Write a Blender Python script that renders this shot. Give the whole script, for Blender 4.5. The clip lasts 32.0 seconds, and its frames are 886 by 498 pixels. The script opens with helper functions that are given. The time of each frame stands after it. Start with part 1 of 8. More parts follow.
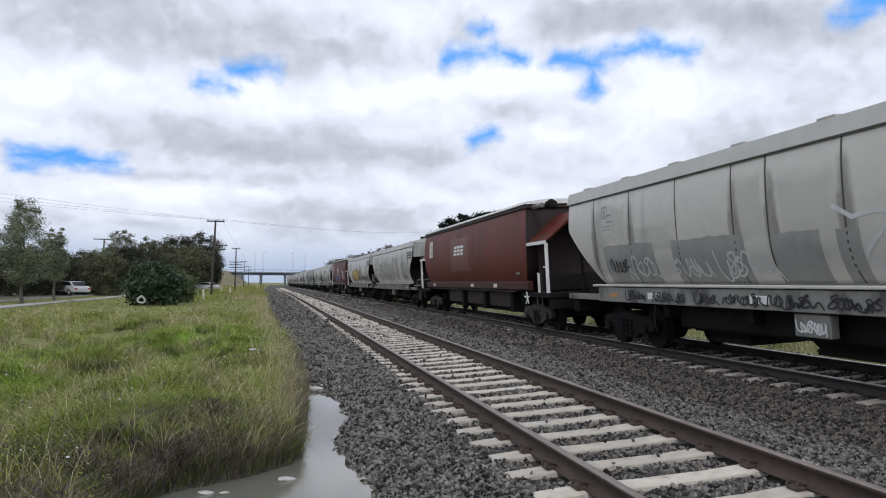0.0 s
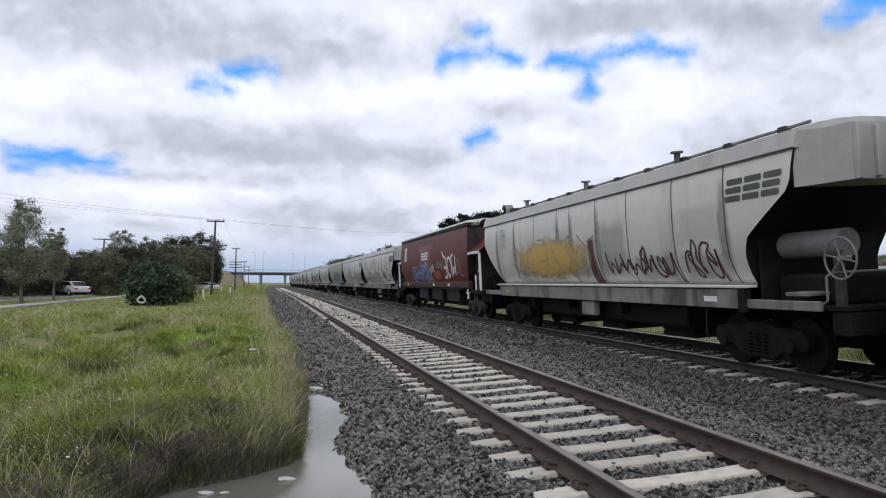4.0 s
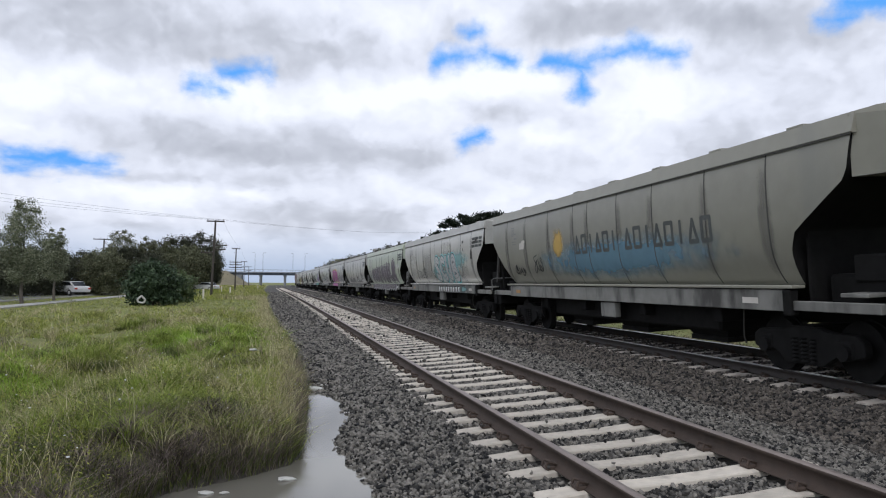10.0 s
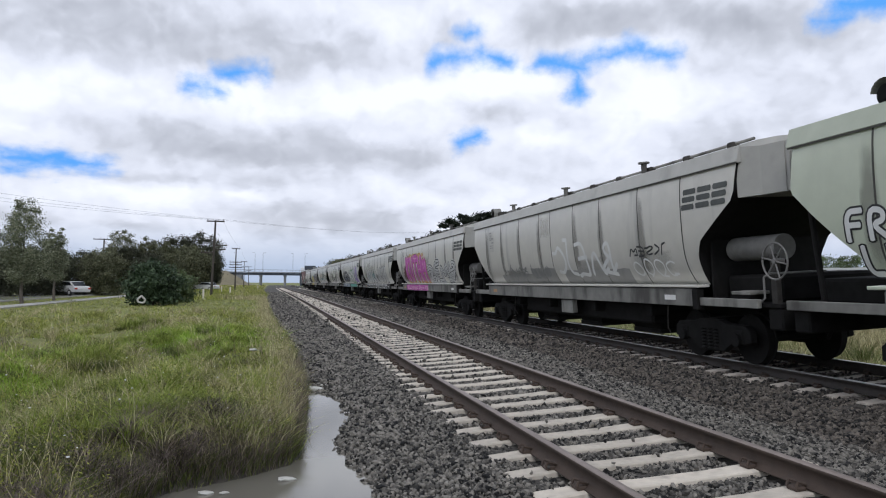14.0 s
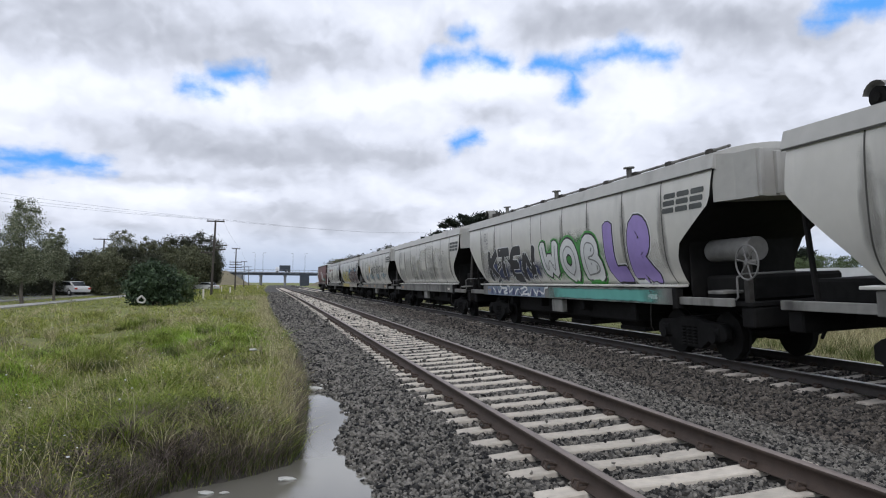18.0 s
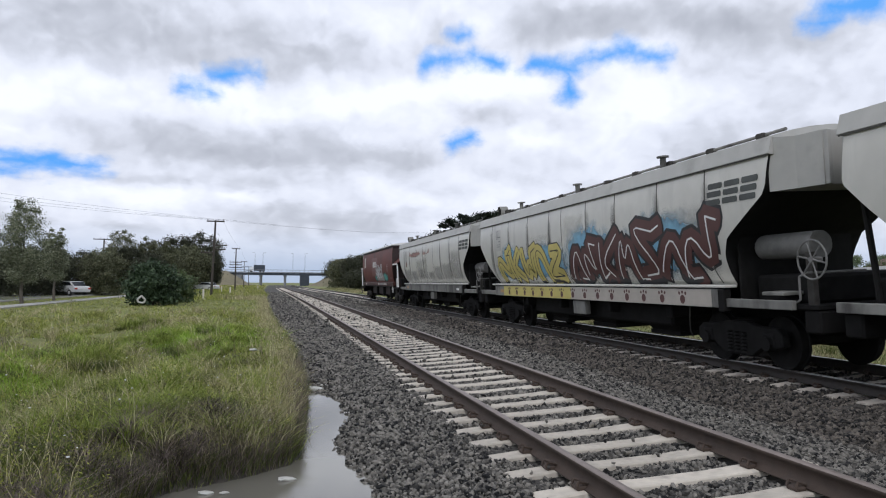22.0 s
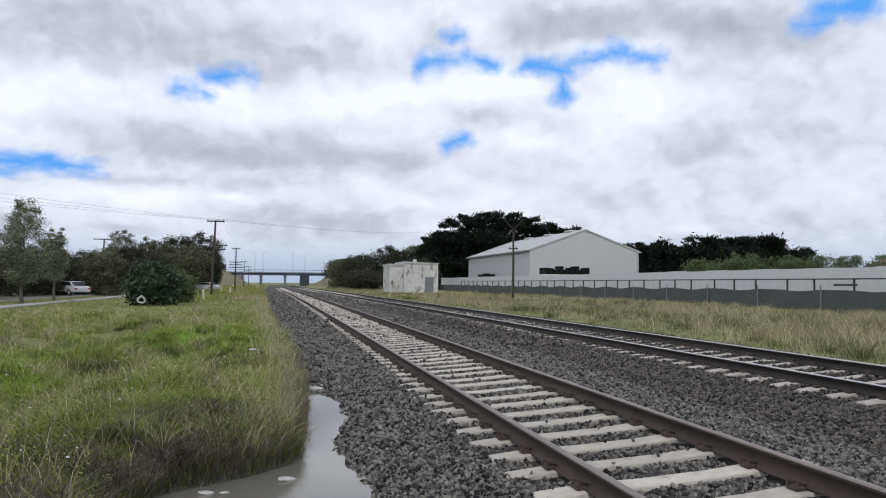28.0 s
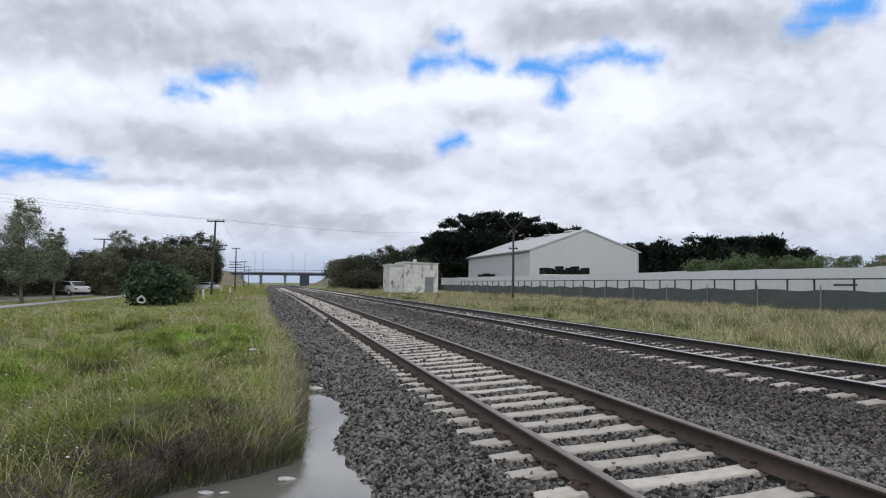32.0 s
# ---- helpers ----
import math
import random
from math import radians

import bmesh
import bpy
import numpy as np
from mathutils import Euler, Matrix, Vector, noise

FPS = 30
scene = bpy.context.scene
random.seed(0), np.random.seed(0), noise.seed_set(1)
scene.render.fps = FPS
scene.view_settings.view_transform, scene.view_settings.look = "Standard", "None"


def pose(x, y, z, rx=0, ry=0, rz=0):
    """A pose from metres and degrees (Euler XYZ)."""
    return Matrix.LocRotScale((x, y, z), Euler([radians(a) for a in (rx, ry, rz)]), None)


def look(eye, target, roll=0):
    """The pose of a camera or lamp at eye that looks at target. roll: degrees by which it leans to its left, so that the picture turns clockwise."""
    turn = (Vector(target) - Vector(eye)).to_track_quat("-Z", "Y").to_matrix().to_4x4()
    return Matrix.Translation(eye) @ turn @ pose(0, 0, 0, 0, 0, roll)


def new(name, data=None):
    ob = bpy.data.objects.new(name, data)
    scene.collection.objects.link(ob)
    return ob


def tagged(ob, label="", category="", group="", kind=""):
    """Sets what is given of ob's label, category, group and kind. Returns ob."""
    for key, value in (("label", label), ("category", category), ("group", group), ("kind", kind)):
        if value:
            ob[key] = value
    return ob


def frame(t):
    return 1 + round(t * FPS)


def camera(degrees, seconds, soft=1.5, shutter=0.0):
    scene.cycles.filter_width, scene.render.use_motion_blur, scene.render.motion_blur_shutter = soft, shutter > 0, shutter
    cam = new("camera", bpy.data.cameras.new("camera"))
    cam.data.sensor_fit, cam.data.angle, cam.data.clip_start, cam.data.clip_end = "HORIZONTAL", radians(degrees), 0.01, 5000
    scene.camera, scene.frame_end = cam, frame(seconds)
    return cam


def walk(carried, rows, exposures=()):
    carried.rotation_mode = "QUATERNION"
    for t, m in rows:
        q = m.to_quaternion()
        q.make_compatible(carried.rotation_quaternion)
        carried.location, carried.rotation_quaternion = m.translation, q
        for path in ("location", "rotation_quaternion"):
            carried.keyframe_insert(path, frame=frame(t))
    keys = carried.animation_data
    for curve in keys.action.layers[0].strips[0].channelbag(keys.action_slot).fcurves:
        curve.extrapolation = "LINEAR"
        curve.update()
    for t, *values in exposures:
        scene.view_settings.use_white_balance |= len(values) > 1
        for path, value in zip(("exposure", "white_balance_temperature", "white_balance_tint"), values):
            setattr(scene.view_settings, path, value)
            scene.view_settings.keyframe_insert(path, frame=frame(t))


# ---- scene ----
# ---------------------------------------------------------------- camera
EYE = Vector((0.0, 0.0, 1.6))
YAW, PITCH, ROLL = radians(13.042), radians(2.799), 0.553
AIM = EYE + Vector((math.sin(YAW) * math.cos(PITCH), math.cos(YAW) * math.cos(PITCH), math.sin(PITCH)))
cam = camera(63.603, 32.0, soft=1.1)
walk(cam, [(0.0, look(EYE, AIM, ROLL)), (32.0, look(EYE, AIM, ROLL))],
     exposures=[(0.0, 0.03, 5980, 12), (24.5, 0.03, 5980, 12), (28.0, -0.03, 5980, 12), (32.0, -0.03, 5980, 12)])

# ---------------------------------------------------------------- light
SUN_EL, SUN_AZ = radians(48), radians(200)     # azimuth from +y towards +x
world = bpy.data.worlds.new("overcast_sky")
scene.world = world
world.use_nodes = True
wn, wl = world.node_tree.nodes, world.node_tree.links
wn.clear()
sky = wn.new("ShaderNodeTexSky")
sky.sky_type, sky.sun_disc = "NISHITA", False
sky.sun_elevation, sky.sun_rotation = SUN_EL, SUN_AZ
bg_sky, bg_cloud, add, wout = (wn.new("ShaderNodeBackground"), wn.new("ShaderNodeBackground"),
                               wn.new("ShaderNodeAddShader"), wn.new("ShaderNodeOutputWorld"))
wl.new(sky.outputs[0], bg_sky.inputs[0])
bg_sky.inputs[1].default_value = 0.05
bg_cloud.inputs[0].default_value = (0.98, 0.97, 0.95, 1)
bg_cloud.inputs[1].default_value = 0.66
wl.new(bg_sky.outputs[0], add.inputs[0])
wl.new(bg_cloud.outputs[0], add.inputs[1])
wl.new(add.outputs[0], wout.inputs[0])
sun = new("sun", bpy.data.lights.new("sun", "SUN"))
sun.data.energy, sun.data.angle, sun.data.color = 0.95, radians(14), (1.0, 0.96, 0.9)
sun_dir = Vector((math.sin(SUN_AZ) * math.cos(SUN_EL), math.cos(SUN_AZ) * math.cos(SUN_EL), math.sin(SUN_EL)))
sun.matrix_world = look(sun_dir * 100, (0, 0, 0))

# ---------------------------------------------------------------- materials
MATS = {}


def mat(name, color, rough=0.7, metal=0.0, vary=0.25, scale=8.0, bump=0.15, bump_scale=60.0, island=0.0, obj=0.0,
        second=None, streak=0.0, spec=0.5):
    """A weathered surface: two scales of mottling, fine relief, an optional second colour in stains, vertical streaks,
    and variation per island or per object."""
    if name in MATS:
        return MATS[name]
    m = bpy.data.materials.new(name)
    m.use_nodes = True
    n, l = m.node_tree.nodes, m.node_tree.links
    b = n["Principled BSDF"]
    b.inputs["Roughness"].default_value, b.inputs["Metallic"].default_value = rough, metal
    b.inputs["Specular IOR Level"].default_value = spec
    tc = n.new("ShaderNodeTexCoord")
    mp = n.new("ShaderNodeMapping")
    l.new(tc.outputs["Object"], mp.inputs[0])
    big, fine = n.new("ShaderNodeTexNoise"), n.new("ShaderNodeTexNoise")
    big.inputs["Scale"].default_value, big.inputs["Detail"].default_value = scale * 0.12, 5
    fine.inputs["Scale"].default_value, fine.inputs["Detail"].default_value = scale, 4
    for q in (big, fine):
        l.new(mp.outputs[0], q.inputs["Vector"])
    a = n.new("ShaderNodeMath")
    a.operation = "ADD"
    l.new(big.outputs["Fac"], a.inputs[0])
    l.new(fine.outputs["Fac"], a.inputs[1])
    last = a.outputs[0]
    for amount, kind in ((island, 0), (obj, 1)):
        if amount:
            src = n.new("ShaderNodeNewGeometry") if kind == 0 else n.new("ShaderNodeObjectInfo")
            sc = n.new("ShaderNodeMath")
            sc.operation = "MULTIPLY_ADD"
            l.new(src.outputs["Random Per Island" if kind == 0 else "Random"], sc.inputs[0])
            sc.inputs[1].default_value, sc.inputs[2].default_value = amount * 2, -amount
            ad = n.new("ShaderNodeMath")
            ad.operation = "ADD"
            l.new(last, ad.inputs[0])
            l.new(sc.outputs[0], ad.inputs[1])
            last = ad.outputs[0]
    ramp = n.new("ShaderNodeMapRange")
    l.new(last, ramp.inputs[0])
    ramp.inputs[1].default_value, ramp.inputs[2].default_value = 0.55, 1.45
    ramp.inputs[3].default_value, ramp.inputs[4].default_value = 1 - vary, 1 + vary
    ramp.clamp = False
    mul = n.new("ShaderNodeVectorMath")
    mul.operation = "SCALE"
    mul.inputs[0].default_value = color[:3]
    l.new(ramp.outputs[0], mul.inputs["Scale"])
    col = mul.outputs[0]
    if second:
        st = n.new("ShaderNodeTexNoise")
        st.inputs["Scale"].default_value, st.inputs["Detail"].default_value = second[2], 6
        if streak:
            mp2 = n.new("ShaderNodeMapping")
            mp2.inputs["Scale"].default_value = (1, 1, streak)
            l.new(tc.outputs["Object"], mp2.inputs[0])
            l.new(mp2.outputs[0], st.inputs["Vector"])
        else:
            l.new(mp.outputs[0], st.inputs["Vector"])
        r2 = n.new("ShaderNodeMapRange")
        l.new(st.outputs["Fac"], r2.inputs[0])
        r2.inputs[1].default_value, r2.inputs[2].default_value = second[1], second[1] + 0.16
        mx = n.new("ShaderNodeMix")
        mx.data_type = "RGBA"
        l.new(r2.outputs[0], mx.inputs[0])
        l.new(col, mx.inputs[6])
        mx.inputs[7].default_value = (*second[0], 1)
        col = mx.outputs[2]
    l.new(col, b.inputs["Base Color"])
    if bump:
        bt = n.new("ShaderNodeTexNoise")
        bt.inputs["Scale"].default_value, bt.inputs["Detail"].default_value = bump_scale, 4
        l.new(mp.outputs[0], bt.inputs["Vector"])
        bp = n.new("ShaderNodeBump")
        bp.inputs["Strength"].default_value, bp.inputs["Distance"].default_value = bump, 0.02
        l.new(bt.outputs["Fac"], bp.inputs["Height"])
        l.new(bp.outputs[0], b.inputs["Normal"])
    MATS[name] = m
    return m


def leaf_mat(name, color, vary=0.45, trans=0.25, tip=None):
    """Leaves and blades: colour varies from piece to piece, some light goes through."""
    if name in MATS:
        return MATS[name]
    m = bpy.data.materials.new(name)
    m.use_nodes = True
    n, l = m.node_tree.nodes, m.node_tree.links
    b = n["Principled BSDF"]
    b.inputs["Roughness"].default_value = 0.6
    b.inputs["Specular IOR Level"].default_value = 0.25
    geo = n.new("ShaderNodeNewGeometry")
    tc, big = n.new("ShaderNodeTexCoord"), n.new("ShaderNodeTexNoise")
    big.inputs["Scale"].default_value, big.inputs["Detail"].default_value = 1.1, 5
    l.new(tc.outputs["Object"], big.inputs["Vector"])
    wide = n.new("ShaderNodeMapRange")
    wide.clamp = False
    l.new(big.outputs["Fac"], wide.inputs[0])
    wide.inputs[1].default_value, wide.inputs[2].default_value, wide.inputs[3].default_value, wide.inputs[4].default_value = 0.3, 0.7, 0.15, 0.85
    a = n.new("ShaderNodeMath")
    a.operation = "ADD"
    l.new(geo.outputs["Random Per Island"], a.inputs[0])
    l.new(wide.outputs[0], a.inputs[1])
    mr = n.new("ShaderNodeMapRange")
    l.new(a.outputs[0], mr.inputs[0])
    mr.inputs[1].default_value, mr.inputs[2].default_value = 0.3, 1.4
    mr.inputs[3].default_value, mr.inputs[4].default_value = 1 - vary, 1 + vary
    v = n.new("ShaderNodeVectorMath")
    v.operation = "SCALE"
    l.new(mr.outputs[0], v.inputs["Scale"])
    v.inputs[0].default_value = color
    if tip:
        mx = n.new("ShaderNodeMix")
        mx.data_type = "RGBA"
        mx.inputs[6].default_value, mx.inputs[7].default_value = (*color, 1), (*tip, 1)
        st = n.new("ShaderNodeMapRange")
        l.new(geo.outputs["Random Per Island"], st.inputs[0])
        st.inputs[1].default_value, st.inputs[2].default_value = 0.3, 1.0
        l.new(st.outputs[0], mx.inputs[0])
        l.new(mx.outputs[2], v.inputs[0])
    l.new(v.outputs[0], b.inputs["Base Color"])
    tr = n.new("ShaderNodeBsdfTranslucent")
    l.new(v.outputs[0], tr.inputs[0])
    mix = n.new("ShaderNodeMixShader")
    mix.inputs[0].default_value = trans
    out = n["Material Output"]
    l.new(b.outputs[0], mix.inputs[1])
    l.new(tr.outputs[0], mix.inputs[2])
    l.new(mix.outputs[0], out.inputs[0])
    MATS[name] = m
    return m


GREY_A = mat("grey_wagon_paint", (0.53, 0.51, 0.46), 0.3, 0, 0.09, 3, 0.02, 12, obj=0.2, second=((0.36, 0.35, 0.325), 0.56, 1.6), streak=0.12)
GREY_B = mat("pale_grey_wagon_paint", (0.58, 0.56, 0.505), 0.3, 0, 0.09, 3, 0.02, 12, obj=0.2, second=((0.44, 0.425, 0.385), 0.55, 1.6), streak=0.12)
OLIVE = mat("olive_grey_wagon_paint", (0.25, 0.24, 0.195), 0.36, 0, 0.12, 3, 0.02, 12, second=((0.22, 0.215, 0.18), 0.58, 1.3), streak=0.16)
GREEN = mat("pale_green_wagon_paint", (0.5, 0.535, 0.425), 0.34, 0, 0.1, 3, 0.02, 12, second=((0.42, 0.44, 0.36), 0.6, 1.3), streak=0.16)
RED = mat("red_oxide_wagon_paint", (0.118, 0.023, 0.0145), 0.5, 0, 0.3, 3, 0.02, 12, obj=0.1, second=((0.055, 0.018, 0.013), 0.52, 0.6), streak=0.35, spec=0.25)
RED_DK = mat("dark_red_underframe_and_end_shade", (0.02, 0.0095, 0.008), 0.7, 0, 0.35, 4, 0.1, 40)
SEAM = mat("dirty_seam_and_shadow_line", (0.07, 0.068, 0.06), 0.9, 0, 0.3, 9, 0)
# near-black steel; on the grey hull ends it stands for dirt and shade
FRAME = mat("near_black_steel", (0.013, 0.0125, 0.012), 0.85, 0.0, 0.4, 6, 0.2, 50, spec=0.12)
BOGIE = mat("dusty_cast_steel", (0.055, 0.051, 0.046), 0.8, 0.0, 0.5, 6, 0.2, 50, spec=0.2)
WHITE = mat("chalky_white_paint", (0.72, 0.71, 0.68), 0.6, 0, 0.12, 6, 0.05, second=((0.45, 0.42, 0.38), 0.62, 5))
DARKMARK = mat("dark_grey_stencil_paint", (0.075, 0.08, 0.075), 0.7, 0, 0.3, 9, 0)
RUST = mat("rusty_rail_steel", (0.062, 0.043, 0.032), 0.8, 0.1, 0.35, 9, 0.25, 90, second=((0.055, 0.042, 0.035), 0.58, 6))
RAILDK = mat("dark_oily_rail_steel", (0.03, 0.024, 0.02), 0.75, 0.1, 0.35, 9, 0.2, 90)
RAILHEAD = mat("polished_rail_head", (0.55, 0.54, 0.52), 0.3, 0.95, 0.15, 9, 0.03)
RUSTHEAD = mat("lightly_used_rail_head", (0.23, 0.19, 0.165), 0.5, 0.5, 0.25, 12, 0.1)
CONCRETE = mat("pale_sleeper_concrete", (0.5, 0.45, 0.375), 0.9, 0, 0.22, 14, 0.3, 120, obj=0.25, second=((0.32, 0.285, 0.245), 0.62, 4))
STONE = mat("crushed_basalt", (0.104, 0.096, 0.082), 0.85, 0, 0.8, 25, 0.3, 150, island=0.75)
BROWNSTONE = mat("brown_dusted_ballast", (0.07, 0.06, 0.049), 0.85, 0, 0.8, 25, 0.3, 150, island=0.75)
OILSTONE = mat("oily_dark_ballast", (0.062, 0.052, 0.044), 0.85, 0, 0.6, 25, 0.3, 150, island=0.7)
OILSLEEPER = mat("oil_stained_concrete", (0.42, 0.375, 0.32), 0.9, 0, 0.25, 14, 0.3, 120, obj=0.25, second=((0.15, 0.13, 0.11), 0.56, 3))
BED = mat("packed_ballast_bed", (0.045, 0.041, 0.035), 0.95, 0, 0.7, 40, 1.0, 50, second=((0.11, 0.1, 0.085), 0.5, 24))
MUD = mat("dark_wet_mud", (0.05, 0.042, 0.03), 0.6, 0, 0.4, 12, 0.5, 40)
SOIL = mat("weedy_soil", (0.16, 0.175, 0.05), 0.95, 0, 0.4, 5, 0.6, 20, second=((0.2, 0.175, 0.09), 0.56, 0.9))
BARK = mat("grey_bark", (0.1, 0.085, 0.07), 0.9, 0, 0.4, 12, 0.6, 30)
WOOD = mat("weathered_pole_timber", (0.055, 0.046, 0.038), 0.9, 0, 0.35, 9, 0.4, 40)
ASPHALT = mat("grey_asphalt", (0.13, 0.13, 0.13), 0.9, 0, 0.25, 12, 0.3, 80)
PATH = mat("pale_concrete_path", (0.34, 0.33, 0.31), 0.9, 0, 0.15, 8, 0.2, 60)
SHEET = mat("pale_corrugated_sheet", (0.5, 0.5, 0.49), 0.45, 0.15, 0.06, 3, 0.02, obj=0.05)
SHEETROOF = mat("weathered_sheet_roof", (0.44, 0.44, 0.42), 0.5, 0.1, 0.12, 3, 0.05, second=((0.36, 0.34, 0.31), 0.6, 0.6))
WALLWHITE = mat("white_sheet_wall", (0.6, 0.6, 0.59), 0.6, 0, 0.1, 2, 0.05, second=((0.5, 0.5, 0.49), 0.64, 0.4))
FENCECLOTH = mat("grey_fence_cloth", (0.075, 0.083, 0.08), 0.9, 0, 0.2, 4, 0.2, 20)
BLOCK = mat("flaking_whitewash", (0.56, 0.54, 0.5), 0.9, 0, 0.3, 2, 0.4, 12, second=((0.17, 0.15, 0.13), 0.53, 1.4), streak=0.5)
BRIDGE_C = mat("bridge_concrete", (0.2, 0.205, 0.21), 0.9, 0, 0.2, 0.6, 0.1)
BRIDGE_S = mat("dark_paint_and_bridge_shade", (0.045, 0.055, 0.07), 0.7, 0.1, 0.2, 0.6, 0.1)
PAPER = mat("notice_panel", (0.6, 0.56, 0.5), 0.7, 0, 0.12, 6, 0)
RUBBISH = mat("pale_plastic_litter", (0.45, 0.44, 0.4), 0.5, 0, 0.15, 20, 0.3)
GLASS = mat("dark_car_glass", (0.03, 0.035, 0.04), 0.08, 0, 0.1, 3, 0)
CARWHITE = mat("white_car_paint", (0.72, 0.73, 0.74), 0.25, 0, 0.05, 3, 0)
RUBBER = mat("tyre_rubber", (0.03, 0.03, 0.03), 0.9, 0, 0.2, 9, 0.1)
ORANGE = mat("faded_orange_reflector", (0.4, 0.22, 0.08), 0.5, 0, 0.15, 9, 0)
PATCH = mat("newer_red_paint_patch", (0.13, 0.04, 0.03), 0.5, 0, 0.1, 3, 0)
SILL = mat("grimy_grey_sill_paint", (0.2, 0.195, 0.175), 0.65, 0, 0.25, 5, 0.05, 30, obj=0.3, second=((0.06, 0.056, 0.05), 0.5, 1.8), streak=0.4)
PATCHPALE = mat("overpainted_pale_patch", (0.5, 0.485, 0.445), 0.5, 0, 0.12, 3, 0)
PATCHGREY = mat("overpainted_grey_patch", (0.37, 0.365, 0.34), 0.5, 0, 0.12, 3, 0)


def soft(name, color, strength=0.9, square=False, rough=0.55):
    """Paint that thins out unevenly towards the edge of its patch."""
    name = "thin_" + name
    if name in MATS:
        return MATS[name]
    m = mat(name, color, rough, 0, 0.14, 4, 0)
    n, l = m.node_tree.nodes, m.node_tree.links
    b = n["Principled BSDF"]
    tc, mp, sp, nz = n.new("ShaderNodeTexCoord"), n.new("ShaderNodeMapping"), n.new("ShaderNodeSeparateXYZ"), n.new("ShaderNodeTexNoise")
    mp.inputs["Location"].default_value = (0, -0.5, -0.5)
    l.new(tc.outputs["Generated"], mp.inputs[0])
    l.new(mp.outputs[0], sp.inputs[0])
    nz.inputs["Scale"].default_value, nz.inputs["Detail"].default_value = 3.0, 4
    l.new(tc.outputs["Object"], nz.inputs["Vector"])

    def node(op, a, c=None):
        k = n.new("ShaderNodeMath")
        k.operation = op
        for i, v in enumerate((a, c)):
            if isinstance(v, float):
                k.inputs[i].default_value = v
            elif v is not None:
                l.new(v, k.inputs[i])
        return k.outputs[0]
    y, z = node("ABSOLUTE", sp.outputs[1]), node("ABSOLUTE", sp.outputs[2])
    r = node("MAXIMUM", y, z) if square else node("SQRT", node("ADD", node("MULTIPLY", y, y), node("MULTIPLY", z, z)))
    r = node("ADD", r, node("MULTIPLY", node("SUBTRACT", nz.outputs["Fac"], 0.5), 0.16 if square else 0.4))
    mr = n.new("ShaderNodeMapRange")
    mr.interpolation_type = "SMOOTHSTEP"
    l.new(r, mr.inputs[0])
    mr.inputs[1].default_value, mr.inputs[2].default_value = (0.5, 0.28) if square else (0.5, 0.2)
    mr.inputs[3].default_value, mr.inputs[4].default_value = 0.0, strength
    l.new(mr.outputs[0], b.inputs["Alpha"])
    return m


def paint(name, r, g, b):
    return mat("spray_" + name, (r, g, b), 0.55, 0, 0.14, 5, 0)


INK = paint("black", 0.02, 0.02, 0.022)
CHROME = paint("silver", 0.55, 0.55, 0.54)
CYAN = paint("cyan", 0.25, 0.6, 0.62)
LEAFG = paint("green", 0.06, 0.3, 0.05)
PURPLE = paint("purple", 0.3, 0.22, 0.5)
MAGENTA = paint("magenta", 0.5, 0.07, 0.38)
PINK = paint("pink", 0.7, 0.4, 0.55)
YELLOW = paint("yellow", 0.55, 0.46, 0.14)
BLUE = paint("blue", 0.06, 0.17, 0.4)
NAVY = paint("navy", 0.035, 0.045, 0.12)
BROWN = paint("brown", 0.09, 0.035, 0.03)
MAUVE = paint("grey_mauve", 0.16, 0.13, 0.155)
CHALK = paint("white", 0.68, 0.68, 0.66)
FADED = paint("faded_grey", 0.22, 0.22, 0.21)
BRIGHTRED = paint("red", 0.36, 0.035, 0.025)
GOLD = paint("gold", 0.6, 0.38, 0.06)
DRIP = paint("pale_drips", 0.42, 0.38, 0.33)
S_CYAN, S_TEAL, S_BLUE = soft("cyan", (0.3, 0.55, 0.55), 0.6), soft("teal", (0.1, 0.4, 0.33), 0.8), soft("blue", (0.16, 0.33, 0.45), 0.6)
S_GREEN, S_GOLD, S_RED = soft("green", (0.07, 0.28, 0.06), 0.9), soft("gold", (0.65, 0.42, 0.1), 0.85), soft("red", (0.3, 0.05, 0.035), 0.9)
S_GREY, S_NAVY = soft("grey", (0.4, 0.39, 0.36), 0.25, True), soft("navy", (0.04, 0.055, 0.14), 0.9)
S_SKY = soft("sky", (0.2, 0.42, 0.58), 0.9)
REDSILL = mat("grimy_dark_red_sill_paint", (0.05, 0.016, 0.012), 0.5, 0, 0.3, 4, 0.05, 30, spec=0.3)
# roof paints darker than the sides, offsetting the extra light on upward slopes
ROOFGREY = mat("darkened_grey_roof_paint", (0.4, 0.39, 0.36), 0.45, 0, 0.14, 3, 0.02, 12, obj=0.2, second=((0.29, 0.28, 0.255), 0.56, 1.2))
ROOFGREEN = mat("darkened_green_roof_paint", (0.42, 0.45, 0.36), 0.45, 0, 0.12, 3, 0.02, 12)
SLATE = paint("slate_blue", 0.17, 0.21, 0.27)
DULLRED = paint("dull_red", 0.3, 0.15, 0.12)
S_PANELDARK, S_PANELPALE = soft("panel_dark", (0.36, 0.35, 0.325), 0.36, True), soft("panel_pale", (0.62, 0.6, 0.55), 0.32, True)
S_GRIME = soft("seam_grime", (0.16, 0.15, 0.135), 0.4)
WHEELGREY = mat("worn_grey_wheel_paint", (0.16, 0.155, 0.145), 0.6, 0, 0.3, 9, 0.05)
FADEDRED = soft("faded_red", (0.3, 0.17, 0.14), 0.7)
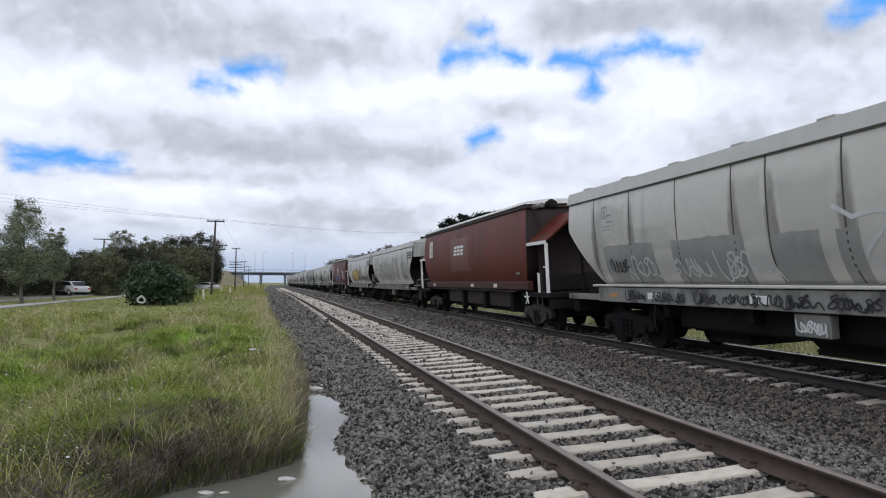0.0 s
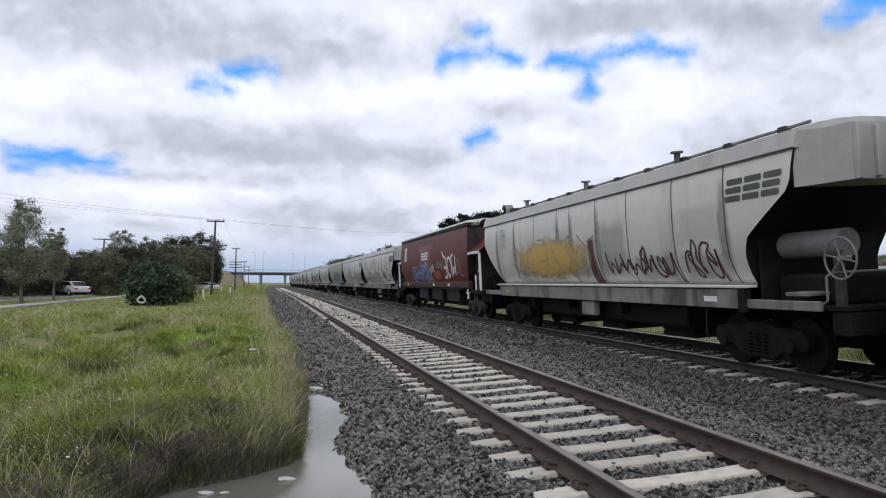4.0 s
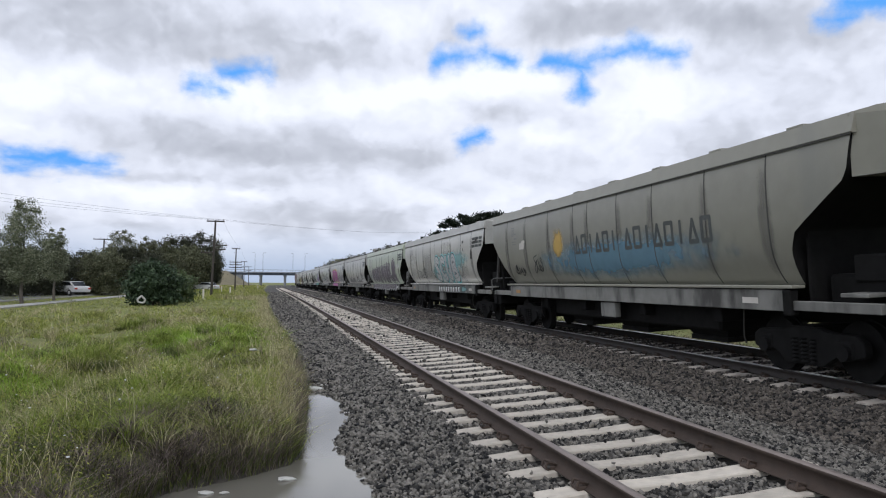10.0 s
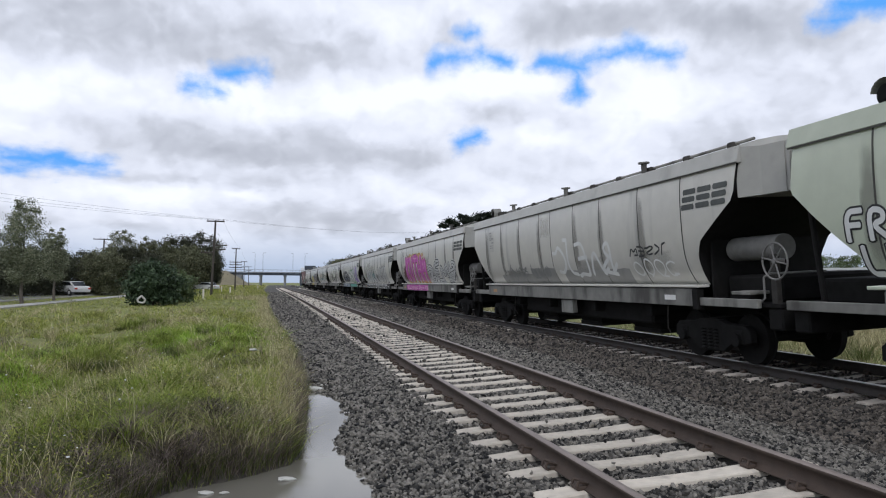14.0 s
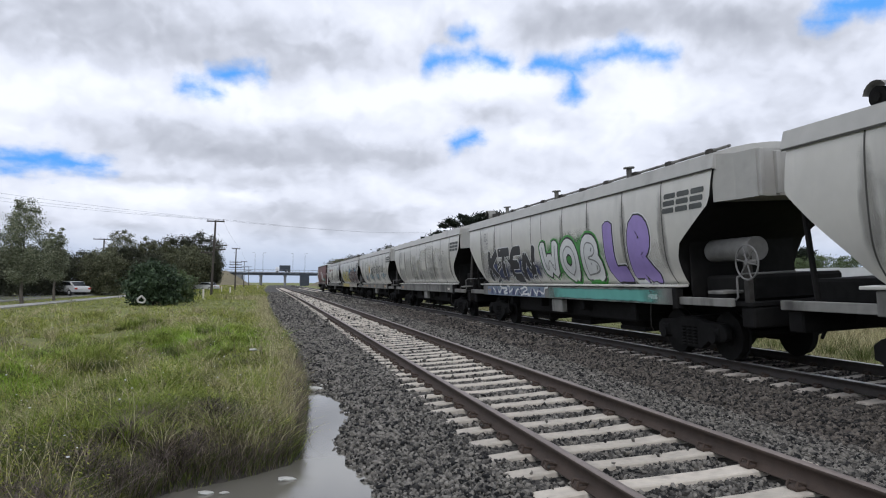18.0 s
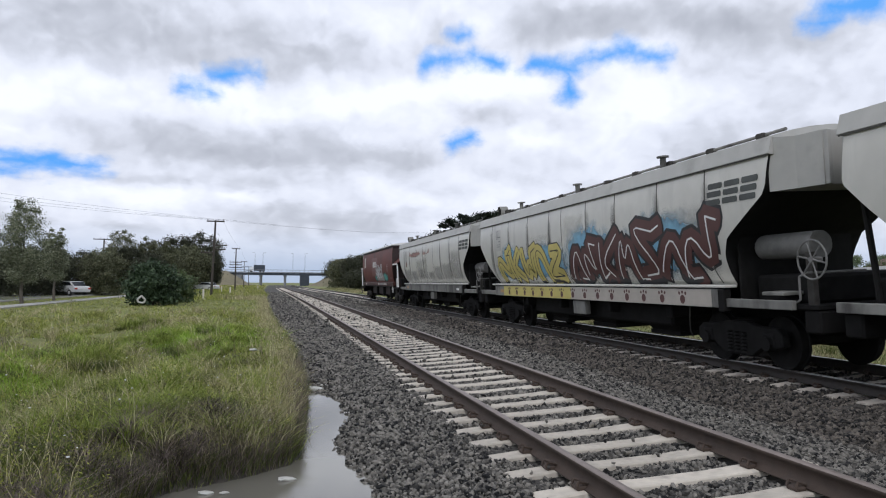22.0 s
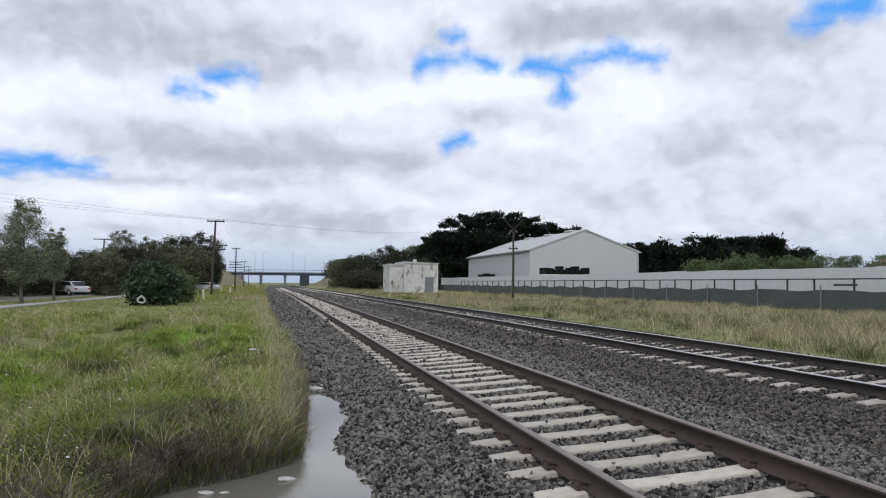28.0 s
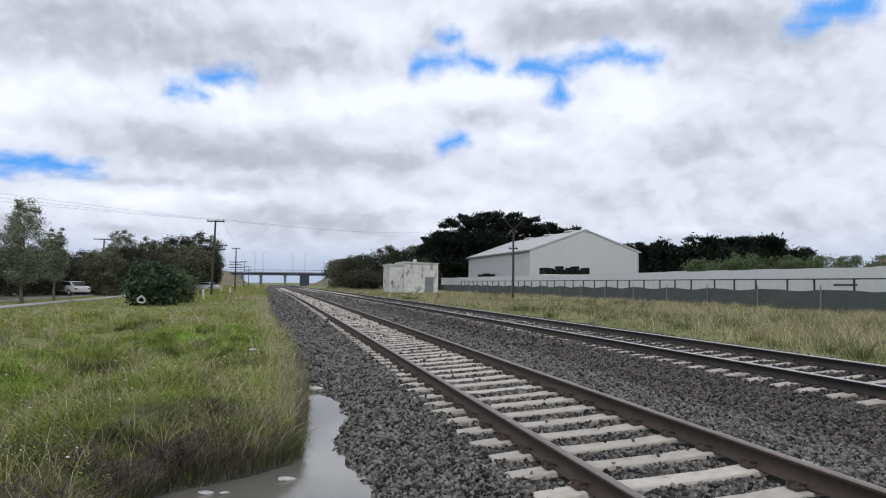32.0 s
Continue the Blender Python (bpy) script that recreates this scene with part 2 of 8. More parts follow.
# rolled-over paint; the tone also carries the shade of the lower sides
BUFF_SHADE = mat("buffed_and_shade_grey_paint", (0.29, 0.283, 0.265), 0.6, 0, 0.15, 3, 0.02, 12, second=((0.22, 0.215, 0.2), 0.55, 1.2))

# ---------------------------------------------------------------- mesh helpers


def link(name, bm_or_data, material, parent=None, label="", smooth=False):
    if isinstance(bm_or_data, bmesh.types.BMesh):
        me = bpy.data.meshes.new(name)
        bm_or_data.to_mesh(me)
        bm_or_data.free()
    else:
        me = bm_or_data
    if not me.materials:
        for mm in (material if isinstance(material, (list, tuple)) else [material]):
            me.materials.append(mm)
    if smooth:
        me.shade_smooth()
        me.set_sharp_from_angle(angle=radians(38))
    ob = new(name, me)
    if parent is not None:
        ob.parent = parent
    if label:
        ob["label"] = label
    return ob


def part(name, bm, material, parent, label="", smooth=False):
    return link(name, bm, material, parent, label, smooth)


def share(name, ob, parent, m):
    """Another object on the same mesh, placed in its parent's space."""
    o = new(name, ob.data)
    o.parent = parent
    o.matrix_basis = m
    return o


def box(bm, x0, x1, y0, y1, z0, z1, bevel=0.0):
    r = bmesh.ops.create_cube(bm, size=1.0, matrix=Matrix.Translation(((x0 + x1) / 2, (y0 + y1) / 2, (z0 + z1) / 2))
                              @ Matrix.Diagonal((abs(x1 - x0), abs(y1 - y0), abs(z1 - z0), 1)))
    if bevel:
        es = list({e for v in r["verts"] for e in v.link_edges})
        bmesh.ops.bevel(bm, geom=es, offset=bevel, segments=1, affect="EDGES")
    return r["verts"]


def boxm(x0, x1, y0, y1, z0, z1, bevel=0.0):
    bm = bmesh.new()
    box(bm, x0, x1, y0, y1, z0, z1, bevel)
    return bm


def rod(bm, a, b, r, seg=8, r2=None, caps=True):
    a, b = Vector(a), Vector(b)
    d = b - a
    m = Matrix.Translation((a + b) / 2) @ d.to_track_quat("Z", "Y").to_matrix().to_4x4()
    bmesh.ops.create_cone(bm, cap_ends=caps, segments=seg, radius1=r, radius2=r if r2 is None else r2, depth=d.length, matrix=m)


def rodm(a, b, r, seg=8, r2=None):
    bm = bmesh.new()
    rod(bm, a, b, r, seg, r2)
    return bm


def tube(bm, pts, r, seg=6):
    for a, b in zip(pts[:-1], pts[1:]):
        rod(bm, a, b, r, seg)


def prism(bm, poly, axis, a, b):
    """A polygon of (u, v) pushed from a to b along an axis: 'x' takes (y, z), 'y' takes (x, z)."""
    def at(u, v, w):
        return (w, u, v) if axis == "x" else (u, w, v)
    lo = [bm.verts.new(at(u, v, a)) for u, v in poly]
    hi = [bm.verts.new(at(u, v, b)) for u, v in poly]
    n = len(poly)
    bm.faces.new(lo)
    bm.faces.new(hi[::-1])
    for i in range(n):
        bm.faces.new((lo[i], hi[i], hi[(i + 1) % n], lo[(i + 1) % n]))
    bmesh.ops.recalc_face_normals(bm, faces=bm.faces[:])


def np_mesh(name, verts, faces, material, mats=None):
    """A mesh from arrays: verts (n, 3), faces (m, 3)."""
    me = bpy.data.meshes.new(name)
    nv, nf, k = len(verts), len(faces), faces.shape[1]
    me.vertices.add(nv)
    me.vertices.foreach_set("co", np.ascontiguousarray(verts, dtype=np.float32).ravel())
    me.loops.add(nf * k)
    me.loops.foreach_set("vertex_index", np.ascontiguousarray(faces, dtype=np.int32).ravel())
    me.polygons.add(nf)
    me.polygons.foreach_set("loop_start", np.arange(nf, dtype=np.int32) * k)
    if mats is not None:
        me.polygons.foreach_set("material_index", np.asarray(mats, dtype=np.int32))
    me.update(calc_edges=True)
    for mm in (material if isinstance(material, (list, tuple)) else [material]):
        me.materials.append(mm)
    return me


# ---------------------------------------------------------------- the line
CURVE = 0.00016


def swing(y):
    """How far the line has swung to the left of its tangent, and its slope, at a distance y."""
    if y <= 0:
        return 0.0, 0.0
    if y < 120:
        return -CURVE * y * y / 2, -CURVE * y
    e = math.exp(-(y - 120) / 105)
    return -CURVE * 7200 - 2.0 * (1 - e), -CURVE * 120 * e


NEAR_X, NEAR_Z, NEAR_CANT = 3.168, 0.231, 3.655
FAR_X, FAR_Z, FAR_CANT = 9.283, 0.247, 3.572


def on_track(far, y):
    x0, z0, cant = (FAR_X, FAR_Z, FAR_CANT) if far else (NEAR_X, NEAR_Z, NEAR_CANT)
    dx, slope = swing(y)
    return pose(x0 + dx, y, z0, 0, -cant, math.degrees(math.atan(-slope)))
# ---------------------------------------------------------------- ground
RNG = np.random.default_rng(7)


def wobble(x, y, s):
    return np.array([noise.noise((a * s, b * s, 0.3)) for a, b in zip(np.ravel(x), np.ravel(y))]).reshape(np.shape(x))


def swing_np(y):
    y = np.asarray(y, dtype=float)
    e = np.exp(-(np.maximum(y, 120) - 120) / 105)
    return np.where(y <= 0, 0, np.where(y < 120, -CURVE * y * y / 2, -CURVE * 7200 - 2.0 * (1 - e)))


def bank_x(y):
    """The line where grass meets gravel and the ditch."""
    return np.interp(y, [-60, 0, 4, 6.0, 6.5, 6.95, 7.3, 7.7, 9, 10, 12, 18, 30, 86, 130, 340], [0.1, -0.6, -1.25, -1.2, -0.95, -0.25, 0.1, 0.21, 0.29, 0.36, 0.44, 0.25, -0.2, -1.3, -2.6, -4.5])


WATER_Z = -0.2


def ground_z(x, y):
    """Height of the land: a field, a ditch, the track bed, and a rough strip beyond the tracks."""
    x, y = np.asarray(x, float), np.asarray(y, float)
    u = x - swing_np(y)
    edge = bank_x(y)
    inland = np.clip((edge - x) / 1.5, 0, 1) * np.clip((y - 5.5) / 4, 0.25, 1) * np.clip((40 - y) / 20, 0, 1)
    field = 0.12 + inland * (0.2 * np.sin(x * 1.25 + 0.6 * np.sin(y * 0.5)) * np.sin(y * 0.62 + 0.5 * np.sin(x)) + 0.06 * np.sin(x * 2.6 + y * 1.1)
                              + 0.16 * np.sin(1.9 * x + 1.3 * np.sin(1.1 * y)) * np.sin(1.6 * y + 1.2 * np.sin(1.3 * x + 1)))
    field = np.where(x < -9, field * 0.6, field) - 0.22 * np.clip(1 - (edge - x) / 0.9, 0, 1) ** 1.5 * np.clip((15 - y) / 3, 0, 1)
    wet = np.clip((13.9 - y) / 3, 0, 1) * np.clip(y / 2.5, 0, 1)
    shore = np.interp(y, [0, 6, 6.7, 7.3, 8.4, 9.5, 11.8, 13], [0.86, 0.86, 0.88, 0.74, 0.74, 1.0, 1.03, 0.7]) + 0.03 * np.sin(y * 5.3) + 0.02 * np.sin(y * 11 + 1)
    bottom = -0.02 - 0.36 * wet
    shoulder = np.interp(np.where(u < 1.9, u - (shore - 0.86) * np.clip((1.9 - u) / 0.9, 0, 1), u), [0.4, 0.66, 0.86, 1.3, 2.3, 4.1, 4.5, 6.0, 7.4, 8.0, 8.4, 10.3, 10.8, 12.2, 14],
                         [0, 0.2, 0.5, 0.76, 1, 1, 0.9, 0.75, 0.8, 0.95, 1, 1, 0.95, 0.4, 0.15])
    top = np.interp(u, [1.9, 4.45, 6.2, 7.9, 8.3, 10.6, 12, 14], [-0.025, 0.135, -0.03, -0.06, -0.02, 0.15, 0.12, 0.12])
    bed = bottom * (1 - shoulder) + top * shoulder
    right = 0.1 + 0.05 * np.sin(y * 0.21 + x * 0.13)
    for cx, deep in ((3.168, 0.042), (9.283, 0.028)):
        bed = bed - deep * np.clip((1.12 - np.abs(u - cx)) / 0.1, 0, 1)
    z = np.where(u > 11.5, right * np.clip((u - 11.5) / 2, 0, 1) + bed * (1 - np.clip((u - 11.5) / 2, 0, 1)), bed)
    k = np.clip((x - edge) / 0.16, 0, 1)
    k = k * k * (3 - 2 * k)
    return field * (1 - k) + z * k


def ground():
    xs = np.concatenate([[-3000, -1200, -500, -220, -120, -70, -45, -32], np.arange(-26, -4, 1.0), np.arange(-4, -1, 0.25), np.arange(-1, 1.6, 0.045),
                         np.arange(1.6, 14, 0.2), np.arange(14, 34, 1.0), [36, 42, 55, 80, 130, 250, 600, 1300, 3000]])
    ys = np.concatenate([[-3000, -1000, -450, -200, -80, -30, -10, -3], np.arange(0, 4, 0.5), np.arange(4, 15, 0.1), np.arange(15, 40, 0.5), np.arange(40, 140, 3.0),
                         [150, 170, 200, 240, 290, 340, 400, 600, 1000, 1800, 3000]])
    X, Y = np.meshgrid(xs, ys)
    Z = ground_z(X, Y)
    Z += np.where((X > -1) & (X < 14) & (Y > 0) & (Y < 40), 0.035 * wobble(X, Y, 3.1), 0) + np.where((X < 0.2) & (X > -25) & (Y < 60), 0.03 * wobble(X, Y, 0.8), 0)
    nx, ny = len(xs), len(ys)
    i = np.arange(nx * ny).reshape(ny, nx)
    q = np.stack([i[:-1, :-1], i[:-1, 1:], i[1:, 1:], i[1:, :-1]], -1).reshape(-1, 4)
    cx, cy = X[:-1, :-1].ravel() + 0.02, Y[:-1, :-1].ravel()
    u = cx - swing_np(cy)
    gravel = ((cx > bank_x(cy) + np.where(cy < 14, 0.2, 0.05)) & (u < 11.9) & (cy < 400)).astype(int)
    low = (Z[:-1, :-1].ravel() < 0.02) & (cx < 1.2) & (cy < 15) & (gravel == 0)
    me = np_mesh("ground", np.stack([X, Y, Z], -1).reshape(-1, 3), q, [SOIL, BED, MUD], np.where(low, 2, gravel))
    me.shade_smooth()
    tagged(link("ground", me, SOIL), "flat weedy ground with a bed of dark crushed stone", "ground", kind="structure")


def water():
    m = bpy.data.materials.new("muddy_water")
    m.use_nodes = True
    n, l = m.node_tree.nodes, m.node_tree.links
    b = n["Principled BSDF"]
    b.inputs["Base Color"].default_value = (0.16, 0.15, 0.125, 1)
    b.inputs["Roughness"].default_value = 0.04
    b.inputs["IOR"].default_value = 1.4
    b.inputs["Specular IOR Level"].default_value = 0.9
    t, tc, bp = n.new("ShaderNodeTexNoise"), n.new("ShaderNodeTexCoord"), n.new("ShaderNodeBump")
    t.inputs["Scale"].default_value = 5
    l.new(tc.outputs["Object"], t.inputs["Vector"])
    bp.inputs["Strength"].default_value, bp.inputs["Distance"].default_value = 0.05, 0.01
    l.new(t.outputs["Fac"], bp.inputs["Height"])
    l.new(bp.outputs[0], b.inputs["Normal"])
    bm = bmesh.new()
    box(bm, -1.6, 1.9, -2.0, 12.9, WATER_Z - 0.05, WATER_Z)
    tagged(link("water", bm, m), "still muddy water lying in the trackside ditch", "water", kind="structure")


# ---------------------------------------------------------------- tracks
RAIL = [(-0.07, -0.17), (0.07, -0.17), (0.07, -0.158), (0.012, -0.14), (0.01, -0.045), (0.034, -0.035), (0.035, -0.008), (0.026, 0.0),
        (-0.026, 0.0), (-0.035, -0.008), (-0.034, -0.035), (-0.01, -0.045), (-0.012, -0.14), (-0.07, -0.158)]


def rails(far):
    ys = np.concatenate([[-450, -200, -60, -10], np.arange(0, 60, 2.0), np.arange(60, 160, 5.0), np.arange(160, 361, 15.0)])
    track = tagged(new("railway_track"), "railway track with %s rails on pale concrete sleepers" % ("polished" if far else "rust-brown"),
                   "railway track", kind="structure")
    for side in (-0.7525, 0.7525):
        vs, fs, ms = [], [], []
        n = len(RAIL)
        for k, y in enumerate(ys):
            m = on_track(far, y)
            for a, b in RAIL:
                vs.append(m @ Vector((side + a, 0, b)))
            if k:
                for i in range(n):
                    j = (i + 1) % n
                    fs.append(((k - 1) * n + i, (k - 1) * n + j, k * n + j, k * n + i))
                    ms.append(1 if 6 <= i <= 8 else 0)
        me = np_mesh("rail", np.array(vs), np.array(fs), [RAILDK, RAILHEAD] if far else [RUST, RUSTHEAD], ms)
        link("rail", me, RUST, track, "dark rail with a bright running surface" if far else "rust-brown rail")
    # sleepers: shaped ends, a waist in the middle
    bm = bmesh.new()
    secs = [(-1.25, 0.1, -0.195), (-1.2, 0.11, -0.185), (-0.86, 0.115, -0.172), (-0.62, 0.115, -0.172), (-0.3, 0.105, -0.182), (0.3, 0.105, -0.182), (0.62, 0.115, -0.172),
            (0.86, 0.115, -0.172), (1.2, 0.11, -0.185), (1.25, 0.1, -0.195)]
    loops = [[bm.verts.new(p) for p in ((x, -w - 0.02, -0.36), (x, -w, z - 0.012), (x, -w + 0.012, z), (x, w - 0.012, z), (x, w, z - 0.012), (x, w + 0.02, -0.36))] for x, w, z in secs]
    for a, b in zip(loops[:-1], loops[1:]):
        for i in range(6):
            bm.faces.new((a[i], a[(i + 1) % 6], b[(i + 1) % 6], b[i]))
    bm.faces.new(loops[0])
    bm.faces.new(loops[-1][::-1])
    bmesh.ops.recalc_face_normals(bm, faces=bm.faces[:])
    first = link("sleeper", bm, OILSLEEPER if far else CONCRETE, track)
    cb = bmesh.new()
    for s in (-1, 1):
        box(cb, s * 0.06, s * 0.15, -0.06, 0.06, -0.175, -0.14, 0.01)
        tube(cb, [(s * 0.15, -0.05, -0.15), (s * 0.13, -0.05, -0.105), (s * 0.05, -0.03, -0.135), (s * 0.05, 0.03, -0.135), (s * 0.13, 0.05, -0.105), (s * 0.15, 0.05, -0.15)], 0.012, 5)
    clip = link("rail_clip", cb, RUST, track)
    clip.matrix_basis = on_track(far, -0.4) @ Matrix.Translation((-0.7525, 0, 0))
    spacing, y0 = 0.618, 5.162 + 0.125 - 0.618 * 4
    y0 += 0.2 if far else 0
    count = 0
    rest = []
    for i in range(-45, 330):
        y = y0 + i * spacing
        m = on_track(far, y) @ pose(random.uniform(-0.03, 0.03), 0, random.uniform(-0.012, 0.004), 0, 0, random.uniform(-0.5, 0.5))
        if y > 90:
            rest.append(m)
            continue
        o = first if count == 0 else share("sleeper", first, track, m)
        if count == 0:
            o.matrix_basis = m
        if 0 < y < (32 if not far else 22):
            for s in (-0.7525, 0.7525):
                mm = m @ Matrix.Translation((s, 0, 0))
                share("rail_clip", clip, track, mm)
        count += 1
    v0 = np.array([v.co for v in first.data.vertices])
    f0 = [tuple(p.vertices) for p in first.data.polygons if len(p.vertices) == 4]
    vs, fs = [], []
    for m in rest:
        k = len(vs)
        vs += [tuple(m @ Vector(v)) for v in v0]
        fs += [tuple(k + i for i in f) for f in f0]
    far_part = link("distant_sleepers", np_mesh("distant_sleepers", np.array(vs), np.array(fs), CONCRETE), CONCRETE, track)
    tagged(far_part, kind="stuff")


def stones(name, specs, material, label, lift=0.0):
    """Loose crushed stone over the bed, thinning out with distance."""
    bm = bmesh.new()
    bmesh.ops.create_cube(bm, size=1.25)
    bmesh.ops.triangulate(bm, faces=bm.faces[:])
    v0 = np.array([v.co for v in bm.verts])
    f0 = np.array([[v.index for v in f.verts] for f in bm.faces])
    bm.free()
    groups = []
    for n, ya, yb, xa, xb, size in specs:
        x, y = RNG.uniform(xa, xb, n), RNG.uniform(ya, yb, n)
        x = x + swing_np(y)
        keep = (x > bank_x(y) + 0.12) & (np.abs(x - 3.168 - swing_np(y)) > -1)
        x, y = x[keep], y[keep]
        u = x - swing_np(y)
        for cx in (3.168, 9.283):
            for r in (-0.7525, 0.7525):
                k = np.abs(u - cx - r) > 0.1
                x, y, u = x[k], y[k], u[k]
        # keep sleeper tops mostly clear
        onsl = np.zeros(len(x), bool)
        for cx, shift in ((3.168, 0.0), (9.283, 0.2)):
            ph = ((y - (5.162 + 0.125 + shift)) / 0.618 + 0.5) % 1 - 0.5
            onsl |= (np.abs(ph) * 0.618 < 0.105 + 0.75 * size) & (np.abs(u - cx) < 1.2)
        k = ~onsl | (RNG.random(len(x)) < 0.012)
        x, y = x[k], y[k]
        between = (np.abs(u[k] - 3.168) < 1.1) & ~onsl[k]
        z = ground_z(x, y) + np.where(onsl[k], 0.07, 0.0) - np.where(between, 0.35 * size, 0.0) + lift
        groups.append((x, y, z, size * RNG.uniform(0.6, 1.35, len(x))))
    x, y, z, s = (np.concatenate(g) for g in zip(*groups))
    n = len(x)
    ax = RNG.normal(size=(n, 3, 3))
    q, _ = np.linalg.qr(ax)
    sc = RNG.uniform(0.6, 1.15, (n, 1, 3)) * np.array([1.0, 0.85, 0.65])
    shape = (v0[None] + RNG.uniform(-0.38, 0.38, (n, len(v0), 3))) * sc * s[:, None, None]
    vs = np.einsum("nij,nkj->nki", q, shape) + np.stack([x, y, z + s * 0.25 + RNG.uniform(-0.012, 0.012, n)], -1)[:, None]
    fs = (f0[None] + (np.arange(n) * len(v0))[:, None, None]).reshape(-1, 3)
    me = np_mesh(name, vs.reshape(-1, 3), fs, material)
    tagged(link(name, me, material), label, "ballast", kind="stuff")


def blades(name, x, y, z, h, w, lean, material, label, bend=0.5, way=None):
    """Thin tapering blades in one mesh."""
    n = len(x)
    a = RNG.uniform(0, 2 * math.pi, n)
    d = np.stack([np.cos(a), np.sin(a)], -1)
    la = RNG.uniform(0, 2 * math.pi, n) if way is None else way
    L = np.stack([np.cos(la), np.sin(la)], -1) * (lean * h * RNG.uniform(0.2, 1, n))[:, None]
    base = np.stack([x, y], -1)
    out = np.zeros((n, 5, 3))
    for i, (t, k) in enumerate(((0, 1), (0, -1), (0.55, 0.75), (0.55, -0.75), (1, 0))):
        out[:, i, :2] = base + d * (w * k)[:, None] / 2 + L * (t ** 2)
        out[:, i, 2] = z + h * (t - min(0.55, bend * lean * 0.35) * t * t)
    f = np.array([[0, 1, 3], [0, 3, 2], [2, 3, 4]])
    fs = (f[None] + (np.arange(n) * 5)[:, None, None]).reshape(-1, 3)
    ob = link(name, np_mesh(name, out.reshape(-1, 3), fs, material), material)
    return tagged(ob, label, "grass", kind="stuff")


def patch(n, xa, xb, ya, yb, power=1.6):
    """Points spread more thickly close by."""
    t = RNG.random(n)
    y = ya * (yb / ya) ** (t ** (1 / 1.0))
    half = 0.62 * y + 1
    x = RNG.uniform(0, 1, n) * (xb - np.maximum(xa, -half)) + np.maximum(xa, -half)
    return x, y


def clump(x, y, s, seed):
    return np.array([noise.noise((a * s + seed, b * s, 0.7)) for a, b in zip(x, y)])


def leaflets(name, x, y, z, size, material, label, category="weeds"):
    """Small broad leaves at all angles, in one mesh."""
    n = len(x)
    p = np.stack([x, y, z], -1)
    a, b = RNG.normal(size=(n, 3)), RNG.normal(size=(n, 3))
    a[:, 2] = np.abs(a[:, 2]) * 0.8
    a /= np.linalg.norm(a, axis=1)[:, None]
    b -= a * (a * b).sum(1)[:, None]
    b /= np.linalg.norm(b, axis=1)[:, None]
    s = (size * RNG.uniform(0.5, 1.4, n))[:, None]
    v = np.stack([p - a * s, p + b * s * 0.4, p + a * s, p - b * s * 0.4], 1).reshape(-1, 3)
    me = np_mesh(name, v, np.arange(n * 4).reshape(-1, 4), material)
    return tagged(link(name, me, material), label, category, kind="stuff")


def twigs(x, y):
    """Where brownish twiggy weeds grow."""
    return (np.exp(-((x + 0.7) / 1.0) ** 2 - ((y - 7.0) / 0.7) ** 2) + np.exp(-((x + 5.3) / 1.6) ** 2 - ((y - 16.4) / 1.1) ** 2)
            + 0.8 * np.exp(-((x + 2.3) / 0.6) ** 2 - ((y - 15.2) / 0.6) ** 2) + 0.6 * np.exp(-((x + 3.0) / 0.5) ** 2 - ((y - 7.4) / 0.4) ** 2) + 0.62 * np.exp(-((x + 1.6) / 0.8) ** 2 - ((y - 5.6) / 1.1) ** 2))


def lushness(x, y):
    """Where the grass is soft and bright."""
    return (np.exp(-((x + 1.7) / 2.3) ** 2 - ((y - 18.5) / 3.8) ** 2) + np.exp(-((x + 3.4) / 0.8) ** 2 - ((y - 9.8) / 0.9) ** 2)
            + np.exp(-((x + 4.6) / 1.1) ** 2 - ((y - 12.6) / 1.0) ** 2))


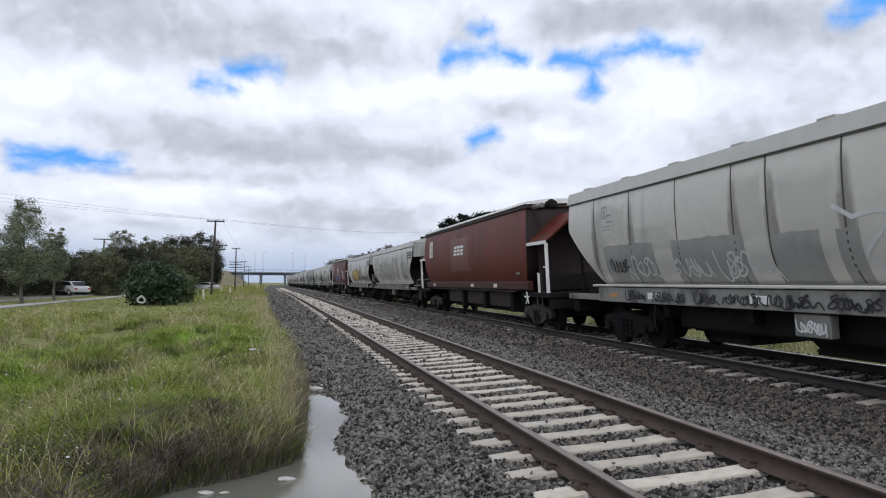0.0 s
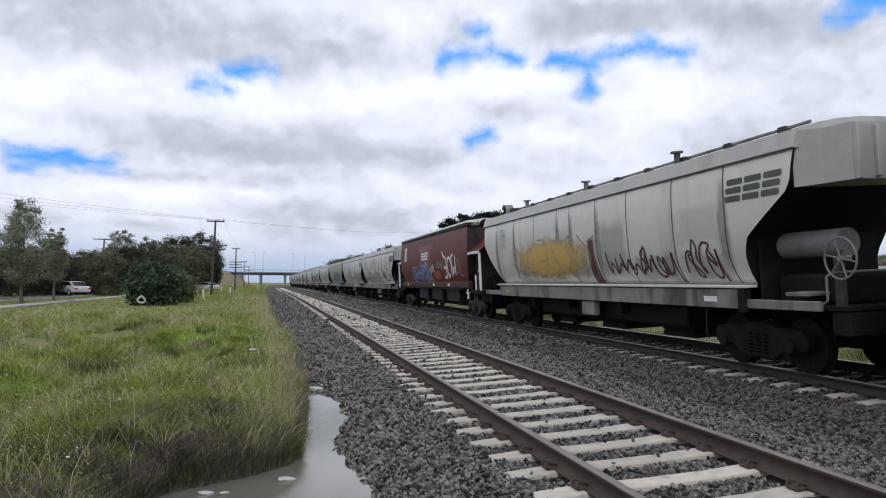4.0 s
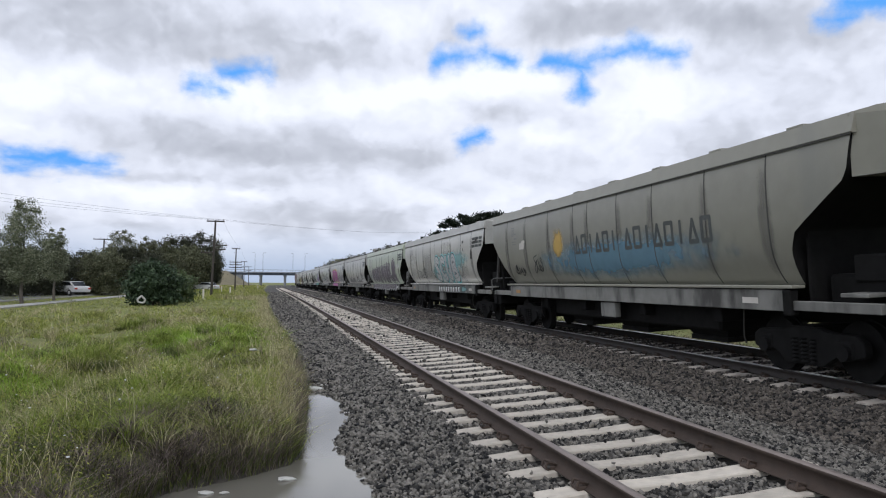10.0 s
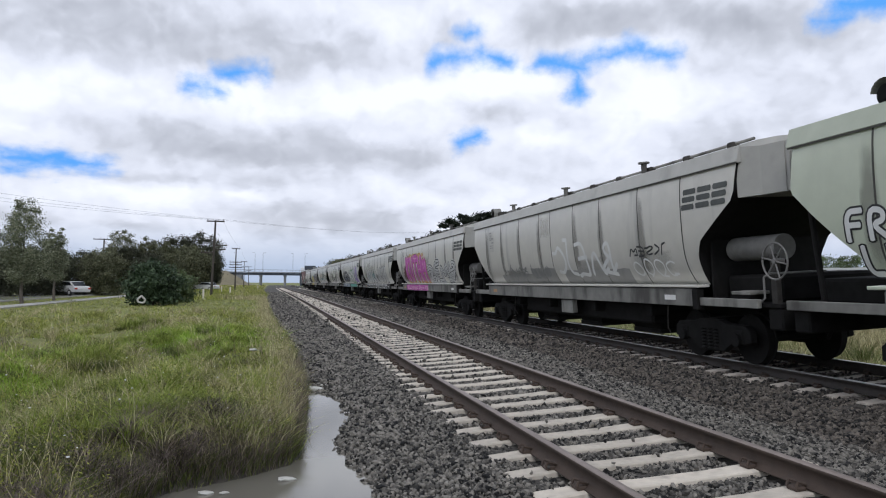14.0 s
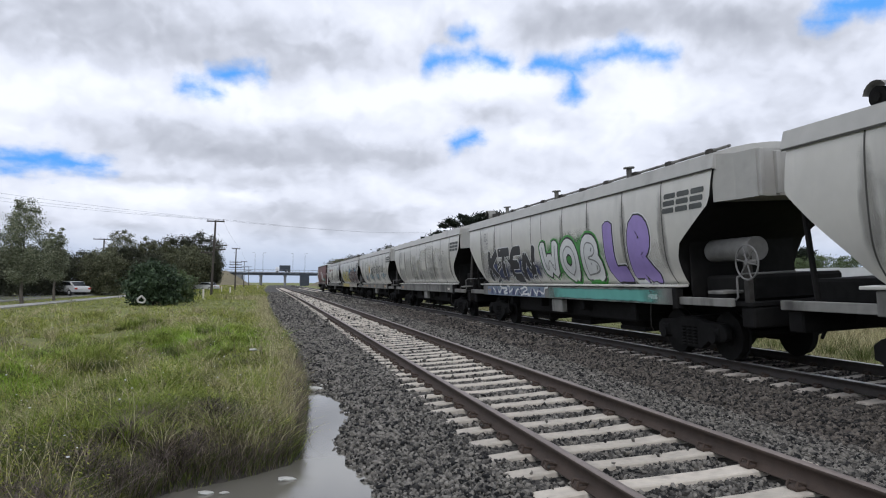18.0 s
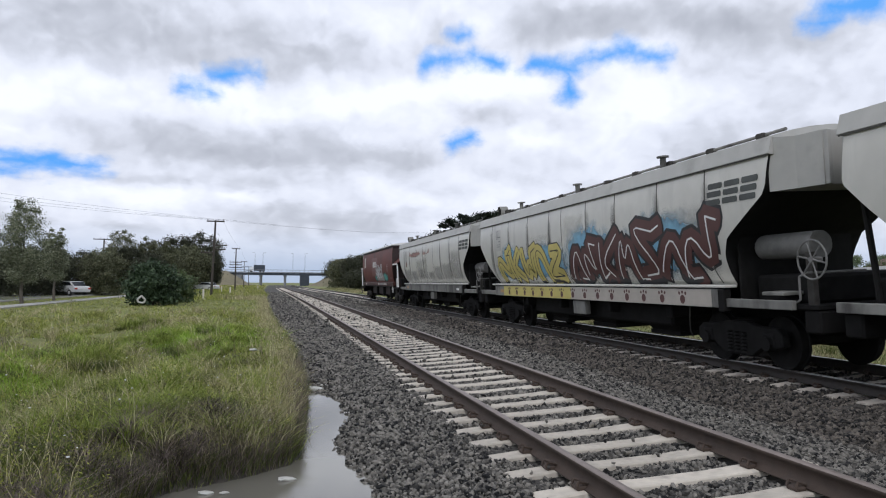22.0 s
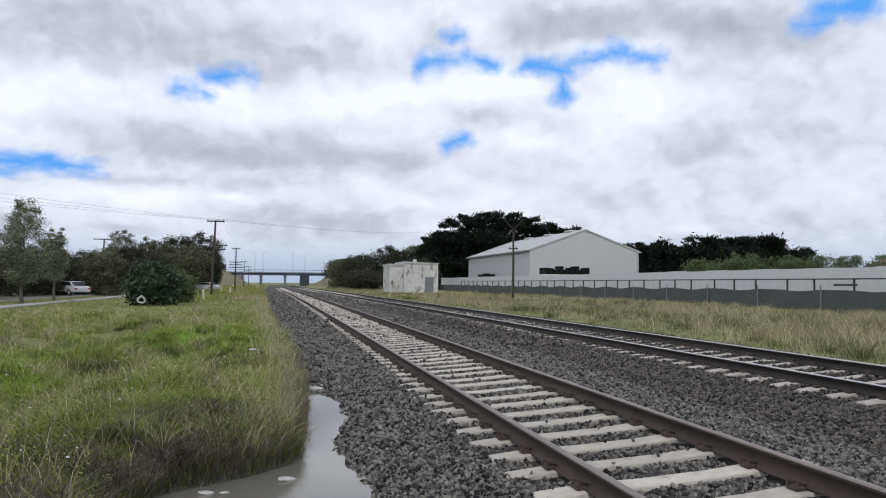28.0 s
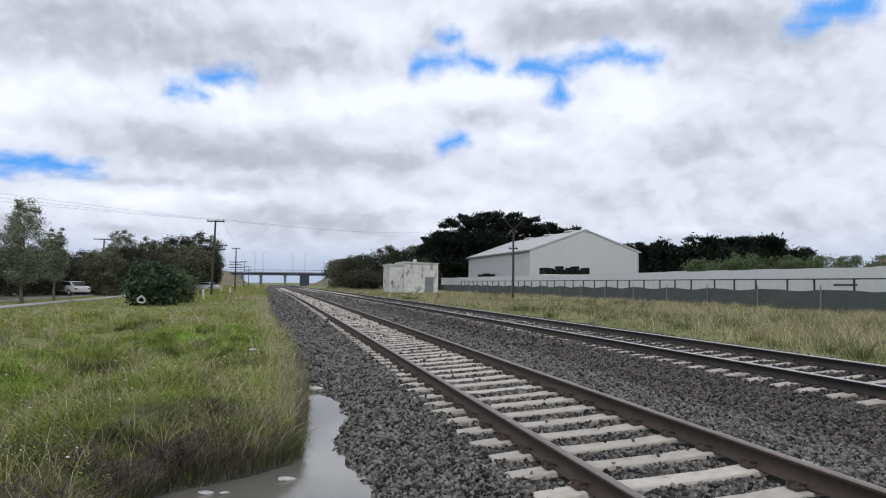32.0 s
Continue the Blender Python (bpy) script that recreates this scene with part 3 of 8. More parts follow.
def grass():
    green = leaf_mat("green_grass", (0.14, 0.175, 0.028), 0.75, 0.35, tip=(0.28, 0.285, 0.07))
    bright = leaf_mat("lush_grass", (0.23, 0.36, 0.04), 0.35, 0.4, tip=(0.33, 0.42, 0.09))
    straw = leaf_mat("dry_grass", (0.28, 0.245, 0.125), 0.5, 0.25, tip=(0.46, 0.42, 0.26))
    weed = leaf_mat("dark_weeds", (0.09, 0.074, 0.06), 0.6, 0.25, tip=(0.21, 0.17, 0.145))
    mound_green = leaf_mat("fresh_green_tussock", (0.18, 0.25, 0.036), 0.55, 0.35, tip=(0.3, 0.32, 0.09))
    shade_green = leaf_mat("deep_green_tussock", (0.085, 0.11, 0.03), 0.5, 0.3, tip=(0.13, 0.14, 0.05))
    x, y = patch(330000, -30, 0.6, 2.6, 75)
    k = x < bank_x(y) + 0.02
    x, y = x[k], y[k]
    c = clump(x, y, 0.4, 3)
    c2 = clump(x, y, 1.1, 9)
    tuft = 0.6 * clump(x, y, 2.1, 5) + 0.5 * clump(x, y, 4.6, 15)
    z = ground_z(x, y) - 0.02
    far = 1 + y / 22
    lush = c * 0.5 + lushness(x, y) > 0.45
    twiggy = twigs(x, y)
    dark = (((c2 < -0.45) & (y < 16)) | (twiggy * (0.7 + c2) > 0.3)) & ~(lush & (twiggy < 0.3))
    lush &= ~dark
    rest = ~lush & ~dark
    edge = np.clip(1 - (bank_x(y) - x) / 1.0, 0, 1)

    def make(name, sel, h0, h1, w, lean, m, label):
        h = RNG.uniform(h0, h1, sel.sum()) * (1 + 0.25 * edge[sel]) * (0.5 + 1.9 * np.clip(tuft[sel] + 0.12, 0, 0.7))
        blades(name, x[sel], y[sel], z[sel], h, w * RNG.uniform(0.6, 1.5, sel.sum()) * far[sel], lean, m, label)
    make("lush_grass", lush, 0.09, 0.24, 0.008, 1.9, bright, "bright green lush grass in soft mounds")
    make("weeds", dark, 0.07, 0.26, 0.005, 1.7, weed, "dark brownish weeds among the grass")
    dry = rest & (RNG.random(len(x)) < 0.07 + 0.22 * edge + 0.25 * (c2 > 0.25))
    make("meadow_grass", rest & ~dry, 0.07, 0.2, 0.006, 2.0, green, "uncut green grass beside the ditch")
    make("dry_grass", dry, 0.08, 0.26, 0.0045, 1.8, straw, "straw-coloured seeding grass")
    # low broad leaves between the blades
    n = 170000
    x, y = patch(n, -14, 0.6, 3.6, 30)
    k = x < bank_x(y) + 0.0
    x, y = x[k], y[k]
    c = clump(x, y, 0.9, 31)
    z = ground_z(x, y) + RNG.random(len(x)) ** 0.8 * (0.08 + 0.5 * np.clip(clump(x, y, 1.9, 44) + 0.12, 0, 0.55))
    size = 0.0085 * (1 + y / 14)
    herb = leaf_mat("yellow_green_herbs", (0.16, 0.185, 0.034), 0.7, 0.3, tip=(0.3, 0.275, 0.1))
    twiggy = twigs(x, y)
    low = RNG.random(len(x)) < twiggy * 0.95
    leaflets("brown_weeds", x[low], y[low], z[low], size[low] * 0.8, weed, "dry brownish weeds at the foot of the bank")
    x, y, z, size, c = x[~low], y[~low], z[~low], size[~low], c[~low]
    soft_ = c * 0.3 + lushness(x, y) > 0.4
    leaflets("lush_clover", x[soft_], y[soft_], z[soft_], size[soft_] * 0.8, bright, "soft bright green clover in mounds")
    x, y, z, size, c = x[~soft_], y[~soft_], z[~soft_], size[~soft_], c[~soft_]
    leaflets("herbs", x[c > 0], y[c > 0], z[c > 0], size[c > 0], herb, "low yellow-green herbs in the grass")
    leaflets("clover", x[c <= 0], y[c <= 0], z[c <= 0], size[c <= 0], green, "low green clover in the grass")
    # tall stems along the bank
    n = 6000
    y = 6.9 * (60 / 6.9) ** RNG.random(n)
    x = bank_x(y) - np.abs(RNG.normal(0, 0.3, n)) - 0.02
    blades("bank_grass", x, y, ground_z(x, y) - 0.03, RNG.uniform(0.15, 0.5, n), 0.0045 * (1 + y / 25), 0.7, straw, "tall dry grass leaning over the ditch")
    n = 15000
    y = 6.0 * (40 / 6.0) ** RNG.random(n)
    x = bank_x(y) - np.abs(RNG.normal(0, 0.14, n)) + 0.06
    blades("bank_grass", x, y, np.maximum(ground_z(x, y) - 0.05, WATER_Z - 0.02), RNG.uniform(0.08, 0.28, n), 0.006 * (1 + y / 25), 0.8, shade_green, "rank green grass on the ditch bank")
    n = 9000
    y = 6.0 * (14 / 6.0) ** RNG.random(n)
    x = bank_x(y) - np.abs(RNG.normal(0, 0.16, n)) + 0.05
    blades("bank_weeds", x, y, np.maximum(ground_z(x, y) - 0.04, WATER_Z - 0.02), RNG.uniform(0.1, 0.34, n), 0.0045 * (1 + y / 25), 0.7, weed, "brown stalks and weeds on the ditch bank")
    # loose tufts standing above the rest
    for name, count, per, xa, ya, yb, h0, h1, m, label in (
            ("green_tufts", 620, 34, -12, 4.6, 34, 0.14, 0.34, green, "loose green tufts standing above the grass"),
            ("straw_tufts", 330, 30, -14, 4.6, 40, 0.18, 0.42, straw, "loose straw-coloured tufts above the grass"),
            ("brown_tufts", 30, 40, -7, 5.0, 20, 0.14, 0.36, weed, "dark brown weed tufts in the grass")):
        cx, cy = patch(count, xa, 0.5, ya, yb)
        k = cx < bank_x(cy) - 0.05
        cx, cy = np.repeat(cx[k], per), np.repeat(cy[k], per)
        px, py = cx + RNG.normal(0, 0.09, len(cx)), cy + RNG.normal(0, 0.09, len(cx))
        blades(name, px, py, ground_z(px, py) - 0.02, RNG.uniform(h0, h1, len(px)), 0.0055 * (1 + py / 20), 1.1, m, label)
    inside = lambda a, b: a < bank_x(b) - 0.12
    tussocks("green_tussocks", 320, 170, 0.26, 0.26, (-2.4, 0.2, 6.6, 24), mound_green, "rounded fresh green grass tussocks", inside)
    tussocks("dark_tussocks", 260, 170, 0.22, 0.2, (-2.4, 0.3, 4.7, 22), shade_green, "rounded deep green weed clumps", inside)
    tussocks("straw_tussocks", 110, 90, 0.2, 0.3, (-2.4, 0.3, 6.8, 26), straw, "loose straw-coloured tussocks", inside)
    tussocks("brown_tussocks", 60, 200, 0.24, 0.24, (-1.5, 0.1, 6.0, 8.2), weed, "brownish twiggy clumps above the ditch", inside)
    beyond = lambda a, b: a > swing_np(b) + 12.2
    tussocks("verge_tussocks", 150, 130, 0.5, 0.6, (12.4, 31, 9, 90), straw, "pale seeding clumps beyond the tracks", beyond)
    tussocks("verge_weeds", 120, 130, 0.5, 0.45, (12.4, 31, 9, 80), shade_green, "dark green weeds beyond the tracks", beyond)
    tussocks("verge_brown_weeds", 40, 120, 0.5, 0.55, (14, 31, 12, 60), weed, "brownish seeding weeds beyond the tracks", beyond)
    # the field running on towards the bridge
    n = 26000
    y = 60 * (300 / 60) ** RNG.random(n)
    x = bank_x(y) - RNG.random(n) ** 1.6 * (5 + 0.06 * y) - 0.05
    c = clump(x, y, 0.25, 61)
    for name, sel, m, label in (("far_straw_grass", c > 0.1, straw, "tall pale grass far along the line"), ("far_green_grass", c <= 0.1, green, "rough green grass far along the line")):
        blades(name, x[sel], y[sel], ground_z(x[sel], y[sel]) - 0.02, RNG.uniform(0.25, 0.7, sel.sum()), 0.005 * (1 + y[sel] / 14), 0.9, m, label)
    # scattered seeding stalks
    n = 3200
    x, y = patch(n, -14, 0.4, 4.5, 30)
    k = x < bank_x(y) - 0.1
    x, y = x[k], y[k]
    blades("seed_stalks", x, y, ground_z(x, y), RNG.uniform(0.25, 0.55, len(x)), 0.004 * (1 + y / 12), 0.7, straw, "scattered tall seeding stalks")
    # strip beyond the tracks
    dull = leaf_mat("dull_dry_grass", (0.22, 0.19, 0.1), 0.6, 0.25, tip=(0.44, 0.39, 0.24))
    olive = leaf_mat("olive_grass", (0.09, 0.105, 0.036), 0.6, 0.25, tip=(0.23, 0.22, 0.1))
    cy = 8 * (120 / 8) ** RNG.random(420)
    cx = 12.6 + RNG.random(420) * 18 + swing_np(cy)
    px, py = np.repeat(cx, 40), np.repeat(cy, 40)
    px, py = px + RNG.normal(0, 0.2, len(px)), py + RNG.normal(0, 0.2, len(py))
    blades("seeding_verge_grass", px, py, ground_z(px, py), RNG.uniform(0.3, 0.72, len(px)), 0.006 * (1 + py / 22), 0.9, straw, "pale seeding grass in tall tufts")
    n = 110000
    y = 7 * (190 / 7) ** RNG.random(n)
    x = swing_np(y) + 11.6 + RNG.random(n) ** 1.2 * 21
    c = 1.2 * clump(x, y, 0.17, 21) + 0.6 * clump(x, y, 0.8, 2)
    z = ground_z(x, y) - 0.02
    far = 1 + y / 22
    tall = np.clip((x - 11.3) / 4, 0.3, 1) * (0.75 + 0.5 * np.clip(clump(x, y, 0.7, 8) + 0.3, 0, 1))
    for name, sel, h0, h1, w, lean, m, label in (
            ("dry_verge_grass", c > 0.15, 0.2, 0.62, 0.006, 0.8, dull, "tall straw-coloured grass beyond the tracks"),
            ("green_verge_grass", c <= 0.15, 0.16, 0.5, 0.007, 0.9, olive, "rough green grass beyond the tracks")):
        blades(name, x[sel], y[sel], z[sel], RNG.uniform(h0, h1, sel.sum()) * tall[sel], w * far[sel], lean, m, label)


def tussocks(name, count, per, spread, high, region, material, label, keep):
    """Rounded clumps whose blades arch outwards."""
    xa, xb, ya, yb = region
    cy = ya * (yb / ya) ** RNG.random(count)
    cx = xa + (xb - xa) * RNG.random(count) + (0 if xb > 5 else np.maximum(-0.28 * (cy - ya), -9) * RNG.random(count))
    k = keep(cx, cy)
    cx, cy = cx[k], cy[k]
    R = spread * RNG.uniform(0.5, 1.3, len(cx)) * (1 + cy / 40)
    H = high * RNG.uniform(0.5, 1.3, len(cx))
    ang, r = RNG.uniform(0, 2 * math.pi, (len(cx), per)), np.abs(RNG.normal(0, 0.45, (len(cx), per)))
    px, py = (cx[:, None] + np.cos(ang) * r * R[:, None]).ravel(), (cy[:, None] + np.sin(ang) * r * R[:, None]).ravel()
    h = (H[:, None] * np.clip(1.15 - 0.5 * r, 0.3, 1.2)).ravel() * RNG.uniform(0.6, 1.2, px.size)
    w = 0.0055 * (1 + py / 18)
    blades(name, px, py, ground_z(px, py) - 0.02, h, w, 1.3, material, label, way=(ang + RNG.normal(0, 0.5, ang.shape)).ravel())


def seed_heads():
    """Small white flower heads on the field."""
    n = 90
    y = 5 * (16 / 5) ** RNG.random(n)
    x = bank_x(y) - RNG.random(n) * (0.5 * y)
    bm = bmesh.new()
    for a, b in zip(x, y):
        z = float(ground_z(a, b)) + random.uniform(0.3, 0.5)
        bmesh.ops.create_icosphere(bm, subdivisions=1, radius=random.uniform(0.006, 0.014), matrix=Matrix.Translation((a, b, z)) @ Matrix.Diagonal((1, 1, 0.5, 1)))
    tagged(link("white_flowers", bm, CHALK), "small white flower heads above the grass", "flowers", kind="stuff")


def litter(x, y, z, s, rz):
    bm = bmesh.new()
    bmesh.ops.create_icosphere(bm, subdivisions=2, radius=1)
    for v in bm.verts:
        k = 1 + 0.35 * noise.noise(v.co * 1.7 + Vector((x * 9, y * 3, 0)))
        v.co = Vector((v.co.x * s * k, v.co.y * s * 0.5 * k, v.co.z * s * 0.22 * k))
    ob = link("litter", bm, RUBBISH, smooth=False)
    ob.matrix_basis = pose(x, y, z, 4, 6, rz)
    tagged(ob, "scrap of pale litter lying at the ditch", "litter", "litter in the ditch")


ground()
water()
rails(False)
rails(True)
for a in ((0.66, 12.15, -0.16, 0.16, 20), (0.55, 12.45, -0.15, 0.1, 70), (0.82, 12.3, -0.13, 0.08, 10), (0.98, 10.0, -0.19, 0.06, 40),
          (0.12, 6.75, -0.19, 0.09, 15), (-0.55, 6.45, -0.19, 0.07, 0), (-0.4, 6.42, -0.19, 0.05, 40), (-0.35, 12.1, 0.5, 0.1, 60)):
    litter(*a)
stones("loose_ballast", ((30000, 4.2, 8.0, 0.55, 6.0, 0.029), (30000, 8.0, 14.0, 0.5, 6.0, 0.033), (20000, 14, 26, 0.2, 6.0, 0.042), (13000, 26, 55, -0.4, 6.0, 0.06),
                         (9000, 55, 120, -2.2, 8.2, 0.09), (4000, -4, 4.2, 1.0, 6.0, 0.034)), STONE, "loose dark grey crushed stone round the near track")
stones("brown_ballast", ((9000, 4.2, 9.0, 5.9, 8.4, 0.032), (11000, 9.0, 18.0, 5.9, 8.4, 0.036), (9000, 18, 55, 5.9, 8.4, 0.06), (2500, 6, 34, 10.2, 12.0, 0.036)),
       BROWNSTONE, "brownish crushed stone beside the busy track")
stones("oily_ballast", ((14000, 5, 34, 8.3, 10.25, 0.036), (4000, 34, 80, 8.3, 10.25, 0.06)), OILSTONE, "dark oily crushed stone between the busy rails", 0.02)
grass()
seed_heads()
# ---------------------------------------------------------------- the train
# A wagon's own space: y = 0 at the end that comes past last, the other end at about -17.5, x < 0 the side towards the camera, z = 0 the rail head.
GREY_PROFILE = [(1.47, 1.13), (1.6, 1.22), (1.8, 1.315), (2.1, 1.395), (2.5, 1.435), (2.95, 1.445), (3.3, 1.43), (3.6, 1.395)]
RED_PROFILE = [(1.55, 1.3), (1.75, 1.37), (2.1, 1.425), (2.6, 1.455), (3.1, 1.44), (3.5, 1.4), (3.95, 1.33)]


def fair(profile):
    """The profile as a smooth curve in small steps."""
    z = np.array([p[0] for p in profile])
    k = np.polyfit(z, [p[1] for p in profile], 4)
    fine = np.linspace(z[0], z[-1], 40)
    return fine, np.polyval(k, fine)


CURVES = {}


def half_width(profile, z):
    if id(profile) not in CURVES:
        CURVES[id(profile)] = fair(profile)
    return float(np.interp(z, *CURVES[id(profile)]))


def grey_ends(z):
    far = float(np.interp(z, [1.47, 1.9, 2.5, 2.9, 3.6], [-1.5, -1.15, -0.45, -0.02, -0.08]))
    near = float(np.interp(z, [1.47, 2.0, 2.3, 2.95, 3.1, 3.6], [-15.18, -15.22, -15.36, -16.38, -16.47, -16.55]))
    return near, far


def red_ends(z):
    far = float(np.interp(z, [1.55, 1.8, 2.2, 2.8, 3.4, 3.95], [-0.5, -0.28, -0.02, 0.14, 0.14, -0.05]))
    near = float(np.interp(z, [1.55, 1.9, 2.5, 3.2, 3.95], [-14.95, -15.23, -15.4, -15.38, -15.3]))
    return near, far


def hull(profile, ends, columns=24):
    """The closed body shell of a hopper."""
    bm = bmesh.new()
    rows = []
    for z in np.linspace(profile[0][0], profile[-1][0], 27):
        n, f = ends(z)
        rows.append((z, half_width(profile, z), n, f))
    grid = {}
    for s in (-1, 1):
        for r, (z, w, n, f) in enumerate(rows):
            for c in range(columns + 1):
                grid[s, r, c] = bm.verts.new((s * w, n + (f - n) * c / columns, z))
    R = len(rows) - 1
    for s in (-1, 1):
        for r in range(R):
            for c in range(columns):
                bm.faces.new([grid[s, r, c], grid[s, r, c + 1], grid[s, r + 1, c + 1], grid[s, r + 1, c]])
    # end faces take the second, darker material: their shade is put into colour
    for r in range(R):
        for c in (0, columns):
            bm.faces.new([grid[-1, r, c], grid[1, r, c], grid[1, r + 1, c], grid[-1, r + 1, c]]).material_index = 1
    for r in (0, R):
        bm.faces.new([grid[-1, r, c] for c in range(columns + 1)] + [grid[1, r, c] for c in range(columns, -1, -1)])
    bmesh.ops.recalc_face_normals(bm, faces=bm.faces[:])
    return bm


def ribbon(verts, faces, mats, pts, width, k, surface, lift):
    """A painted stroke along (y, z) points, laid on the surface."""
    pts = [Vector(p) for p in pts]
    for _ in range(2 if len(pts) > 2 else 0):
        soft = [pts[0]]
        for a, b in zip(pts[:-1], pts[1:]):
            soft += [a.lerp(b, 0.25), a.lerp(b, 0.75)]
        pts = soft + [pts[-1]]
    fine = [pts[0]]
    for a, b in zip(pts[:-1], pts[1:]):
        steps = max(1, int((b - a).length / 0.12))
        fine += [a + (b - a) * i / steps for i in range(1, steps + 1)]
    n = len(fine)
    base = len(verts)
    for i, p in enumerate(fine):
        d = (fine[min(i + 1, n - 1)] - fine[max(i - 1, 0)])
        d = d.normalized() if d.length > 1e-6 else Vector((1, 0))
        q = Vector((-d.y, d.x)) * width / 2
        e = d * (width * 0.35 if i == n - 1 else -width * 0.35 if i == 0 else 0)
        for t in (1, 0.33, -0.33, -1):
            v = p + q * t + e * (1 - abs(t) * 0.45 if abs(t) > 0.5 else 1)
            verts.append((-(surface(v.y) + lift), v.x, v.y))
    for i in range(n - 1):
        for j in range(3):
            a = base + i * 4 + j
            faces.append((a, a + 1, a + 5, a + 4))
            mats.append(k)


# strokes of block shapes in a unit box, used for sprayed pieces
STROKES = {
    "S": [[(0.9, 0.85), (0.5, 1), (0.12, 0.8), (0.5, 0.52), (0.88, 0.25), (0.5, 0), (0.08, 0.15)]],
    "C": [[(0.9, 0.85), (0.5, 1), (0.1, 0.7), (0.1, 0.3), (0.5, 0), (0.9, 0.15)]],
    "U": [[(0.1, 1), (0.1, 0.25), (0.5, 0), (0.9, 0.25), (0.9, 1)]],
    "B": [[(0.1, 0), (0.1, 1), (0.7, 0.95), (0.75, 0.6), (0.15, 0.52), (0.85, 0.4), (0.85, 0.08), (0.1, 0)]],
    "H": [[(0.1, 0), (0.1, 1)], [(0.1, 0.5), (0.9, 0.5)], [(0.9, 0), (0.9, 1)]],
    "O": [[(0.5, 0), (0.1, 0.25), (0.1, 0.75), (0.5, 1), (0.9, 0.75), (0.9, 0.25), (0.5, 0)]],
    "L": [[(0.15, 1), (0.15, 0.05), (0.9, 0.05)]],
    "R": [[(0.1, 0), (0.1, 1), (0.75, 0.95), (0.8, 0.6), (0.2, 0.5), (0.9, 0)]],
    "K": [[(0.12, 0), (0.12, 1)], [(0.9, 1), (0.2, 0.5), (0.95, 0)]],
    "E": [[(0.9, 1), (0.12, 1), (0.12, 0), (0.9, 0)], [(0.12, 0.5), (0.75, 0.5)]],
    "N": [[(0.1, 0), (0.1, 1), (0.9, 0), (0.9, 1)]],
    "M": [[(0.05, 0), (0.12, 1), (0.5, 0.35), (0.88, 1), (0.95, 0)]],
    "A": [[(0.05, 0), (0.5, 1), (0.95, 0)], [(0.25, 0.4), (0.75, 0.4)]],
    "T": [[(0.0, 1), (1, 1)], [(0.5, 1), (0.5, 0)]],
    "P": [[(0.1, 0), (0.1, 1), (0.8, 0.95), (0.8, 0.55), (0.15, 0.48)]],
    "V": [[(0.05, 1), (0.45, 0), (0.95, 1)]],
    "W": [[(0.0, 1), (0.2, 0), (0.5, 0.7), (0.8, 0), (1.0, 1)]],
    "I": [[(0.5, 0), (0.5, 1)]],
    "Z": [[(0.1, 1), (0.9, 1), (0.1, 0), (0.95, 0)]],
    "F": [[(0.12, 0), (0.12, 1), (0.9, 1)], [(0.12, 0.52), (0.75, 0.52)]],
    "8": [[(0.5, 0.52), (0.15, 0.75), (0.5, 1), (0.85, 0.75), (0.5, 0.52), (0.1, 0.25), (0.5, 0), (0.9, 0.25), (0.5, 0.52)]],
}


def sprayed(wagon, surface, shapes, y0, y1, z0, z1, layers, label, skew=0.0, jitter=0.1, seed=1, plain=False, wide=0.84, drips=False):
    """A sprayed piece from y0 (its left end) down to y1, between z0 and z1: one part a shape. layers: (material, stroke width), widest first.
    Unless plain, the shapes are turned, bent and given spurs."""
    rnd = random.Random(seed)
    n = len(shapes)
    step = (y1 - y0) / n
    for i, s in enumerate(shapes):
        if s == " ":
            continue
        strokes = [list(st) for st in STROKES.get(s, STROKES["O"])]
        dz, dh, sk = 0.0, 1.0, skew
        if not plain:
            fu, fv = rnd.random() < 0.6, rnd.random() < 0.5
            strokes = [[((1 - u if fu else u) + rnd.uniform(-jitter, jitter), (1 - v if fv else v) + rnd.uniform(-jitter, jitter) * 0.6) for u, v in st] for st in strokes]
            u, v = strokes[0][0]
            strokes.append([(u, v), (u + rnd.choice((-0.35, 0.35)), v + rnd.uniform(-0.1, 0.25))])
            dz, dh, sk, wide = rnd.uniform(-0.04, 0.04) * (z1 - z0), 1 + rnd.uniform(-0.12, 0.12), rnd.uniform(-0.25, 0.25), 0.98
        verts, faces, mats = [], [], []
        lift = 0.001 * (i % 3)
        for k, (m, w) in enumerate(layers):
            for st in strokes:
                p = [(y0 + step * (i + (1 - wide) / 2 + wide * u + sk * (v - 0.5)), max(z0 - 0.04, z0 + dz + (z1 - z0) * v * dh)) for u, v in st]
                ribbon(verts, faces, mats, p, w, k, surface, 0.005 + lift + 0.004 * k)
        if drips:
            layers = list(layers) + [(DRIP, 0.05)] if len(layers) < 4 else layers
            for j in range(4):
                u = y0 + step * (i + rnd.uniform(0.2, 0.8))
                top = z1 + layers[-2][1] * 0.3
                ribbon(verts, faces, mats, [(u, top), (u + 0.01, top - rnd.uniform(0.08, 0.22))], 0.05, len(layers) - 1, surface, 0.024)
        me = np_mesh("sprayed_shape", np.array(verts), np.array(faces), [m for m, w in layers], mats)
        link("sprayed_shape", me, layers[0][0], wagon, label)


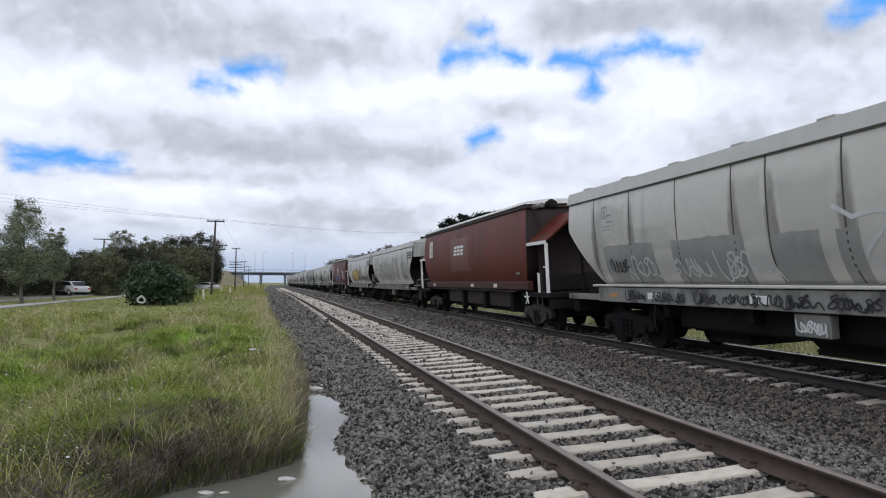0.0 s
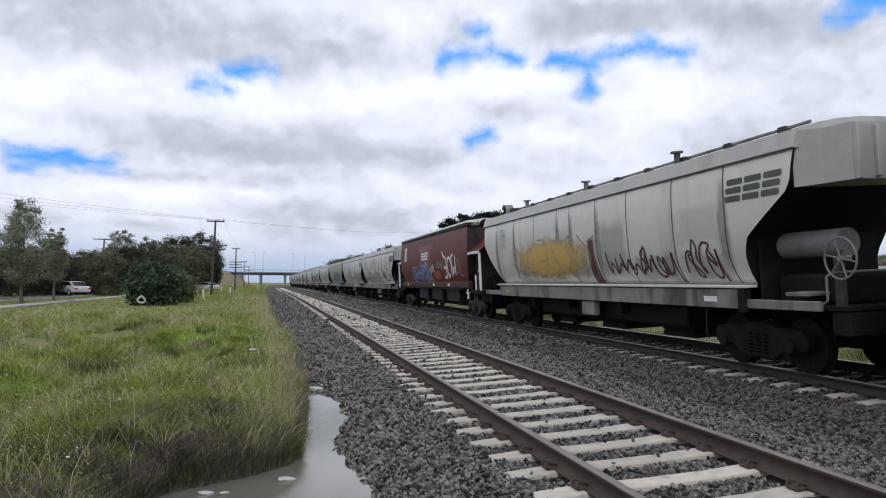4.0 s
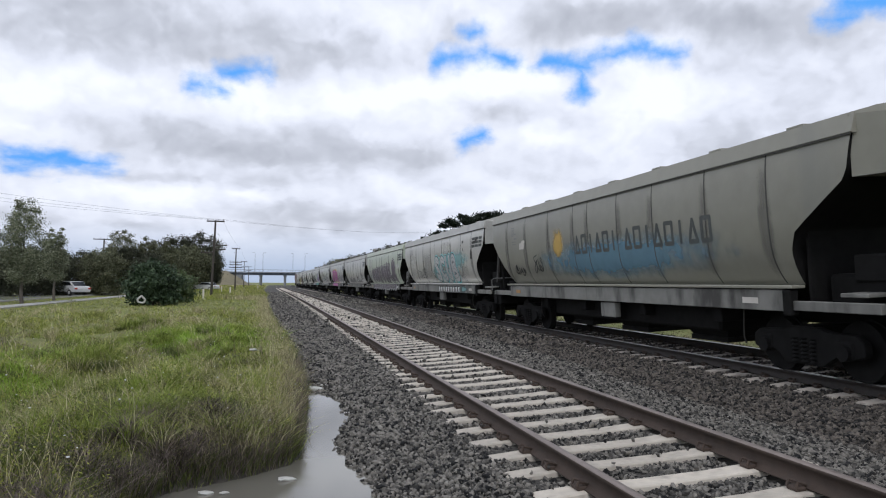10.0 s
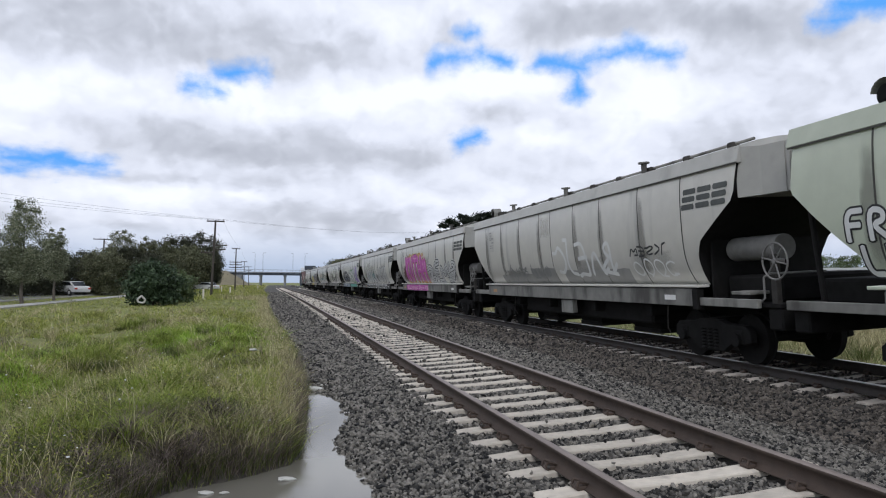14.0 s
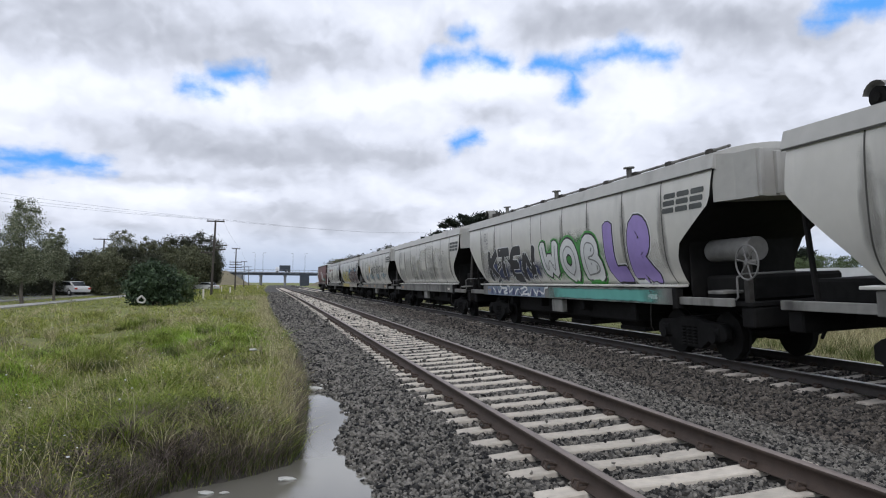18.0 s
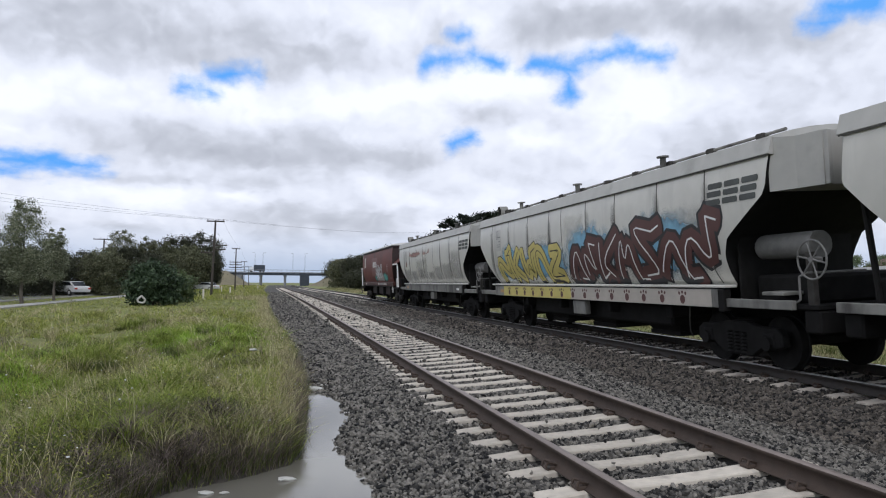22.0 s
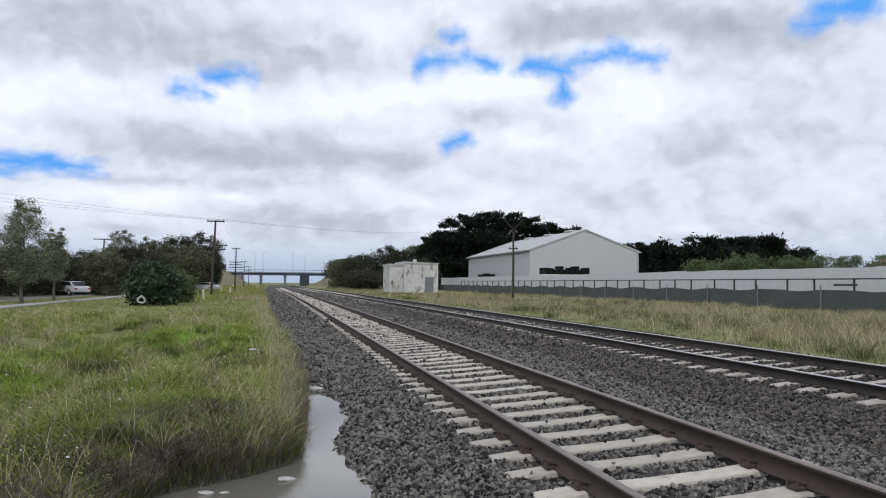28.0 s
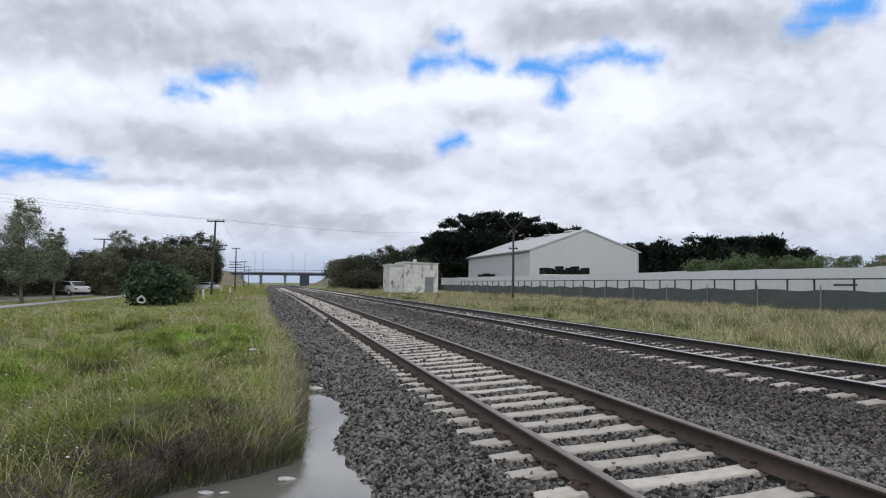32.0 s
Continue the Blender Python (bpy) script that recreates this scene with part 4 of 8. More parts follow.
def blot(wagon, surface, pts, material, lift=0.005, label="", name="paint_patch"):
    """A painted patch bounded by rows (z, y_left, y_right)."""
    verts, faces = [], []
    zs = np.linspace(pts[0][0], pts[-1][0], max(9, int((pts[-1][0] - pts[0][0]) / 0.06)))
    cols = 7
    for z in zs:
        a = np.interp(z, [p[0] for p in pts], [p[1] for p in pts])
        b = np.interp(z, [p[0] for p in pts], [p[2] for p in pts])
        for c in range(cols):
            verts.append((-(surface(z) + lift), a + (b - a) * c / (cols - 1), z))
    for r in range(len(zs) - 1):
        for c in range(cols - 1):
            i = r * cols + c
            faces.append((i, i + 1, i + cols + 1, i + cols))
    return link(name, np_mesh(name, np.array(verts), np.array(faces), material), material, wagon, label)


def scrawl(wagon, surface, y0, y1, z0, z1, material, width, label, seed, pitch=0.3, name="sprayed_tag"):
    """A run of quick looping strokes, one part a word."""
    rnd = random.Random(seed)
    y = y0
    while y > y1 + pitch:
        n = rnd.randint(3, 6)
        verts, faces, mats, line = [], [], [], []
        for k in range(n + 2):
            if y < y1:
                break
            a, b = rnd.uniform(0.7, 1.3) * pitch, z1 - z0
            lo, hi = z0 + b * rnd.uniform(0, 0.15), z0 + b * rnd.uniform(0.75, 1.05)
            kind = rnd.randint(0, 4)
            path = ([(y, hi), (y - 0.3 * a, lo), (y - 0.6 * a, hi * 0.7 + lo * 0.3), (y - a, lo)],
                    [(y - 0.8 * a, hi), (y - 0.1 * a, hi * 0.8 + lo * 0.2), (y - 0.9 * a, lo * 0.6 + hi * 0.4), (y - 0.2 * a, lo), (y, lo + 0.2 * b)],
                    [(y, lo), (y - 0.15 * a, hi), (y - 0.7 * a, hi * 0.8 + lo * 0.2), (y - 0.3 * a, (lo + hi) / 2), (y - a, lo)],
                    [(y - 0.5 * a, hi), (y, (lo + hi) / 2), (y - 0.5 * a, lo), (y - a, (lo + hi) / 2), (y - 0.4 * a, hi * 0.9 + lo * 0.1)],
                    [(y, hi), (y - 0.1 * a, lo), (y - 0.9 * a, lo), (y - 0.8 * a, hi), (y - 1.1 * a, lo - 0.1 * b)])[kind]
            line += [(p + rnd.uniform(-0.12, 0.12) * a, r + rnd.uniform(-0.1, 0.1) * b) for p, r in path]
            y -= a * rnd.uniform(0.4, 0.75)
        y -= pitch * rnd.uniform(0.6, 1.6)
        if line:
            ribbon(verts, faces, mats, line, width, 0, surface, 0.012)
            link(name, np_mesh(name, np.array(verts), np.array(faces), material), material, wagon, label)


def buffed_shade(wagon, surface, y0, y1, z1, seed, material=None):
    """Rollered-over paint on the lower panels, with an uneven top edge. Its dark tone also stands in for shade on the
    curved-in lower side.
    """
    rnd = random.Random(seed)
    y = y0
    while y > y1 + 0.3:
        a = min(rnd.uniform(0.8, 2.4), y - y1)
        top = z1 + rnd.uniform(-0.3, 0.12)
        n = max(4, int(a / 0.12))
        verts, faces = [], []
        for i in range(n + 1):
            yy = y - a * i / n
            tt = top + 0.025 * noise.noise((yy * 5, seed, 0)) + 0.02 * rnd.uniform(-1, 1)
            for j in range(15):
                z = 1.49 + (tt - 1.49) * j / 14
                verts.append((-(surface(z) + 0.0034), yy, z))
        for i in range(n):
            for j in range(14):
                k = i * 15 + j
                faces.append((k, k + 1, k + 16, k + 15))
        link("buffed_patch", np_mesh("buffed_patch", np.array(verts), np.array(faces), material or BUFF_SHADE), material or BUFF_SHADE, wagon, "dull rolled-over paint patch, darkened like the shaded lower side")
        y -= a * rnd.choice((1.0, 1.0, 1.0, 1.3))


def emblem(wagon, surface, y0, y1, z0, z1, material):
    """The operator's mark: three slanted blocks of three bars."""
    w = (y1 - y0) / 3
    h = z1 - z0
    for i in range(3):
        a = y0 + w * i
        for v, u0, u1 in ((0.1, 0.0, 0.84), (0.5, 0.08, 0.92), (0.9, 0.16, 1.0)):
            verts, faces, mats = [], [], []
            ribbon(verts, faces, mats, [(a + w * (u0 + 0.05), z0 + h * v), (a + w * (u1 - 0.05), z0 + h * v)], h * 0.29, 0, surface, 0.007)
            link("emblem_bar", np_mesh("emblem_bar", np.array(verts), np.array(faces), material), material, wagon)


def weathered(wagon, surface, seed, tones, y0=-14.6, y1=-1.8, z0=1.7, z1=3.45, count=5):
    """Faint overpainted rectangles and rubbed patches."""
    rnd = random.Random(seed)
    for i in range(count):
        y, z = rnd.uniform(y0 + 1.2, y1), rnd.uniform(z0, z1 - 0.5)
        a, b = rnd.uniform(0.7, 1.8), rnd.uniform(0.4, 1.0)
        top = min(z1, z + b)
        blot(wagon, surface, [(z, y, y - a), (top, y + rnd.uniform(-0.08, 0.08), y - a)], rnd.choice(tones), 0.0018, name="overpainted_patch")


def notice(wagon, surface, y, z, w, h, plain=False, red=False):
    """A pale panel with a framed triangle and bars of small writing."""
    s = lambda q: surface(q)
    if not plain:
        blot(wagon, s, [(z - h / 2, y + w / 2, y - w / 2), (z + h / 2, y + w / 2, y - w / 2)], PAPER if red else PATCHPALE, 0.004, "pale notice panel", "notice")
    verts, faces, mats = [], [], []
    a, b = y + w * 0.42, y - w * 0.02
    t, u = z + h * 0.42, z + h * 0.08
    m = (a + b) / 2
    for c in ([(a, u), (a, t), (b, t), (b, u), (a, u)], [(a - 0.06, u + 0.05), (m, t - 0.06), (b + 0.06, u + 0.05), (a - 0.06, u + 0.05)]):
        for p, q in zip(c[:-1], c[1:]):
            ribbon(verts, faces, mats, [p, q], 0.024, 0, s, 0.009)
    for i, (p, q) in enumerate(((-0.08, -0.4), (-0.02, -0.42))):
        zz = z + h * (0.14 if i == 0 else -0.06)
        ribbon(verts, faces, mats, [(y + w * p, zz), (y + w * q, zz)], h * 0.05, 0, s, 0.009)
    for i in range(2):
        ribbon(verts, faces, mats, [(y + w * 0.38, z - h * (0.2 + 0.1 * i)), (y - w * 0.3, z - h * (0.2 + 0.1 * i))], h * 0.03, 0, s, 0.009)
    link("stencil", np_mesh("stencil", np.array(verts), np.array(faces), FADED), FADED, wagon, "framed triangle and bars of stencilled writing")


KIT = {}
TRAIN = []


def bogie_meshes():
    """Shared meshes of a three-piece bogie."""
    bm = bmesh.new()
    poly = [(-1.2, 0.42), (-1.2, 0.62), (-1.05, 0.72), (-0.55, 0.74), (-0.3, 0.8), (0.3, 0.8), (0.55, 0.74), (1.05, 0.72), (1.2, 0.62), (1.2, 0.42), (1.0, 0.36),
            (0.72, 0.4), (0.5, 0.28), (0.38, 0.2), (-0.38, 0.2), (-0.5, 0.28), (-0.72, 0.4), (-1.0, 0.36)]
    prism(bm, poly, "x", -0.07, 0.07)
    bmesh.ops.bevel(bm, geom=[e for e in bm.edges if e.calc_length() > 0.1], offset=0.015, segments=1, affect="EDGES")
    box(bm, -0.1, 0.1, -1.02, -0.72, 0.38, 0.64, 0.03)
    box(bm, -0.1, 0.1, 0.72, 1.02, 0.38, 0.64, 0.03)
    rod(bm, (-0.16, -0.87, 0.46), (0.1, -0.87, 0.46), 0.12, 12)
    rod(bm, (-0.16, 0.87, 0.46), (0.1, 0.87, 0.46), 0.12, 12)
    KIT["side"] = bm
    bm = bmesh.new()
    rings = []
    for i in range(25):
        r = 0.07 + 0.018 * math.cos(i * math.pi / 2)
        rings.append([bm.verts.new((r * math.cos(k * 0.6283), r * math.sin(k * 0.6283), 0.25 + 0.0155 * i)) for k in range(10)])
    for lo, hi in zip(rings[:-1], rings[1:]):
        for k in range(10):
            bm.faces.new((lo[k], lo[(k + 1) % 10], hi[(k + 1) % 10], hi[k]))
    KIT["spring"] = bm
    bm = boxm(-1.05, 1.05, -0.2, 0.2, 0.48, 0.82, 0.04)
    KIT["bolster"] = bm
    bm = bmesh.new()
    for s in (-1, 1):
        rod(bm, (s * 0.69, 0, 0), (s * 0.82, 0, 0), 0.455, 28)
        rod(bm, (s * 0.66, 0, 0), (s * 0.69, 0, 0), 0.49, 28)
        rod(bm, (s * 0.82, 0, 0), (s * 0.835, 0, 0), 0.2, 16)
    rod(bm, (-1.0, 0, 0), (1.0, 0, 0), 0.08, 10)
    for s in (-1, 1):
        for a in range(4):
            box(bm, s * 0.822 - 0.004, s * 0.822 + 0.004, 0.27 * math.cos(a * 1.57) - 0.03, 0.27 * math.cos(a * 1.57) + 0.03, 0.27 * math.sin(a * 1.57) - 0.03, 0.27 * math.sin(a * 1.57) + 0.03)
    KIT["wheels"] = bm
    for k in list(KIT):
        me = bpy.data.meshes.new(k)
        KIT[k].to_mesh(me)
        KIT[k].free()
        KIT[k] = me


WHEELS = []


def bogie(wagon, y, frame_mat, tone):
    b = part("bogie", KIT["bolster"] if tone == "dark" else KIT["bolster"].copy(), frame_mat, wagon)
    b.location = (0, y, 0)
    for s in (-1, 1):
        o = part("side_frame", KIT["side"] if tone == "dark" else KIT["side_light"], frame_mat, b)
        o.location = (s * 1.02, 0, 0)
        for y_ in (-0.2, 0.0, 0.2):
            o = part("spring", KIT["spring"], FRAME, b)
            o.location = (s * 1.06, y_, 0)
    for d in (-0.87, 0.87):
        o = part("wheelset", KIT["wheels"], FRAME, b, "steel wheels on an axle")
        o.location = (0, d, 0.455)
        WHEELS.append((o, d))
    return b


def hand_wheel(wagon, y, z, x=-1.32):
    bm = bmesh.new()
    n = 24
    for i in range(n):
        a, b = 2 * math.pi * i / n, 2 * math.pi * (i + 1) / n
        rod(bm, (0, 0.3 * math.cos(a), 0.3 * math.sin(a)), (0, 0.3 * math.cos(b), 0.3 * math.sin(b)), 0.016, 6)
    for i in range(6):
        a = 2 * math.pi * i / 6 + 0.2
        rod(bm, (0.0, 0, 0), (0, 0.3 * math.cos(a), 0.3 * math.sin(a)), 0.013, 6)
    rod(bm, (-0.03, 0, 0), (0.16, 0, 0), 0.045, 10)
    w = part("hand_wheel", bm, WHEELGREY, wagon, "spoked hand brake wheel")
    w.location = (x, y, z)
    part("brake_post", boxm(x + 0.1, x + 0.2, y + 0.12, y + 0.26, 1.1, z + 0.12, 0.01), BOGIE, wagon)


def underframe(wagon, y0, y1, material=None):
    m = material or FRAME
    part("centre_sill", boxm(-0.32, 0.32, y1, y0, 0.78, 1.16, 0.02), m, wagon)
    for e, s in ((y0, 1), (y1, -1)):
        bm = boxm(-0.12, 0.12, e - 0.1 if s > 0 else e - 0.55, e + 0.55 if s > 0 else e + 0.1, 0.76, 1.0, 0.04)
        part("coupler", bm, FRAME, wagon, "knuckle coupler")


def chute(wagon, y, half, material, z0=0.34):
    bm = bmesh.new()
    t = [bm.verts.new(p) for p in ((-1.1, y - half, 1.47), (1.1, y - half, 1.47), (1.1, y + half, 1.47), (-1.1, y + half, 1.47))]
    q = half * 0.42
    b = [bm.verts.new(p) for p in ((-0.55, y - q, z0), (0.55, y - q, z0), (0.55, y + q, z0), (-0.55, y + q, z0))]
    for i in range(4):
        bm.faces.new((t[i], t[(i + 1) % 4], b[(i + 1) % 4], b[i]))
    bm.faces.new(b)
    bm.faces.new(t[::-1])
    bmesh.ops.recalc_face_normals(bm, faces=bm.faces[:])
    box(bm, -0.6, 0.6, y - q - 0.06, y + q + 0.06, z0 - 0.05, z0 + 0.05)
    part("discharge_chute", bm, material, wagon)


SEAMS = (-1.6, -3.4, -5.3, -7.1, -8.0, -9.6, -11.2, -13.1, -14.8)


def grey_wagon(vented, body):
    """A long curved-side grain hopper. vented: with a rod, vents and a drum on the roof, an air tank and a hand wheel."""
    surf = lambda z: half_width(GREY_PROFILE, z)
    wagon = new("grain_hopper_wagon")
    roof_paint = ROOFGREEN if body == GREEN else body if body == OLIVE else ROOFGREY
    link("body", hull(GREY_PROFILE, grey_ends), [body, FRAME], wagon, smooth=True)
    # roof with a deep fascia and a shallow arch
    bm = bmesh.new()
    arc = [(-1.42, 3.58), (-1.44, 3.6), (-1.36, 3.88)] + [(x, 3.88 + 0.19 * (1 - (x / 1.36) ** 2)) for x in (-1.0, -0.6, -0.2, 0.2, 0.6, 1.0)] + [(1.36, 3.88), (1.44, 3.6), (1.42, 3.58)]
    prism(bm, arc, "y", -16.6, 0.02)
    part("roof", bm, roof_paint, wagon)
    # dark strip along the fascia's lower edge: its shadow line as colour
    part("gutter_shadow_strip", boxm(-1.432, -1.425, -16.58, 0.0, 3.565, 3.6), SEAM, wagon)
    # tapered hood over the end platform
    bm = bmesh.new()
    a = [(-1.38, -16.5), (-1.22, -16.95), (-1.14, -17.42)]
    cols = []
    for s in (-1, 1):
        cols.append([[bm.verts.new((s * -x, y, z)) for z in (2.98, 3.8 if i else 3.86)] for i, (x, y) in enumerate(a)])
    for c in cols:
        for p, q in zip(c[:-1], c[1:]):
            bm.faces.new((p[0], q[0], q[1], p[1]))
    for z in (0, 1):
        for i in range(2):
            bm.faces.new((cols[0][i][z], cols[0][i + 1][z], cols[1][i + 1][z], cols[1][i][z]))
    for i in (0, 2):
        bm.faces.new((cols[0][i][0], cols[0][i][1], cols[1][i][1], cols[1][i][0]))
    bmesh.ops.recalc_face_normals(bm, faces=bm.faces[:])
    part("end_hood", bm, roof_paint, wagon)
    for x, z0, z1 in ((-1.08, 2.92, 3.8), (-0.75, 2.95, 3.75), (0.9, 2.93, 3.78)):
        part("hood_rib", boxm(x - 0.04, x + 0.04, -17.5, -17.41, z0 + 0.06, z1, 0.01), roof_paint, wagon)
    # seams down the curved side
    verts, faces, mats = [], [], []
    ribbon(verts, faces, mats, [(0, 1.5), (0.03, 1.9), (0, 2.4), (0, 3.57)], 0.035, 0, surf, 0.004)
    me = np_mesh("weld_seam", np.array(verts), np.array(faces), SEAM)
    for y in SEAMS:
        o = link("weld_seam", me, SEAM, wagon)
        o.location = (0, y, 0)
    # grime beside the seams, panels repainted in slightly different greys
    rnd = random.Random(int(1000 * body.node_tree.nodes["Principled BSDF"].inputs["Roughness"].default_value) + len(TRAIN) * 17)
    grime = None
    for y in SEAMS:
        k = rnd.uniform(-0.12, 0.12)
        if grime is None:
            grime = blot(wagon, surf, [(1.49, 0.22, -0.22), (3.5, 0.14, -0.14)], S_GRIME, 0.0021, "grime along a seam", "seam_grime")
            grime.location = (0, y + k, 0)
        elif rnd.random() < 0.75:
            share("seam_grime", grime, wagon, pose(0, y + k, 0))
    if body not in (GREEN, OLIVE):
        for a, b in zip(SEAMS[:-1], SEAMS[1:]):
            for tone, lo, hi in ((S_PANELDARK, 1.9, 3.1), (S_PANELPALE, 2.4, 3.5)):
                if rnd.random() < 0.42:
                    z1 = rnd.uniform(lo, hi)
                    z0 = 1.5 if tone is S_PANELDARK else max(1.6, z1 - rnd.uniform(0.6, 1.5))
                    blot(wagon, surf, [(z0, a - 0.02, b + 0.02), (z1, a - 0.02, b + 0.02)], tone, 0.0012 if tone is S_PANELDARK else 0.0015, "repainted panel", "repainted_panel")
    # sill, ledge and end steps
    for s in (-1, 1):
        part("side_sill", boxm(s * 1.3, s * 1.42, -15.0, -1.6, 1.06, 1.4, 0.012), SILL, wagon)
        part("ledge", boxm(s * 1.2, s * 1.45, -15.25, -1.35, 1.42, 1.47, 0.01), body, wagon)
        part("step_beam", boxm(s * 1.3, s * 1.4, -16.85, -15.0, 1.08, 1.23, 0.01), SILL, wagon)
        part("step_beam", boxm(s * 1.3, s * 1.4, -1.6, 0.3, 1.08, 1.23, 0.01), SILL, wagon)
        part("sill_plate", boxm(s * 1.3, s * 1.45, -15.2, -15.02, 1.0, 1.4, 0.01), FRAME, wagon)
        part("hanging_box", boxm(s * 1.2, s * 1.36, -9.1, -8.35, 0.68, 1.03, 0.015), SILL, wagon)
    part("reflector", boxm(-1.428, -1.42, -14.4, -14.0, 1.17, 1.27), WHITE if vented else PAPER, wagon)
    part("reflector", boxm(-1.428, -1.42, -2.6, -2.2, 1.17, 1.27), ORANGE, wagon)
    part("platform_deck", boxm(-1.3, 1.3, -17.3, -15.3, 1.1, 1.16), FRAME, wagon)
    part("platform_deck", boxm(-1.3, 1.3, -1.5, 0.35, 1.1, 1.16), FRAME, wagon)
    part("tread_plate", boxm(-1.35, -0.9, -16.6, -16.1, 1.3, 1.36, 0.01), SILL, wagon)
    bm = bmesh.new()
    tube(bm, [(-1.34, -16.9, 1.2), (-1.34, -16.98, 1.25), (-1.34, -16.98, 1.6), (-1.3, -17.1, 1.66), (-0.4, -17.3, 1.66)], 0.018)
    part("grab_rail", bm, WHEELGREY, wagon)
    if not vented:
        for s in (-1, 1):
            bm = bmesh.new()
            prism(bm, [(-17.4, 3.0), (-17.18, 3.0), (-16.7, 1.5), (-16.86, 1.5)], "x", s * 1.02, s * 1.08)
            part("end_strut", bm, BOGIE, wagon, "slanted plate strut")
    for s in (-1, 1):
        part("end_strut", rodm((s * 1.2, -0.1, 2.9), (s * 1.2, -0.3, 1.2), 0.045), FRAME, wagon)
    # near-black boxes stand for brake gear and darken the open end recesses
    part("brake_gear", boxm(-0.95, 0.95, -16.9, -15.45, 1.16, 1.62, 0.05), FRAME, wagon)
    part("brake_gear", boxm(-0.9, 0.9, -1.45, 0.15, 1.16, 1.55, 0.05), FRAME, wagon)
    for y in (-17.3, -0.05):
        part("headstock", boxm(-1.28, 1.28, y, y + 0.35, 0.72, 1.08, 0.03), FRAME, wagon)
    for y in (-3.75, -13.6):
        bm = bmesh.new()
        tube(bm, [(-1.12, y, 1.05), (-1.18, y - 0.06, 0.8), (-1.16, y - 0.02, 0.55), (-1.05, y + 0.08, 0.42)], 0.014)
        part("brake_hose", bm, BOGIE, wagon, "thin dusty brake hose")
    part("air_hose", rodm((-0.5, 0.2, 1.0), (-0.45, 0.55, 0.55), 0.03), FRAME, wagon)
    part("wheel_guard", boxm(-0.85, 0.85, -16.9, -13.1, 1.02, 1.1), FRAME, wagon)
    part("wheel_guard", boxm(-0.85, 0.85, -4.3, -0.4, 1.02, 1.1), FRAME, wagon)
    # inner slope sheet of the end, near black for the deep shade there
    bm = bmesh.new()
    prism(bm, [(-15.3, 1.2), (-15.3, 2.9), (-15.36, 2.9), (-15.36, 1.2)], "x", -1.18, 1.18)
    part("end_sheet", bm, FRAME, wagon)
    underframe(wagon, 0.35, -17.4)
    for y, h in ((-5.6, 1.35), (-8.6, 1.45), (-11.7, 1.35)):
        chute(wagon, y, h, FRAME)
    # near-black box closes the see-through underside between the bogies
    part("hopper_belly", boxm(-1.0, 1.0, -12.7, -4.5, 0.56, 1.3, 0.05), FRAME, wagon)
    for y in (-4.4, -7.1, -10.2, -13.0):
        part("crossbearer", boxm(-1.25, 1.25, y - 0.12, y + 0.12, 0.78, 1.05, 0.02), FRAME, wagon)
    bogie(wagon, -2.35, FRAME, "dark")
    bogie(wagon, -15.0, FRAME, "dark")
    if body != OLIVE:
        emblem(wagon, surf, -14.85, -16.3, 2.93, 3.29, DARKMARK)
    if vented:
        part("roof_rod", rodm((-0.75, -16.2, 4.07), (-0.75, -1.6, 4.07), 0.03), SILL, wagon)
        for y in (-3.4, -8.05, -12.55):
            bm = bmesh.new()
            rod(bm, (-0.9, y, 3.9), (-0.9, y, 4.2), 0.065, 12)
            rod(bm, (-0.9, y, 4.2), (-0.9, y, 4.235), 0.13, 12)
            part("roof_vent", bm, SILL, wagon)
        for y in np.arange(-15.6, -2.0, 1.5):
            part("rod_bracket", boxm(-0.83, -0.67, y - 0.1, y + 0.1, 3.95, 4.11, 0.02), BOGIE, wagon)
        bm = bmesh.new()
        for i in range(9):
            a0, a1 = 0.2 + i * 0.38, 0.2 + (i + 1) * 0.38
            bm.faces.new([bm.verts.new((x, -1.5 + 0.22 * math.cos(q), 4.06 + 0.22 * math.sin(q))) for x, q in ((-1.1, a0), (-1.1, a1), (-0.8, a1), (-0.8, a0))])
        drum = part("winding_drum", bm, SILL, wagon, "curved sheet hood of the cover winder")
        bm = bmesh.new()
        rod(bm, (-1.06, -1.5, 4.05), (-0.82, -1.5, 4.05), 0.15, 18)
        rod(bm, (-1.09, -1.5, 4.05), (-1.06, -1.5, 4.05), 0.07, 10)
        part("cable_coil", bm, FRAME, drum, "dark coil of cable")
        part("winder_box", boxm(-1.0, -0.7, -2.05, -1.85, 3.92, 4.12, 0.03), BOGIE, wagon)
        bm = bmesh.new()
        rod(bm, (-0.75, -16.8, 2.1), (-0.75, -15.5, 2.1), 0.22, 20)
        bmesh.ops.create_uvsphere(bm, u_segments=16, v_segments=8, radius=0.22, matrix=Matrix.Translation((-0.75, -15.5, 2.1)) @ Matrix.Diagonal((1, 0.4, 1, 1)))
        part("air_tank", bm, WHEELGREY, wagon, smooth=True)
        hand_wheel(wagon, -17.25, 1.86)
    else:
        for y in np.arange(-15.4, -1.0, 2.05):
            part("hatch_hinge", boxm(-1.34, -1.05, y - 0.18, y + 0.18, 3.88, 3.925, 0.01), roof_paint, wagon)
        part("valve_box", boxm(-1.0, -0.6, -16.6, -16.0, 1.5, 1.9, 0.03), FRAME, wagon)
    return wagon, surf


